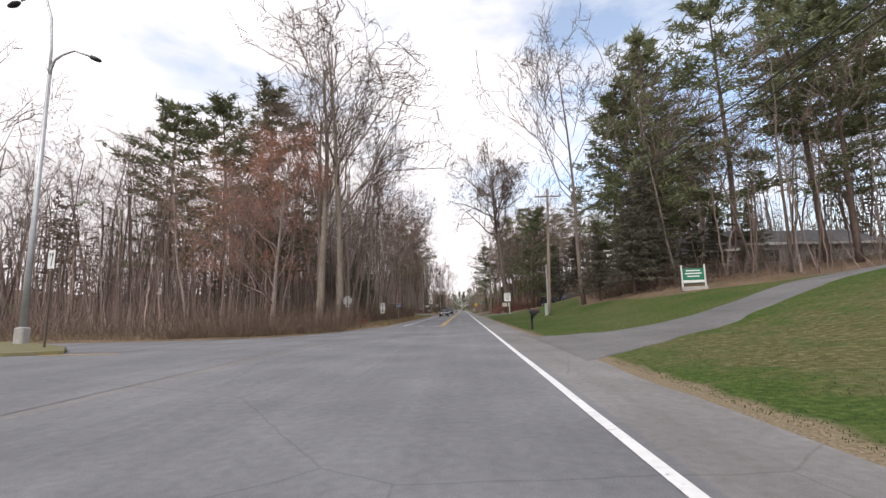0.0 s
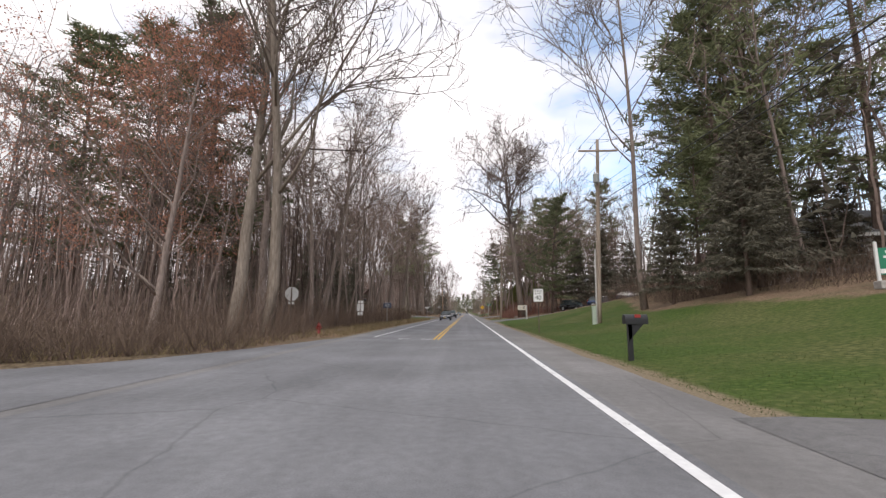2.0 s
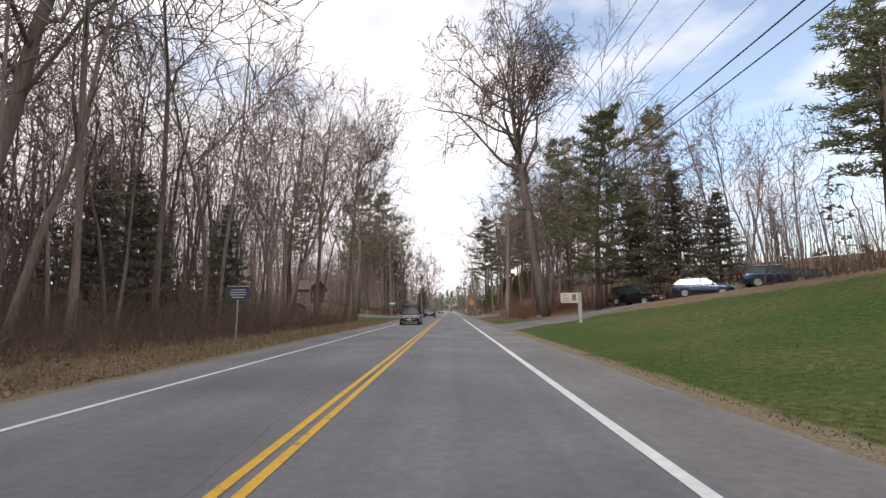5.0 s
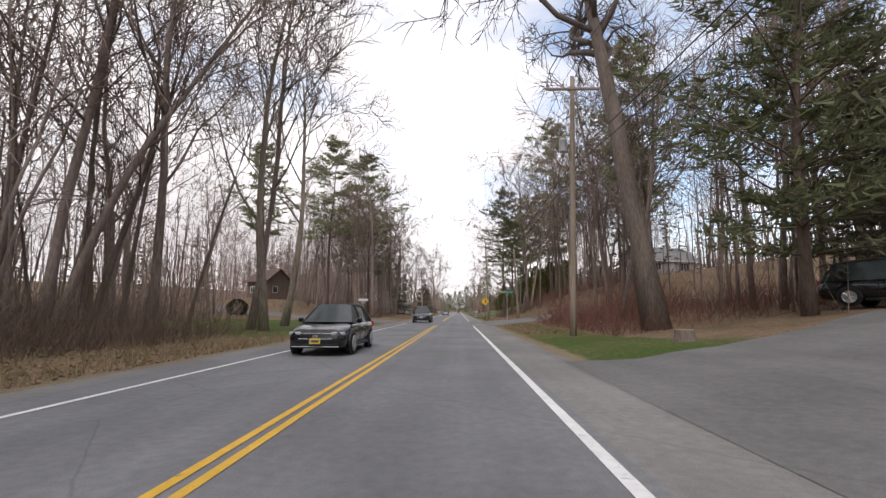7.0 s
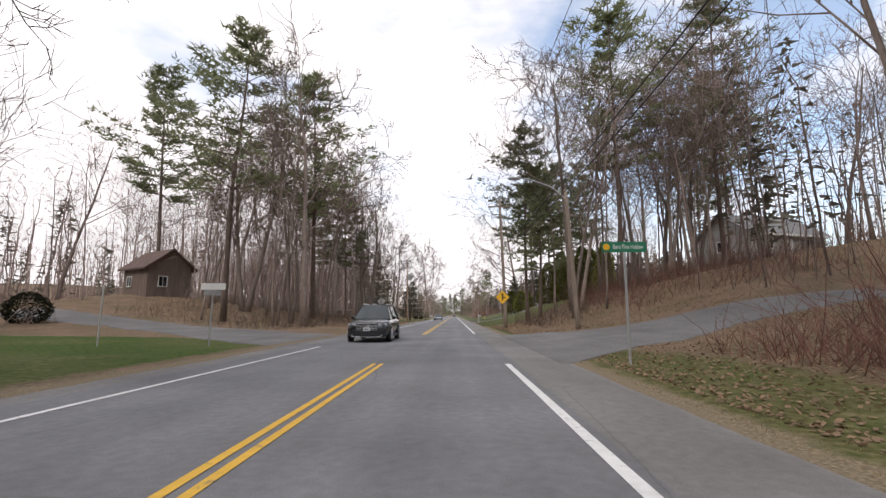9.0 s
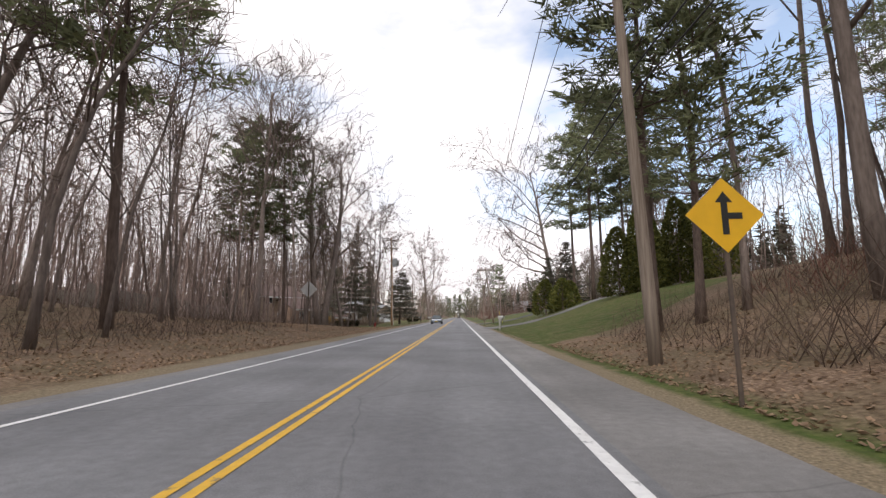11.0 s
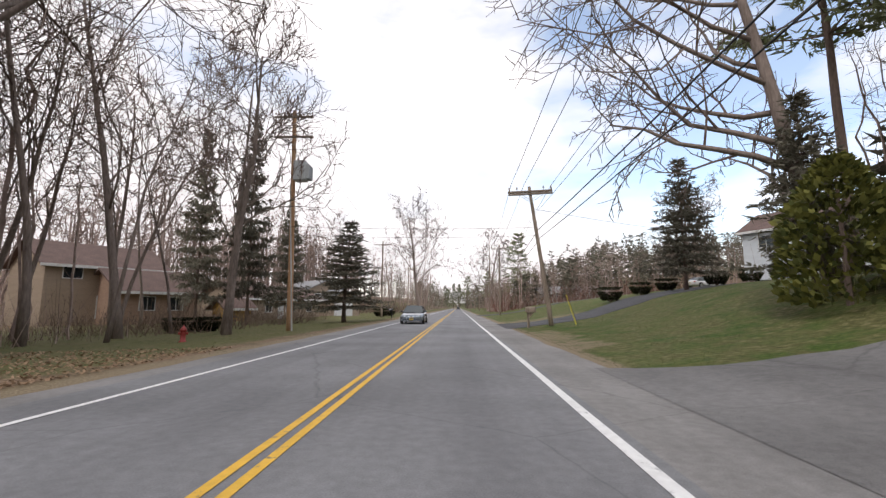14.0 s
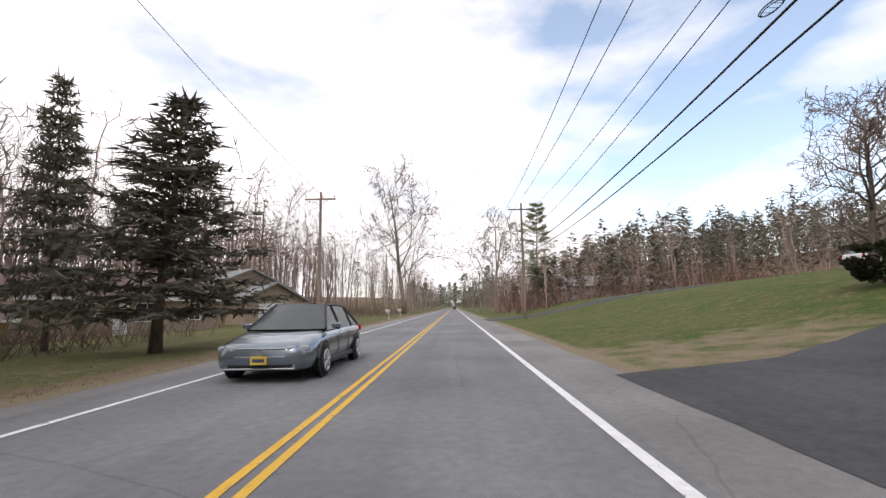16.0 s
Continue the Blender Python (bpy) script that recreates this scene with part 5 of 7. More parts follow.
def yew(at, r, h, seed, flat=True, label="dark clipped shrub with a flat top on the lawn"):
    rnd = random.Random(seed)
    t = thing("clipped_shrub", label, "shrub", (*at, ground_z(*at)), 0, "clipped shrubs")
    stem = Mesh()
    for _ in range(14):
        a = rnd.random() * 6.28
        stem.tube([(0, 0, -0.05), (math.cos(a) * r * 0.4, math.sin(a) * r * 0.4, h * 0.4), (math.cos(a) * r * 0.75, math.sin(a) * r * 0.75, h * 0.75)], [0.03, 0.02, 0.01], 3, 0, False)
    part("stems", stem, M_PINEBARK, t)

    def shape(u, a):
        if flat:
            return (r * (0.6 + 0.4 * min(u * 1.6, 1)), h * (0.12 + 0.78 * u)) if u < 0.7 else (r * rnd.random() ** 0.5, h * (0.93 + 0.05 * rnd.random()))
        return r * math.sin(math.pi * (0.12 + 0.86 * u)) ** 0.6, h * u
    f = leafy_blob(seed, shape, 1500, 0.13, Mesh(), rnd, 0.4)
    leafy_blob(seed, lambda u, a: tuple(q * k for q, k in zip(shape(u, a), (0.8, 0.96))), 700, 0.16, f, rnd, 0.6)
    part("foliage", f, M_YEW, t)


for i, (x, y, r, h) in enumerate(((15.6, 213, 1.05, 1.3), (19.6, 216, 1.0, 1.2), (22.3, 216.5, 1.0, 1.2), (25.5, 213.5, 1.0, 1.3), (29.6, 215, 1.0, 1.3), (31.6, 213.6, 1.1, 1.4))):
    yew((x, y), r, h, 400 + i)
for i, (x, y, r, h) in enumerate(((-14.5, 200.5, 0.7, 0.9), (-15.8, 200.8, 0.7, 0.9), (-17.1, 201, 0.7, 0.9), (-9.5, 236, 0.9, 1.0), (-8.6, 238, 1.0, 1.1))):
    yew((x, y), r, h, 420 + i, label="dark clipped hedge shrub by the house" if i < 3 else "dark rounded yard shrub")
yew((-26.7, 130), 1.3, 2.0, 430, False, "dark rounded shrub on the lawn")


# ---- poles and cables ----
def utility_pole(label, base, top, radius, arms, extras=(), group="utility poles"):
    """base, top: (x, y, z); arms: (height, length, offset, pins, turn)."""
    t = thing("utility_pole", label, "utility pole", base, 0, group)
    o = Vector(top) - Vector(base)
    n = 8
    part("pole", Mesh().tube([o * (i / n) + Vector((0, 0, -0.3 if i == 0 else 0)) for i in range(n + 1)], [radius * (1 - 0.35 * i / n) for i in range(n + 1)], 12), M_POLEWOOD, t, smooth=True)
    tips = []
    for h, length, off, pins, turn in arms:
        c = o * (h / o.z)
        a = part("crossarm", Mesh().box(-length / 2 + off, -0.16, -0.06, length / 2 + off, -0.05 + 0.02, 0.06, 0, 0.012).moved(Matrix.Translation(c) @ Matrix.Rotation(turn, 4, "Y")), M_POLEWOOD, t)
        for s in (-1, 1):
            part("brace", Mesh().tube([c + Vector((s * length * 0.28 + off, -0.09, -0.04)), c + Vector((0, -radius * 0.8, -0.55))], 0.018, 5), M_GALV, t)
        for k in pins:
            p = c + Vector((off + k * length / 2, -0.1, 0.06 - math.sin(turn) * (off + k * length / 2)))
            part("insulator", Mesh().turn([(0.012, 0), (0.012, 0.1), (0.05, 0.11), (0.06, 0.16), (0.035, 0.18), (0.05, 0.21), (0.02, 0.26)], 8, p), M_INSUL, a)
            tips.append(Vector(base) + p + Vector((0, 0, 0.26)))
    return t, o, tips


def cylinder_transformer(parent, c, r=0.24, h=0.75):
    tr = part("transformer", Mesh().turn([(r * 0.9, 0), (r, 0.04), (r, h - 0.08), (r * 1.06, h - 0.07), (r * 1.06, h), (r * 0.6, h + 0.07)], 18, c), M_XFMR, parent, "grey transformer can", True)
    for a in (0.8, 2.3):
        part("bushing", Mesh().turn([(0.03, 0), (0.05, 0.03), (0.03, 0.08), (0.05, 0.12), (0.02, 0.2)], 8, Vector(c) + Vector((math.cos(a) * r * 0.5, math.sin(a) * r * 0.5, h + 0.03))), M_INSUL, tr)


def finned_transformer(parent, c):
    tr = part("transformer", Mesh().box(c[0] - 0.45, c[1] - 0.35, c[2], c[0] + 0.3, c[1] + 0.35, c[2] + 1.25, 0, 0.06), M_XFMR, parent, "large grey finned transformer")
    for i in range(7):
        y = c[1] - 0.33 + i * 0.11
        part("fin", Mesh().box(c[0] + 0.31, y - 0.02, c[2] + 0.1, c[0] + 0.55, y + 0.02, c[2] + 0.95), M_XFMR, tr)
    for k in (-0.25, 0.1):
        part("bushing", Mesh().turn([(0.04, 0), (0.06, 0.05), (0.04, 0.12), (0.06, 0.18), (0.02, 0.3)], 8, (c[0] + k, c[1], c[2] + 1.25)), M_INSUL, tr)


P1, T1, pins1 = utility_pole("weathered wooden utility pole with one crossarm on the lawn", (10.3, 44.8, land(10.3, 44.8)), (10.75, 44.8, 13.4), 0.17, [(12.0, 2.7, 0, (-0.92, -0.35, 0.92), 0)])
cylinder_transformer(P1, (0.12, -0.4, 9.6), 0.2, 0.6)
part("conduit", Mesh().tube([(-0.16, -0.1, 0), (-0.1, -0.12, 5)], 0.05, 8), M_GREYPAINT, P1)
P2, T2, pins2 = utility_pole("tall weathered utility pole at the wood's edge", (7.6, 95.2, land(7.6, 95.2)), (8.0, 95.2, 13.6), 0.17, [(12.75, 2.8, 0, (-0.92, -0.35, 0.92), 0)])
cylinder_transformer(P2, (-0.28, -0.35, 9.2), 0.2, 0.65)
P3, T3, pins3 = utility_pole("pale bare utility pole with a street lamp arm", (9.2, 127.2, land(9.2, 127.2)), (8.75, 127.2, 8.9), 0.15, [])
arm = part("lamp_arm", Mesh().tube([T3 + Vector((0, 0, -0.6)), T3 + Vector((-0.9, -0.2, 0.1)), T3 + Vector((-2.2, -0.4, 0.5)), T3 + Vector((-2.9, -0.5, 0.55))], 0.035, 8), M_GALV, P3)
part("lamp_head", Mesh().turn([(0.05, 0.1), (0.16, 0.06), (0.2, 0), (0.16, -0.09), (0.05, -0.12)], 12).moved(Matrix.Translation(T3 + Vector((-3.2, -0.5, 0.55))) @ Matrix.Diagonal((1.9, 1, 1, 1))), M_GALV, arm, "grey cobra-head street lamp", True)
P4, T4, pins4 = utility_pole("dark utility pole with one crossarm on the bank", (6.5, 140.3, land(6.5, 140.3)), (6.1, 140.3, 11.7), 0.16, [(10.9, 2.2, 0, (-0.92, -0.3, 0.92), 0)])
PR, TR, pinsR = utility_pole("leaning utility pole with a double wooden crossarm", (7.35, 199.0, land(7.35, 199.0)), (6.18, 199.0, 8.8), 0.145, [(8.3, 2.75, 0, (-0.94, -0.6, 0.6, 0.94), -0.05), (8.15, 2.75, 0, (-0.94, 0.94), -0.05)])
guy = part("guy_wire", Mesh().tube([TR * 0.8, Vector((1.35, -0.9, 0.5 - 0.4))], 0.008, 4), M_CABLE, PR)
for k in (0.0, 0.07):
    part("guard", Mesh().tube([Vector((1.33 + k, -0.9 + k, -0.3)), TR * 0.8 * 0.26 + Vector((1.33 + k, -0.9 + k, 0.1)) * 0.74], 0.013, 8), M_YELLOWGUARD, guy, "bright yellow plastic guy-wire guard")
PL, TL, pinsL = utility_pole("tall orange-brown utility pole with two crossarms and a transformer", (-8.2, 198, land(-8.2, 198)), (-8.5, 198, 13.5), 0.18,
                             [(13.2, 2.45, 0, (-0.94, -0.3, 0.3, 0.94), 0), (11.9, 2.45, 0, (-0.94, 0.5, 0.94), 0)])
finned_transformer(PL, (0.45, -0.3, 9.0))
for o_ in PL.children:
    if o_.name.startswith("pole"):
        o_.data.materials[0] = M_ORANGEWOOD
part("riser_pipe", Mesh().tube([(0.18, -0.12, 0), (-0.3, -0.12, 8.8)], 0.05, 8), M_GREYPAINT, PL)
far_poles = []
for x, y, h in ((8.9, 273, 15.0), (7.9, 238, 10.4), (8.6, 318, 12), (9, 365, 12), (9, 420, 12), (-9.4, 271, 10.5), (-8.6, 232, 10.5), (-9, 318, 11)):
    z = land(x, y)
    t, o, tips = utility_pole("pale wooden utility pole down the road", (x, y, z), (x, y, z + h), 0.14, [(h - 0.6, 2.4, 0, (-0.92, 0.92), 0)])
    far_poles.append((x, y, z + h))


def cable(a, b, sag, r, label="black overhead cable between utility poles", n=14):
    a, b = Vector(a), Vector(b)
    pts = [a.lerp(b, i / n) - Vector((0, 0, sag * 4 * (i / n) * (1 - i / n))) for i in range(n + 1)]
    return solo("overhead_cable", Mesh().tube(pts, r, 5), M_CABLE, label, "cable", smooth=True, group="overhead cables")


ROUTE = [Vector((13.2, -2, 13.4)), Vector((10.7, 44.8, 12.7)), Vector((8.0, 95.2, 13.2)), Vector((6.1, 140.3, 11.0)), Vector((6.3, 199, 8.75)), Vector((7.9, 238, 10.2)), Vector((8.9, 273, 14.6)), Vector((8.6, 318, 12)), Vector((9, 365, 12)), Vector((9, 420, 12))]
for a, b in zip(ROUTE, ROUTE[1:]):
    for dx in (-1.25, -0.45, 1.25):
        cable(a + Vector((dx, 0, 0.15)), b + Vector((dx, 0, 0.15)), 0.6, 0.014, "thin power line between utility poles")
    da, db = (2.7 if abs(q.y - 199) < 1 else 3.6 for q in (a, b))
    for dx, dz, r, sag in ((0.35, 0.0, 0.024, 0.6), (0.45, -0.5, 0.021, 0.6), (0.2, 1.0, 0.012, 0.6)):
        cable(a + Vector((dx, -0.15, dz - da)), b + Vector((dx, -0.15, dz - db)), sag, r, "thick black telephone cable between utility poles")
# cables that cross the road between the two sides, and along the left
cable((-8.35, 197.8, 6.1), (6.55, 198.9, 6.2), 0.12, 0.013, "service line crossing the road")
cable((-8.33, 197.8, 5.6), (6.62, 198.9, 5.7), 0.15, 0.011, "service line crossing the road")
cable((6.4, 199, 7.4), (36.2, 221, 9.2), 0.5, 0.014, "service line to the pale house")
for a, b in (((-8.5, 198, 13.1), (-8.6, 232, 10.2)), ((-8.6, 232, 10.2), (-9.4, 271, 10.2)), ((-9.4, 271, 10.2), (-9, 318, 11)), ((-8.5, 198, 11.8), (-20, 150, 12.5))):
    cable(a, b, 0.5, 0.012, "thin power line between utility poles")
cable((-2.3, 150, 9.8), (-8.5, 198, 13.0), 0.4, 0.01, "thin power line crossing the road")

# slack loop of spare cable hanging on the line
loop = thing("cable_loop", "black snowshoe loop of spare cable on the line", "cable loop", (6.83, 204.9, 6.0), 0, "", 0.5)
ring = [(0.0, -0.75 + 0.0, 0.0)] + [(0.24 * math.sin(a), 0.35 - 0.5 * math.cos(a), 0.02) for a in [math.pi * 2 * i / 16 + 0.01 for i in range(17)]] + [(0.0, -0.75, 0.0)]
part("coil", Mesh().tube(ring, 0.022, 6), M_CABLE, loop)
part("frame", Mesh().tube([(0.2 * math.sin(a), 0.35 - 0.42 * math.cos(a), -0.03) for a in [math.pi * 2 * i / 14 for i in range(15)]], 0.016, 5), M_CABLE, loop)
for k in (-0.1, 0.12, 0.35, 0.6):
    part("spoke", Mesh().tube([(-0.2, k, 0), (0.2, k, 0)], 0.01, 4), M_CABLE, loop)


# ---- signs ----
def sign_post(t, height, r=0.028, mat=None, lean=0.0):
    part("post", Mesh().box(-r, -r * 0.7, -0.3, r, r * 0.7, height, 0, 0.006), mat or M_POST, t)


def rounded_panel(w, h, c, thick=0.006, z=0.0, y=0.0):
    """A thin upright plate in the x-z plane with round corners, facing -y."""
    pts = []
    for cx, cz, a0 in ((w / 2 - c, h / 2 - c, 0), (-w / 2 + c, h / 2 - c, 90), (-w / 2 + c, -h / 2 + c, 180), (w / 2 - c, -h / 2 + c, 270)):
        for k in range(5):
            a = radians(a0 + k * 22.5)
            pts.append((cx + c * math.cos(a), cz + c * math.sin(a)))
    return Mesh().loft([[(x, y - thick / 2, z + q) for x, q in pts], [(x, y + thick / 2, z + q) for x, q in pts]])


FACE = Matrix.Rotation(radians(90), 4, "X")     # lettering from the x-y plane to one that faces -y


def on_face(x, y, z):
    return Matrix.Translation((x, y, z)) @ FACE


def speed_sign():
    t = thing("speed_limit_sign", "white speed limit sign on a thin rusty post", "road sign", (6.0, 42.8, ground_z(6.0, 42.8)), 0)
    sign_post(t, 2.75)
    p = part("panel", rounded_panel(0.62, 0.8, 0.05, z=2.32, y=-0.035), M_SIGNWHITE, t)
    b = Mesh()
    for x0, x1, z0, z1 in ((-0.29, 0.29, 2.69, 2.7), (-0.29, 0.29, 1.94, 1.95), (-0.29, -0.28, 1.95, 2.69), (0.28, 0.29, 1.95, 2.69)):
        b.box(x0, -0.042, z0, x1, -0.0395, z1)
    part("border", b, M_SIGNBLACK, p)
    lettering("SPEED", 0.17, M_SIGNBLACK, p, on_face(0, -0.041, 2.59))
    lettering("LIMIT", 0.17, M_SIGNBLACK, p, on_face(0, -0.041, 2.43))
    lettering("40", 0.38, M_SIGNBLACK, p, on_face(0, -0.041, 2.16))


def stop_back():
    t = thing("stop_sign", "grey back of an octagonal sign on a rusty post", "road sign", (-8.45, 39.0, ground_z(-8.45, 39.0)), 0)
    sign_post(t, 2.6)
    o = [(0.38 / math.cos(radians(22.5)) * math.cos(radians(22.5 + 45 * i)), 0.38 / math.cos(radians(22.5)) * math.sin(radians(22.5 + 45 * i))) for i in range(8)]
    part("panel", Mesh().loft([[(x, 0.035, 2.25 + z) for x, z in o], [(x, 0.042, 2.25 + z) for x, z in o]]), M_SIGNBACK, t)
    part("plate", rounded_panel(0.34, 0.14, 0.02, z=1.74, y=0.035), M_SIGNBACK, t)
    part("strap", Mesh().box(-0.32, 0.022, 2.22, 0.32, 0.034, 2.27), M_GALV, t)


def route_back():
    t = thing("route_sign", "pale backs of stacked sign plates on one post", "road sign", (-7.85, 53, ground_z(-7.85, 53)), 0)
    sign_post(t, 2.2)
    for w, h, z in ((0.5, 0.24, 2.1), (0.6, 0.62, 1.62), (0.46, 0.28, 1.1)):
        part("plate", rounded_panel(w, h, 0.03, z=z, y=0.035), M_SIGNWHITE, t)


def historic_marker():
    t = thing("historic_marker", "small dark blue cast marker plate on a pale post", "marker sign", (-8.0, 67.2, ground_z(-8.0, 67.2)), 12)
    part("post", Mesh().tube([(0, 0, -0.3), (0, 0, 1.75)], 0.035, 10), M_GREYPAINT, t)
    p = part("plate", rounded_panel(0.95, 0.6, 0.07, 0.04, 2.02), M_SIGNBLUE, t)
    part("rim", Mesh().box(-0.48, -0.025, 2.32, 0.48, 0.025, 2.36, 0, 0.01), M_GALV, p)
    for k, w in enumerate((0.6, 0.7, 0.66, 0.5)):
        part("text_bar", Mesh().box(-w / 2, -0.026, 2.16 - k * 0.11, w / 2, -0.021, 2.19 - k * 0.11), M_SIGNWHITE, p)


def plank_sign():
    t = thing("driveway_sign", "cream wooden sign board hung on a grey timber post", "sign", (9.5, 74.9, ground_z(9.5, 74.9)), 0)
    part("post", Mesh().box(-0.1, -0.08, -0.3, 0.1, 0.08, 1.85, 0, 0.012), M_GREYPAINT, t)
    pts = [(-1.16, 0.06), (-1.1, 0), (-0.1, 0), (-0.1, 0.62), (-1.1, 0.62), (-1.16, 0.56)]
    p = part("board", Mesh().loft([[(x, -0.03, 1.2 + z) for x, z in pts], [(x, 0.03, 1.2 + z) for x, z in pts]]), plain("cream_sign_board", (0.68, 0.62, 0.52), 0.6), t)
    for z0, w0, w1 in ((1.66, -1.0, -0.8), (1.49, -1.06, -0.66), (1.34, -1.02, -0.66)):
        part("text_bar", Mesh().box(w0, -0.034, z0 - 0.045, w1, -0.031, z0 + 0.045), M_SIGNBACK, p)
    part("emblem", Mesh().box(-0.46, -0.036, 1.52, -0.24, -0.031, 1.72), M_SIGNBLACK, p, "black square emblem with a pale ring")
    part("emblem_ring", Mesh().tube([(-0.35 + 0.06 * math.cos(i * 0.5236), -0.037, 1.62 + 0.06 * math.sin(i * 0.5236)) for i in range(13)], 0.012, 5), M_SIGNWHITE, p)
    part("text_bar", Mesh().box(-0.5, -0.034, 1.4, -0.2, -0.031, 1.47), M_SIGNBLACK, p)
    part("text_bar", Mesh().box(-0.5, -0.034, 1.34, -0.2, -0.031, 1.355), M_SIGNBLACK, p)


def green_board():
    t = thing("business_sign", "green board with pale lettering between two white posts", "sign", (18.05, 32.0, ground_z(18.05, 32.0)), -18)
    for x in (-0.72, 0.72):
        part("post", Mesh().box(x - 0.05, -0.05, -0.3, x + 0.05, 0.05, 1.75, 0, 0.01), M_TRIM, t)
    p = part("board", Mesh().box(-0.66, -0.03, 0.45, 0.66, 0.03, 1.5, 0, 0.01), M_SIGNGREEN, t)
    for k, w in enumerate((0.9, 1.05, 0.75)):
        part("text_bar", Mesh().box(-w / 2, -0.036, 1.3 - k * 0.2, w / 2, -0.031, 1.39 - k * 0.2), M_SIGNWHITE, p)
    part("base_board", Mesh().box(-0.66, -0.036, 0.5, 0.66, -0.031, 0.68), M_SIGNWHITE, p)
    part("planter", Mesh().box(-0.8, -0.3, -0.1, 0.8, 0.3, 0.22, 0, 0.03), M_CONCRETE, t)


def diamond_sign(at, face, label):
    t = thing("diamond_sign", label, "road sign", (*at, ground_z(*at)), 0 if face else 180)
    sign_post(t, 3.1)
    o = [(0.54, 0), (0, 0.54), (-0.54, 0), (0, -0.54)]
    p = part("panel", Mesh().loft([[(x, -0.034, 2.6 + z) for x, z in o], [(x, -0.028, 2.6 + z) for x, z in o]], 0), [M_SIGNYELLOW], t)
    part("back", Mesh().loft([[(x, -0.027, 2.6 + z) for x, z in o], [(x, -0.024, 2.6 + z) for x, z in o]], 0), M_SIGNBACK, t)
    m = Mesh().box(-0.045, -0.04, 2.32, 0.045, -0.036, 2.8).box(0.045, -0.04, 2.54, 0.24, -0.036, 2.63)
    m.add([(-0.12, -0.038, 2.78), (0.12, -0.038, 2.78), (0, -0.038, 2.94)], [(0, 1, 2)])
    part("symbol", m, M_SIGNBLACK, p, "black side-road symbol")


def street_sign(at, height, w, label, words, colour, rz=0, dot=False):
    t = thing("street_name_sign", label, "street sign", (*at, ground_z(*at)), rz)
    part("post", Mesh().tube([(0, 0, -0.3), (0, 0, height)], 0.03, 8), M_GALV, t)
    p = part("blade", rounded_panel(w, 0.26, 0.03, 0.008, height + 0.13, 0), colour, t)
    if words:
        lettering(words, 0.17, M_SIGNWHITE, p, on_face(0.1 if dot else 0, -0.007, height + 0.13), 0.62)
    if dot:
        part("emblem", Mesh().turn([(0.085, -0.003), (0.085, 0.003)], 20).moved(Matrix.Translation((-w / 2 + 0.11, -0.008, height + 0.13)) @ Matrix.Rotation(radians(90), 4, "X")), M_SIGNYELLOW, p)
    q = part("cross_blade", rounded_panel(w * 0.8, 0.2, 0.03, 0.008, 0, 0).moved(Matrix.Translation((0, 0, height - 0.12)) @ Matrix.Rotation(radians(70), 4, "Z")), M_SIGNBACK, t)


speed_sign()
stop_back()
route_back()
historic_marker()
plank_sign()
green_board()
diamond_sign((5.75, 136), True, "yellow diamond side-road sign on a rusty post")
diamond_sign((-7.3, 157), False, "grey back of a diamond sign on a rusty post")
street_sign((6.2, 111.8), 2.75, 1.1, "green street name sign with yellow emblem on steel post", "Bent Pine Hollow", M_SIGNGREEN, 0, True)
street_sign((-7.75, 118.3), 2.2, 1.0, "pale street name sign on a slim steel post", "", M_SIGNWHITE)
t = thing("marker_post", "slim pale marker post beside the driveway", "post", (-11.6, 117.5, ground_z(-11.6, 117.5)))
part("post", Mesh().box(-0.03, -0.02, -0.3, 0.03, 0.02, 2.3, 0, 0.006), M_GREYPAINT, t)

# arrow sign and street lamp on the traffic island
isle = Mesh()
pts = [(-12.4, 15.4), (-13.2, 16.4), (-16, 18.6), (-20, 21.2), (-27, 23.0), (-28, 21.2), (-24, 18.6), (-18, 16.0), (-14, 14.8)]
isle.loft([[(x, y, 0.0) for x, y in pts], [(x, y, 0.14) for x, y in pts], [(-19 + (x + 19) * 0.93, 18.8 + (y - 18.8) * 0.85, 0.2) for x, y in pts]])
solo("traffic_island", isle, material("island_turf", (0.12, 0.13, 0.05), (0.2, 0.17, 0.1), rough=0.95, scale=14, bump=0.6), "low grassy traffic island", "traffic island", "structure")
t = thing("arrow_sign", "white sign with a black arrow on a dark post", "road sign", (-14.2, 16.5, 0.17), -20)
sign_post(t, 3.75, 0.04)
p = part("panel", rounded_panel(0.46, 0.72, 0.04, z=3.4, y=-0.045), M_SIGNWHITE, t)
m = Mesh().add([(-0.16, -0.052, 3.66), (-0.04, -0.052, 3.66), (-0.1, -0.052, 3.40)], [(0, 2, 1)])
m.add([(-0.02, -0.052, 3.12), (0.04, -0.052, 3.12), (0.1, -0.052, 3.45), (0.1, -0.052, 3.56), (0.05, -0.052, 3.56), (0.05, -0.052, 3.46)], [(0, 1, 2, 3, 4, 5)])
m.add([(0.0, -0.052, 3.53), (0.16, -0.052, 3.53), (0.08, -0.052, 3.70)], [(0, 1, 2)])
part("arrow", m, M_SIGNBLACK, p)
t = thing("street_lamp", "tall tapered steel street lamp with two curved arms", "street lamp", (-18.1, 19.4, 0.17))
part("base", Mesh().box(-0.22, -0.22, -0.1, 0.22, 0.22, 0.75, 0, 0.05), M_CONCRETE, t)
part("pole", Mesh().tube([(0, 0, 0.7), (0, 0, 5), (0, 0, 12.9)], [0.14, 0.115, 0.08], 12), M_GALV, t, smooth=True)
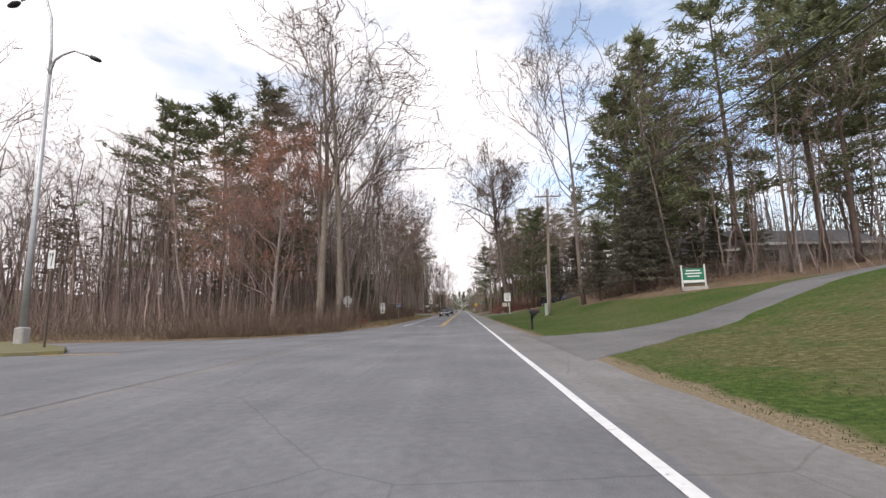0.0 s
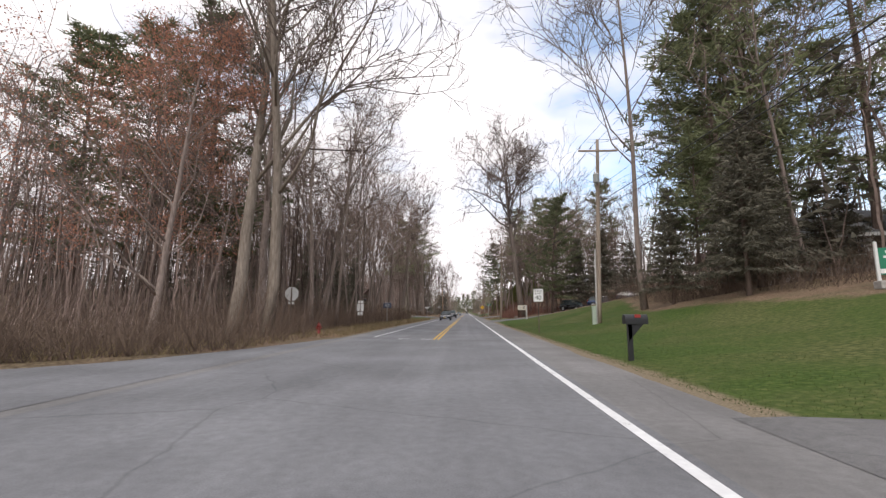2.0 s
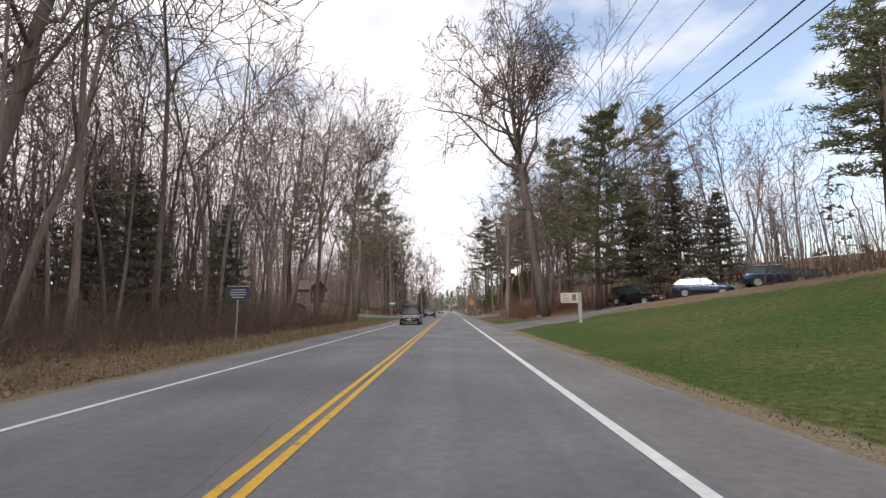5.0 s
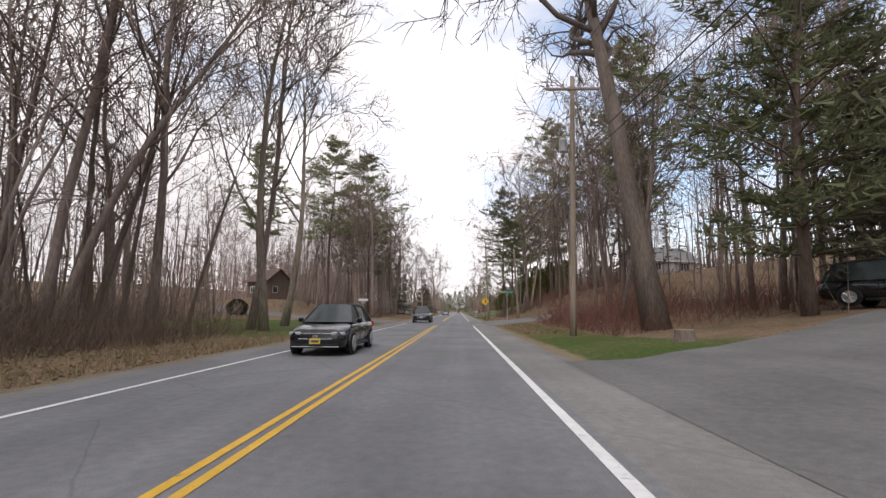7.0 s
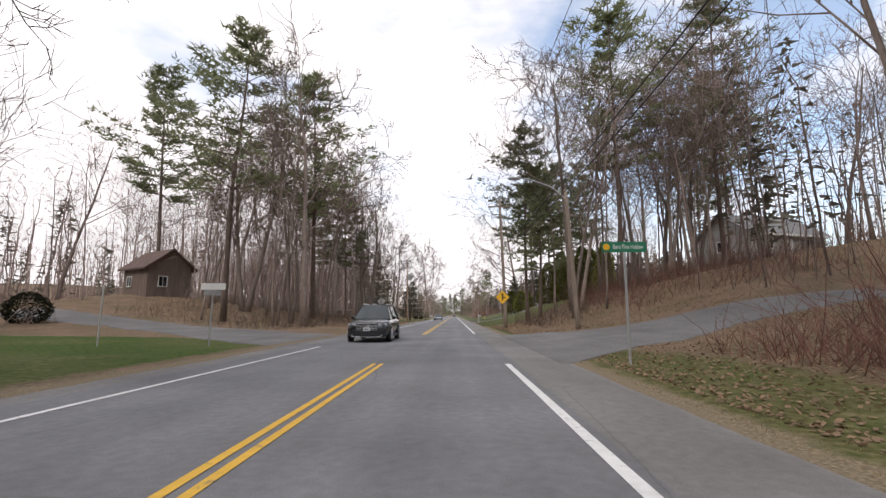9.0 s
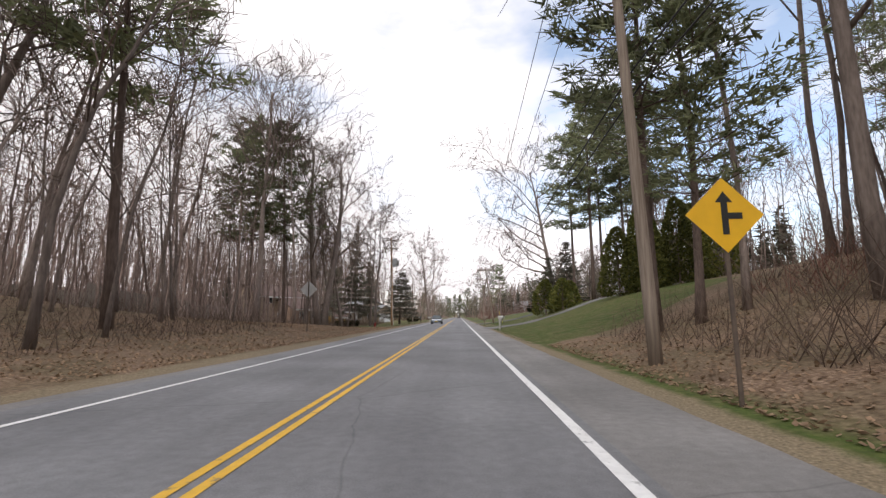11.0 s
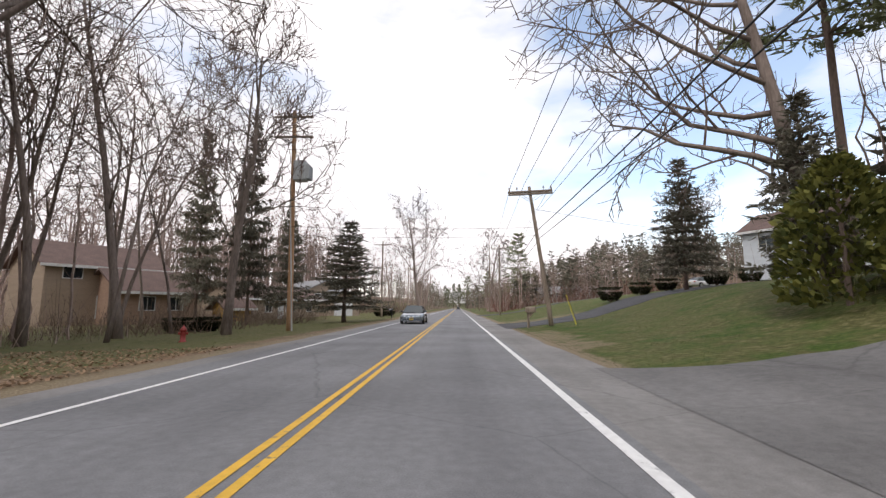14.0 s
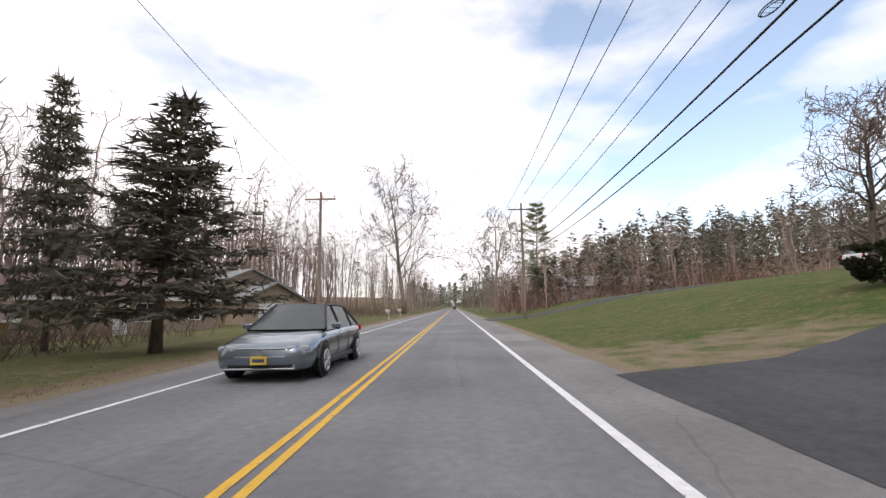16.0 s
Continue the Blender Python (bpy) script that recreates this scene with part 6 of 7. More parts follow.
for s, up in ((-1, 4.4), (1, 1.25)):
    zt = 12.8 + up
    a = part("arm", Mesh().tube([(0, 0, 12.7), (s * 0.05, 0, 12.8 + up * 0.35), (s * 0.2, 0, 12.8 + up * 0.7), (s * 0.6, 0, zt - 0.12), (s * 1.15, 0, zt + 0.05), (s * 1.9, 0, zt - 0.25)], [0.07, 0.062, 0.058, 0.052, 0.048, 0.045], 8), M_GALV, t, smooth=True)
    part("lamp_head", Mesh().turn([(0.04, 0.1), (0.13, 0.07), (0.17, 0), (0.12, -0.09), (0.04, -0.11)], 12).moved(Matrix.Translation((s * 2.25, 0, zt - 0.42)) @ Matrix.Rotation(s * 0.4, 4, "Y") @ Matrix.Diagonal((2.1, 1, 1, 1))), M_BLACKPLASTIC, a, smooth=True)


# ---- roadside things ----
def hydrant(at, label):
    t = thing("fire_hydrant", label, "fire hydrant", (*at, ground_z(*at)), 30, "", 0.85)
    part("body", Mesh().turn([(0.17, -0.1), (0.17, 0.03), (0.12, 0.05), (0.12, 0.5), (0.15, 0.52), (0.15, 0.56), (0.11, 0.62), (0.06, 0.7), (0.03, 0.71), (0.03, 0.78)], 14), M_HYDRANT, t, smooth=True)
    for d in ((1, 0), (-1, 0), (0, -1)):
        part("outlet", Mesh().tube([(d[0] * 0.1, d[1] * 0.1, 0.4), (d[0] * 0.2, d[1] * 0.2, 0.4)], 0.06, 10), M_HYDRANT, t)


hydrant((-7.3, 40.5), "small red fire hydrant at the wood's edge")
hydrant((-9.2, 189.4), "red fire hydrant on the lawn")


def mailbox(at, label, box, post, rz, post_h=1.0, wide=False):
    t = thing("mailbox", label, "mailbox", (*at, ground_z(*at)), rz)
    part("post", Mesh().box(-0.06, -0.06, -0.3, 0.06, 0.06, post_h, 0, 0.01), post, t)
    part("bracket", Mesh().add([(-0.06, 0.05, post_h - 0.45), (-0.06, -0.35, post_h), (-0.06, 0.05, post_h), (0.06, 0.05, post_h - 0.45), (0.06, -0.35, post_h), (0.06, 0.05, post_h)], [(0, 2, 1), (3, 4, 5), (0, 1, 4, 3), (1, 2, 5, 4), (2, 0, 3, 5)]), post, t)
    w, h, n = (0.16, 0.18, 8) if wide else (0.12, 0.13, 8)
    sec = [(-w, 0), (w, 0)] + [(w * math.cos(math.pi * i / n), h + w * math.sin(math.pi * i / n)) for i in range(n + 1)]
    b = part("box", Mesh().loft([[(x, -0.42, post_h + z) for x, z in sec], [(x, 0.14, post_h + z) for x, z in sec]]), box, t)
    sec2 = [(x * 1.06, z * 1.03) for x, z in sec]
    part("door", Mesh().loft([[(x, -0.445, post_h + z) for x, z in sec2], [(x, -0.42, post_h + z) for x, z in sec2]]), box, b)
    part("number_bar", Mesh().box(w + 0.001, -0.3, post_h + 0.08, w + 0.004, -0.05, post_h + 0.16), M_SIGNWHITE, b)
    return t, b


t, b = mailbox((5.75, 26.4), "black plastic mailbox with a red flag on a black post", M_BLACKPLASTIC, M_BLACKPLASTIC, 90, 0.95)
part("flag", Mesh().box(-0.145, -0.25, 1.12, -0.135, -0.1, 1.2), M_HYDRANT, b, "red signal flag")
mailbox((5.8, 171.7), "weathered grey mailbox on a grey wooden post", M_GREYPAINT, M_GREYPAINT, 50, 1.0)
t, b = mailbox((6.0, 199.3), "weathered brown-grey mailbox with a red flag on a thin post", M_POLEWOOD, M_POLEWOOD, 72, 0.95, wide=True)
part("flag", Mesh().box(0.166, -0.28, 1.12, 0.178, -0.02, 1.18, 0, 0.004), M_HYDRANT, b, "red metal flag")
mailbox((-6.1, 224.5), "black mailbox with a blue lid beside the road", M_BLACKPLASTIC, M_BLACKPLASTIC, -90, 0.9)
for at in ((-5.9, 250), (-6.0, 262)):
    mailbox(at, "small pale mailbox beside the road", M_GREYPAINT, M_GREYPAINT, -90, 0.9)
t = thing("utility_cabinet", "pale green metal utility pedestal beside the pole", "utility cabinet", (9.95, 44.6, ground_z(9.95, 44.6)))
part("body", Mesh().box(-0.12, -0.12, -0.1, 0.12, 0.12, 1.15, 0, 0.02), M_CABINET, t)
part("cap", Mesh().box(-0.14, -0.14, 1.15, 0.14, 0.14, 1.22, 0, 0.02), M_CABINET, t)
t = thing("tree_stump", "cut grey tree stump on the lawn", "tree stump", (9.6, 88.4, ground_z(9.6, 88.4)))
part("bark", Mesh().turn([(0.42, -0.1), (0.34, 0.12), (0.3, 0.36), (0.29, 0.38)], 12), M_BARK, t)
part("cut_face", Mesh().turn([(0.28, 0.381), (0.27, 0.4)], 12), M_POLEWOOD, t)


# ---- cars ----
def car(label, paint, at, rz, length=4.6, width=1.8, height=1.46, style="sedan", plate=None, z=None):
    """Built with its nose towards -y."""
    x, y = at
    t = thing("car", label, "car", (x, y, (0.0 if abs(x) < 5 else ground_z(x, y) + 0.03) if z is None else z), rz)
    w, L = width / 2, length
    if style == "sedan":
        body = [(-.5, .36, .58, .72), (-.485, .24, .68, .86), (-.44, .2, .74, .95), (-.36, .19, .82, .99), (-.24, .19, .9, 1), (0, .19, .93, 1), (.24, .19, .95, 1), (.38, .2, .97, .99), (.46, .24, .97, .93), (.49, .3, .93, .86), (.5, .42, .78, .76)]
        cab = [(-.23, .0), (-.06, 1.0), (.02, 1.0), (.19, .98), (.26, .9), (.4, .0)]
    else:
        body = [(-.5, .42, .74, .76), (-.485, .3, .86, .9), (-.44, .24, .95, .97), (-.34, .22, 1.02, 1), (-.22, .22, 1.06, 1), (0, .22, 1.08, 1), (.26, .22, 1.1, 1), (.42, .24, 1.1, .99), (.48, .28, 1.08, .95), (.495, .34, 1.0, .9), (.5, .5, .9, .82)]
        cab = [(-.24, .0), (-.08, .98), (.02, 1.0), (.24, .98), (.38, .93), (.475, .0)]

    def ring(s, lo, hi, k):
        a = w * k
        h = hi - lo
        return [(-a * .8, s * L, lo), (a * .8, s * L, lo), (a * .96, s * L, lo + h * .12), (a, s * L, lo + h * .45), (a * .97, s * L, lo + h * .78), (a * .88, s * L, lo + h * .95), (a * .7, s * L, hi),
                (-a * .7, s * L, hi), (-a * .88, s * L, lo + h * .95), (-a * .97, s * L, lo + h * .78), (-a, s * L, lo + h * .45), (-a * .96, s * L, lo + h * .12)]
    part("body", Mesh().loft([ring(*b) for b in body]), paint, t, smooth=True)
    belt = .92 if style == "sedan" else 1.06
    roof, rings = Mesh(), []
    for s, k in cab:
        zt = belt + (height - belt) * k
        aw, rw = w * .9, w * (.9 - .27 * k)
        rings.append([(-aw, s * L, belt - .04), (-rw, s * L, zt - .02 * k), (rw, s * L, zt - .02 * k), (aw, s * L, belt - .04)])
    for i in range(len(rings) - 1):
        a, b = rings[i], rings[i + 1]
        part("side_window", Mesh().add([a[0], a[1], b[1], b[0]], [(0, 1, 2, 3)]), M_GLASS, t)
        part("side_window", Mesh().add([a[3], a[2], b[2], b[3]], [(0, 3, 2, 1)]), M_GLASS, t)
        if i in (0, len(rings) - 2):
            # a bowed pane
            sgn, pane_ = (-1 if i == 0 else 1), Mesh()
            v = []
            for p, q, bow in ((a[1], a[2], .05 + .11 * (i == 0)), (b[1], b[2], .05 + .11 * (i > 0))):
                for c in range(7):
                    u = c / 6
                    v.append((p[0] + (q[0] - p[0]) * u, p[1] + sgn * bow * 4 * u * (1 - u), p[2] + .035 * 4 * u * (1 - u) * (p[2] > belt + .1)))
            pane_.add(v, [(c, c + 1, c + 8, c + 7) for c in range(6)])
            part("windshield" if i == 0 else "rear_window", pane_, M_GLASS, t, smooth=True)
        else:
            up = [[(-r[1][0] * -1, r[1][1], r[1][2]), (r[1][0] * .6, r[1][1], r[1][2] + .035), (r[2][0] * .6, r[2][1], r[2][2] + .035), r[2]] for r in (a, b)]
            for j in range(3):
                roof.add([up[0][j], up[0][j + 1], up[1][j + 1], up[1][j]], [(0, 1, 2, 3)])
    part("roof", roof, paint, t)
    for sd in (0, 3):
        pil = Mesh()
        tp = 1 if sd == 0 else 2
        for i in range(len(rings) - 1):
            pil.tube([rings[i][tp], rings[i + 1][tp]], .032, 5)
        for i in range(1, len(rings) - 1):
            if i in (2, len(rings) - 2):
                pil.tube([rings[i][sd], rings[i][tp]], .035, 5)
        pil.tube([rings[0][sd], rings[0][tp]], .03, 5)
        pil.tube([rings[-1][sd], rings[-1][tp]], .03, 5)
        part("window_frame", pil, M_BLACKPLASTIC, t)
    wr = .32 if style == "sedan" else .36
    for sy in (-.31, .29):
        for sx in (-1, 1):
            cx = sx * (w - .1)
            c = Matrix.Translation((cx, sy * L, wr)) @ Matrix.Rotation(radians(90), 4, "Y")
            arch = part("wheel_arch", Mesh().turn([(wr * 1.18, -.02), (wr * 1.18, .02)], 18).moved(Matrix.Translation((sx * (w * 1.0 - .005), sy * L, wr + .02)) @ Matrix.Rotation(radians(90), 4, "Y")), M_BLACKPLASTIC, t)
            wh = part("wheel", Mesh().turn([(wr * .7, -.1), (wr * .95, -.1), (wr, -.07), (wr, .07), (wr * .95, .1), (wr * .7, .1)], 22).moved(Matrix.Translation((sx * .035, 0, 0)) @ c), M_TYRE, t, "black rubber tyre", True)
            rim = Mesh().turn([(wr * .12, .0), (wr * .12, .03)], 10)
            rim.turn([(wr * .62, -.01), (wr * .7, .02), (wr * .68, .035), (wr * .6, .01)], 20)
            for k in range(7):
                a = k * 2 * math.pi / 7
                rim.tube([(0, 0, .015), (wr * .66 * math.cos(a), wr * .66 * math.sin(a), .012)], .026, 4)
            part("rim", rim.moved(Matrix.Translation((sx * (w + .032), sy * L, wr)) @ Matrix.Rotation(radians(90) * sx, 4, "Y")), M_RIM, wh, "silver alloy rim")
    hz = .62 if style == "sedan" else .8
    for sx in (-1, 1):
        part("headlight", Mesh().box(-.2, -.05, -.05, .2, .11, .05, 0, .025).moved(Matrix.Translation((sx * w * .72, -.475 * L, hz)) @ Matrix.Rotation(sx * .4, 4, "Z")), M_LAMPGLASS, t)
        part("tail_light", Mesh().box(-.16, -.1, -.09, .16, .04, .09, 0, .03).moved(Matrix.Translation((sx * w * .74, .488 * L, hz + .18)) @ Matrix.Rotation(sx * .35, 4, "Z")), M_TAIL, t)
        part("mirror", Mesh().box(-.09, -.06, -.06, .09, .06, .07, 0, .03).moved(Matrix.Translation((sx * (w + .06), -.17 * L, belt + .05))), paint, t)
        part("fog_light", Mesh().turn([(.05, -.02), (.05, .02)], 10).moved(Matrix.Translation((sx * w * .68, -.487 * L, .36)) @ Matrix.Rotation(radians(90), 4, "X")), M_LAMPGLASS, t)
        for k in (-.02, .2):
            part("door_handle", Mesh().box(-.012, -.09, -.015, .02, .09, .015, 0, .006).moved(Matrix.Translation((sx * (w + .002), k * L, belt - .14))), M_CHROME, t)
    gh = .17 if style == "suv" else .12
    gr = part("grille", Mesh().box(-.5, -.05, -gh, .5, .05, gh, 0, .05).moved(Matrix.Translation((0, -.487 * L, hz - .1))), M_BLACKPLASTIC, t)
    for k in range(5 if style == "suv" else 2):
        zb = hz - .1 + gh * (.8 - .4 * k if style == "suv" else .85 - 1.2 * k)
        part("grille_bar", Mesh().box(-.47, -.066, -.012, .47, -.048, .012, 0, .004).moved(Matrix.Translation((0, -.487 * L, zb))), M_CHROME, gr)
    part("emblem", Mesh().turn([(.06, -.01), (.06, .01)], 14).moved(Matrix.Translation((0, -.487 * L - .07, hz - .08)) @ Matrix.Rotation(radians(90), 4, "X") @ Matrix.Diagonal((1.5, 1, 1, 1))), M_CHROME, gr)
    part("bumper_intake", Mesh().box(-.62, -.05, -.075, .62, .06, .075, 0, .03).moved(Matrix.Translation((0, -.487 * L, .36))), M_BLACKPLASTIC, t)
    part("bumper_trim", Mesh().box(-.66, -.06, -.014, .66, .04, .014, 0, .006).moved(Matrix.Translation((0, -.49 * L, .265))), M_CHROME, t)
    for sx in (-1, 1):
        part("sill", Mesh().box(-.03, -.22 * L, -.05, .03, .2 * L, .05, 0, .015).moved(Matrix.Translation((sx * (w - .02), 0, .26))), M_BLACKPLASTIC, t)
        for k in (-.075, .115):
            part("door_gap", Mesh().box(-.004, -.006, -.28, .006, .006, .28).moved(Matrix.Translation((sx * (w - .002), k * L, belt - .36))), M_BLACKPLASTIC, t)
        if style == "suv":
            part("roof_rail", Mesh().tube([(sx * w * .6, -.1 * L, height - .03), (sx * w * .6, -.06 * L, height + .04), (sx * w * .6, .28 * L, height + .02), (sx * w * .6, .32 * L, height - .06)], .018, 6), M_CHROME, t)
    for s, ang in ((-.503, 0), (.5, 0)):
        pl = part("plate", Mesh().box(-.15, -.012, -.075, .15, .012, .075).moved(Matrix.Translation((0, s * L - .012 * (1 if s < 0 else -1), hz - .2 if s < 0 else hz + .05))), plate or M_PLATE, t)
        part("plate_bar", Mesh().box(-.11, -.016, -.03, .11, .016, .03).moved(Matrix.Translation((0, s * L - .012 * (1 if s < 0 else -1), hz - .2 if s < 0 else hz + .05))), M_SIGNBLUE, pl)
    return t


def car_paint(name, c, metal=0.5):
    m = plain(name, c, rough=0.25, metal=metal, spec=0.7)
    b = m.node_tree.nodes["Principled BSDF"]
    b.inputs["Coat Weight"].default_value, b.inputs["Coat Roughness"].default_value = 0.8, 0.05
    return m


P_BLACK, P_SILVER = car_paint("black_car_paint", (0.012, 0.013, 0.016)), car_paint("silver_blue_car_paint", (0.22, 0.26, 0.3), 0.7)
P_NAVY, P_WHITE, P_GREY, P_DARK = car_paint("navy_car_paint", (0.02, 0.04, 0.1)), car_paint("white_car_paint", (0.7, 0.7, 0.7), 0), car_paint("grey_green_car_paint", (0.3, 0.33, 0.34), 0.6), car_paint("charcoal_car_paint", (0.035, 0.037, 0.04))
car("small black sedan in the oncoming lane", P_BLACK, (-1.95, 87.5), 0, 4.3, 1.7, 1.46)
car("black crossover in the oncoming lane", P_DARK, (-2.0, 123.2), 0, 4.75, 1.92, 1.74, "suv", M_PLATEWHITE)
car("silver blue sedan in the oncoming lane", P_SILVER, (-1.9, 209), 0, 4.85, 1.85, 1.45)
car("dark crossover parked beyond the lawn", P_NAVY, (22.7, 85.0), 62, 4.5, 1.8, 1.62, "suv")
car("blue hatchback parked by the wood", P_NAVY, (25.5, 80.5), 70, 4.4, 1.78, 1.56, "suv")
car("dark sedan parked by the wood", P_DARK, (29.5, 83), 70, 4.5, 1.78, 1.46)
car("white crossover parked by the wood", P_WHITE, (34, 87), 70, 4.5, 1.8, 1.68, "suv")
car("black pickup-like crossover parked under the pine", P_BLACK, (19.6, 91.0), 32, 5.2, 1.95, 1.85, "suv")
car("white sedan parked on the hillside drive", P_WHITE, (36.5, 236), 110, 4.9, 1.85, 1.46)
car("dark sedan far down the road", P_DARK, (1.8, 420), 180, 4.6, 1.8, 1.5)


# ---- houses ----
def window(parent, m, w, h, panes=2):
    f = Mesh()
    for x0, x1, z0, z1 in ((-w / 2 - .07, w / 2 + .07, h / 2, h / 2 + .08), (-w / 2 - .07, w / 2 + .07, -h / 2 - .08, -h / 2), (-w / 2 - .07, -w / 2, -h / 2, h / 2), (w / 2, w / 2 + .07, -h / 2, h / 2)):
        f.box(x0, -.06, z0, x1, .02, z1)
    for i in range(1, panes):
        x = -w / 2 + w * i / panes
        f.box(x - .02, -.05, -h / 2, x + .02, .02, h / 2)
    wn_ = part("window", f.moved(m), M_TRIM, parent)
    for i in range(panes):
        x0 = -w / 2 + w * i / panes
        part("pane", Mesh().box(x0 + .02, -.025, -h / 2, x0 + w / panes - .02, -.012, h / 2).moved(m), M_WINDOW, wn_)


def house(label, at, rz, w, d, h, roof_h, walls, roofing, wins=(), doors=(), z=None, eave=0.5, chimney=None, gable_front=False):
    """w along x, d along y, ridge along x (or y if gable_front); the front faces -y."""
    t = thing("house", label, "house", (*at, ground_z(*at) - 0.3 if z is None else z), rz)
    sx, sy = w / 2, d / 2
    wm = Mesh().box(-sx, -sy, -1.0, sx, sy, h)
    r = Mesh()
    th = 0.18
    if gable_front:
        for s in (-1, 1):
            wm.add([(-sx, s * sy, h), (sx, s * sy, h), (0, s * sy, h + roof_h)], [(0, 1, 2) if s < 0 else (0, 2, 1)])
        k = roof_h / sx
        for s in (-1, 1):
            e = sx + eave
            a = [(0, -sy - eave, h + roof_h), (s * e, -sy - eave, h - eave * k), (s * e, sy + eave, h - eave * k), (0, sy + eave, h + roof_h)]
            r.add(a + [(x, y, q + th) for x, y, q in a], [(0, 1, 2, 3), (4, 7, 6, 5), (0, 4, 5, 1), (1, 5, 6, 2), (2, 6, 7, 3), (3, 7, 4, 0)])
    else:
        for s in (-1, 1):
            wm.add([(s * sx, -sy, h), (s * sx, sy, h), (s * sx, 0, h + roof_h)], [(0, 1, 2) if s > 0 else (0, 2, 1)])
        k = roof_h / sy
        for s in (-1, 1):
            e = sy + eave
            a = [(-sx - eave, 0, h + roof_h), (-sx - eave, s * e, h - eave * k), (sx + eave, s * e, h - eave * k), (sx + eave, 0, h + roof_h)]
            r.add(a + [(x, y, q + th) for x, y, q in a], [(0, 1, 2, 3), (4, 7, 6, 5), (0, 4, 5, 1), (1, 5, 6, 2), (2, 6, 7, 3), (3, 7, 4, 0)])
            part("fascia", Mesh().box(-sx - eave, s * e - .02, h - eave * k - .06, sx + eave, s * e + .02, h - eave * k + th), M_TRIM, t)
    part("wall", wm, walls, t)
    part("roof", r, roofing, t)
    sides = {"f": Matrix.Translation((0, -sy - .03, 0)), "b": Matrix.Translation((0, sy + .03, 0)) @ Matrix.Rotation(math.pi, 4, "Z"),
             "l": Matrix.Translation((-sx - .03, 0, 0)) @ Matrix.Rotation(-math.pi / 2, 4, "Z"), "r": Matrix.Translation((sx + .03, 0, 0)) @ Matrix.Rotation(math.pi / 2, 4, "Z")}
    for side, x, q, ww, hh, n in wins:
        window(t, sides[side] @ Matrix.Translation((x, 0, q)), ww, hh, n)
    for side, x, ww, hh, mt in doors:
        dm = sides[side] @ Matrix.Translation((x, 0, 0))
        dd = part("door", Mesh().box(-ww / 2, -.05, 0, ww / 2, .02, hh).moved(dm), mt, t)
        for i in range(3):
            part("door_panel", Mesh().box(-ww / 2 + .12, -.07, .15 + i * (hh - .2) / 3, ww / 2 - .12, -.052, .05 + (i + 1) * (hh - .2) / 3).moved(dm), mt, dd)
    if chimney:
        part("chimney", Mesh().box(chimney[0] - .4, chimney[1] - .3, h, chimney[0] + .4, chimney[1] + .3, h + roof_h + .9), M_BRICK, t)
    return t


house("single-storey grey house with a grey roof among pines", (36.6, 49.2), 4, 14, 8, 2.9, 1.7, M_SIDEGREY, M_SHINGLEGREY, [("f", -4.6, 1.6, 1.8, 1.2, 3), ("f", 0.5, 1.6, 1.4, 1.1, 2), ("l", 0, 1.6, 1.6, 1.1, 2)], [("f", -2.2, 1.0, 2.1, M_DOOR)], z=4.3)
house("low grey wing with a row of white windows", (27.6, 48.6), -18, 4.6, 5.4, 2.6, 1.5, M_SIDEGREY, M_SHINGLEGREY, [("f", -0.6, 1.7, 1.7, 1.2, 3), ("f", 1.4, 1.7, 0.7, 1.2, 2)], [], z=4.2)
house("low brown house with a dark roof above the lawn", (35.5, 70), -12, 9, 7, 2.7, 1.7, M_SIDETAN, M_SHINGLE, [("f", -2.4, 1.6, 1.5, 1.1, 2), ("f", 2.2, 1.6, 1.5, 1.1, 2), ("l", 0, 1.6, 1.3, 1.1, 2)], [("f", 0, 1.0, 2.1, M_DOOR)])
house("small grey house with a pale roof on the wooded hill", (37, 152), 15, 10, 7, 2.7, 2.4, M_SIDEGREY, M_SHINGLEGREY, [("f", 2.5, 1.5, 1.9, 1.2, 3), ("f", -2.8, 1.5, 1.2, 1.1, 2), ("l", 0, 1.5, 1.4, 1.1, 2)], [("f", 0, 1.0, 2.1, M_DOOR)], z=7.4)
house("brown barn-like house behind bare trees", (-31.0, 149.0), 58, 4.4, 5.6, 3.0, 1.8, M_BARN, M_SHINGLE, [("f", -0.7, 1.4, 0.8, 1.0, 2), ("l", -1.2, 1.4, 1.0, 1.0, 2)], [], z=3.3, gable_front=True)
house("long pale blue-grey ranch house with a brown roof", (43.9, 214.9), -62, 24, 8.5, 4.6, 2.3, M_SIDEWHITE, M_SHINGLE,
      [("f", -9.5, 3.2, 1.5, 1.2, 2), ("f", -5.5, 3.2, 1.0, 1.0, 2), ("f", -1.5, 3.2, 1.8, 1.3, 3), ("f", 3, 3.2, 1.0, 1.0, 2), ("l", 0, 3.2, 1.6, 1.2, 2)], [("f", 6.5, 2.6, 2.2, M_DOOR), ("f", 10, 2.6, 2.2, M_DOOR)], z=5.4)
house("two-storey tan house with a dark brown roof and porch", (-35, 215), 62, 10, 8, 4.9, 2.2, M_SIDETAN, M_SHINGLE,
      [("f", -3, 4.2, 1.4, 1.1, 2), ("f", 2.8, 4.2, 1.4, 1.1, 2), ("f", 3.4, 1.5, 1.6, 1.2, 2), ("l", 1, 1.5, 1.4, 1.2, 2), ("r", 0, 4.2, 1.2, 1.1, 2)], [("f", -0.5, 1.0, 2.1, M_DOOR)], z=0.2)
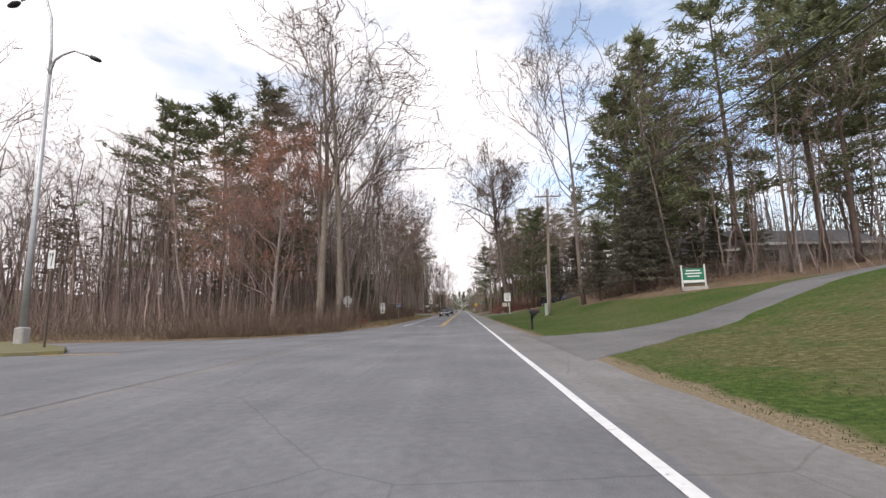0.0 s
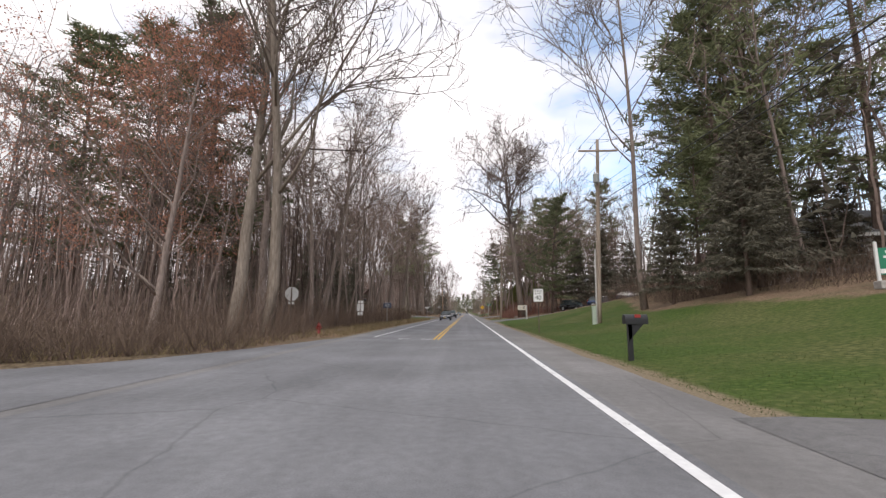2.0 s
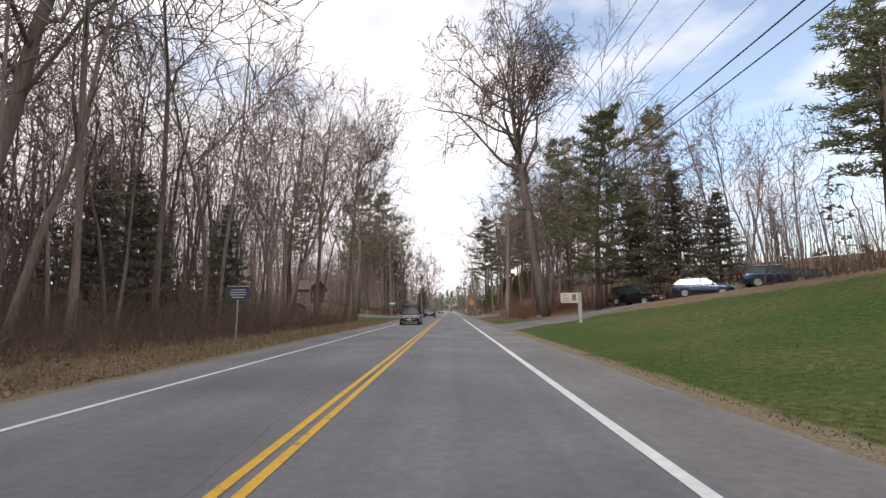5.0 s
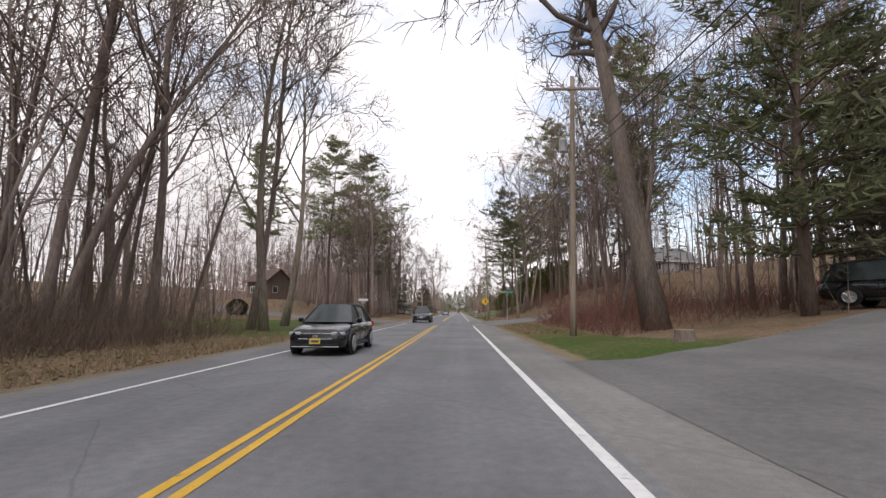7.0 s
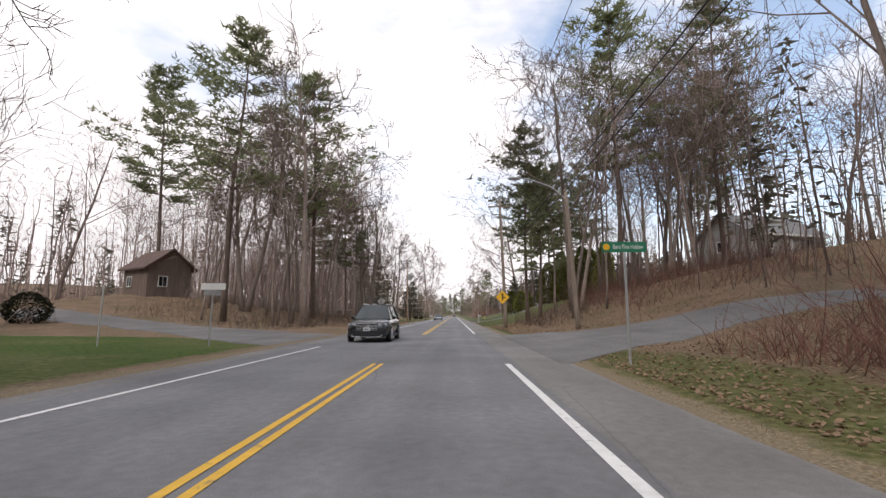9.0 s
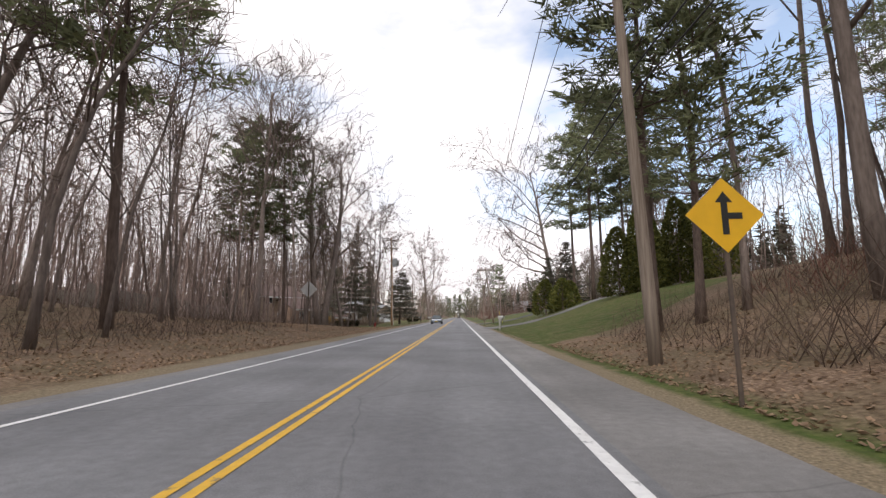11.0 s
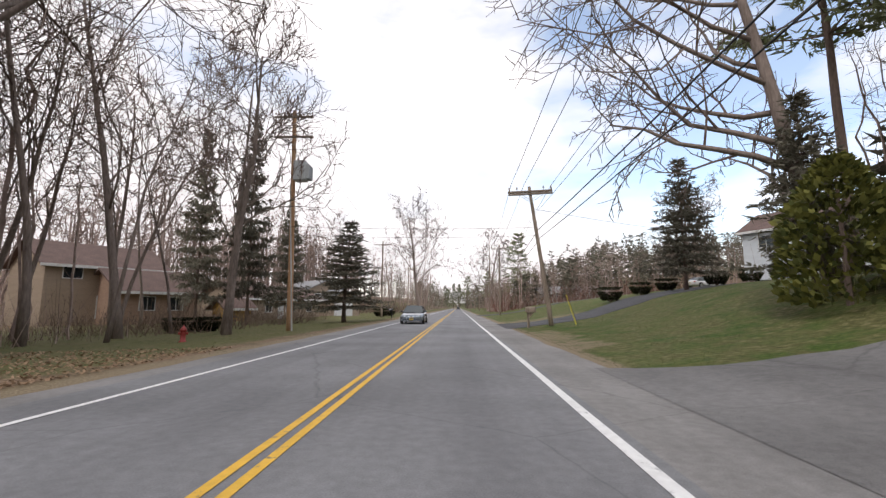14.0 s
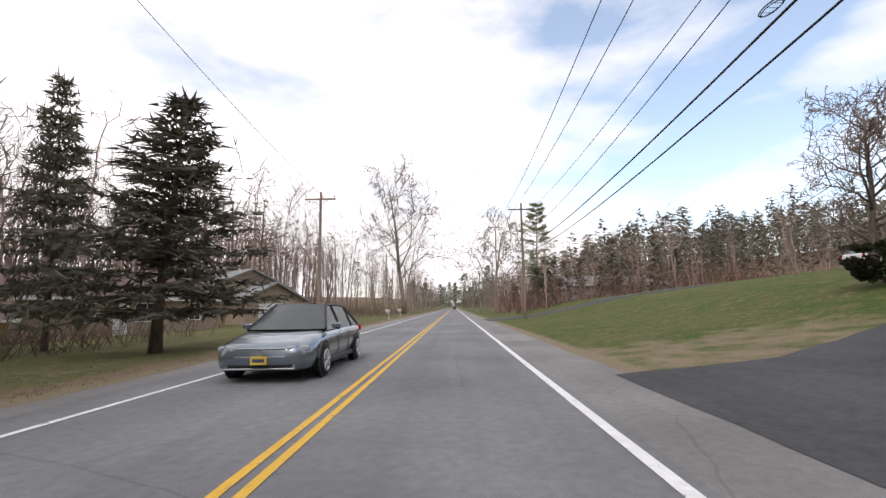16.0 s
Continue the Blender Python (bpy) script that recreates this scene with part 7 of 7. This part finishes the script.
house("low tan garage wing with a brown roof", (-29.5, 215), 62, 7, 6.5, 2.7, 1.9, M_BRICK, M_SHINGLE, [("f", -1.2, 1.5, 1.3, 1.2, 2), ("f", 1.4, 1.5, 1.3, 1.2, 2)], [], z=0.1)
house("low brown ranch house with white shutters", (-24, 230), 72, 15, 7, 2.6, 1.6, M_SIDETAN, M_SHINGLE, [("f", -3, 1.5, 1.0, 1.2, 2), ("f", 1, 1.5, 1.6, 1.2, 2), ("f", 5, 1.5, 1.0, 1.2, 2)], [("f", -0.8, 1.0, 2.1, M_DOOR)], z=-0.2)
house("tan split-level house with a white gable", (-24, 250), 50, 9, 8, 4.0, 2.0, M_SIDETAN, M_SHINGLEGREY, [("f", -1.5, 3.2, 1.4, 1.0, 2)], [("f", 1.2, 2.8, 2.2, M_DOOR)], z=-0.2, gable_front=True)
house("tan garage with a white gable front", (-19.5, 247), 50, 6.5, 6, 2.6, 1.7, M_SIDETAN, M_SHINGLEGREY, [], [("f", 0, 3.6, 2.2, M_DOOR)], z=-0.2, gable_front=True)
house("small ochre garden shed", (-23, 220), 60, 3, 2.4, 1.6, 0.8, M_SHEDYELLOW, M_SHINGLE, [], [("f", 0, 0.9, 1.5, M_SHEDYELLOW)], z=-0.3)
house("pale flat building behind the brush", (26, 268), 0, 14, 6, 3, 1.2, M_SIDEWHITE, M_SHINGLEGREY, [("f", -3, 1.6, 1.2, 1.1, 2), ("f", 3, 1.6, 1.2, 1.1, 2)], [], z=1.4)


# ---- fence of grey boards behind the leafy bank ----
def board_fence(label, pts, height):
    t = thing("board_fence", label, "fence", (0, 0, 0))
    line, i = polyline(pts, 0.24), 0
    mesh = None
    for (x, y), (x2, y2) in zip(line, line[1:]):
        a = math.atan2(y2 - y, x2 - x)
        if mesh is None:
            mesh = Mesh().box(-0.11, -0.012, -0.1, 0.11, 0.012, height, 0, 0.008).data("board", M_FENCE)
        b = new("board", mesh)
        b.parent = t
        b.matrix_basis = pose(x, y, ground_z(x, y) + 0.05 * noise.noise((x, y, 0)), 0, 0, math.degrees(a))


board_fence("weathered grey board fence behind bare trees", [(-24, 160), (-22.5, 178)], 1.8)
board_fence("low grey board fence beside the brown house", [(-36, 158), (-26, 165)], 1.6)
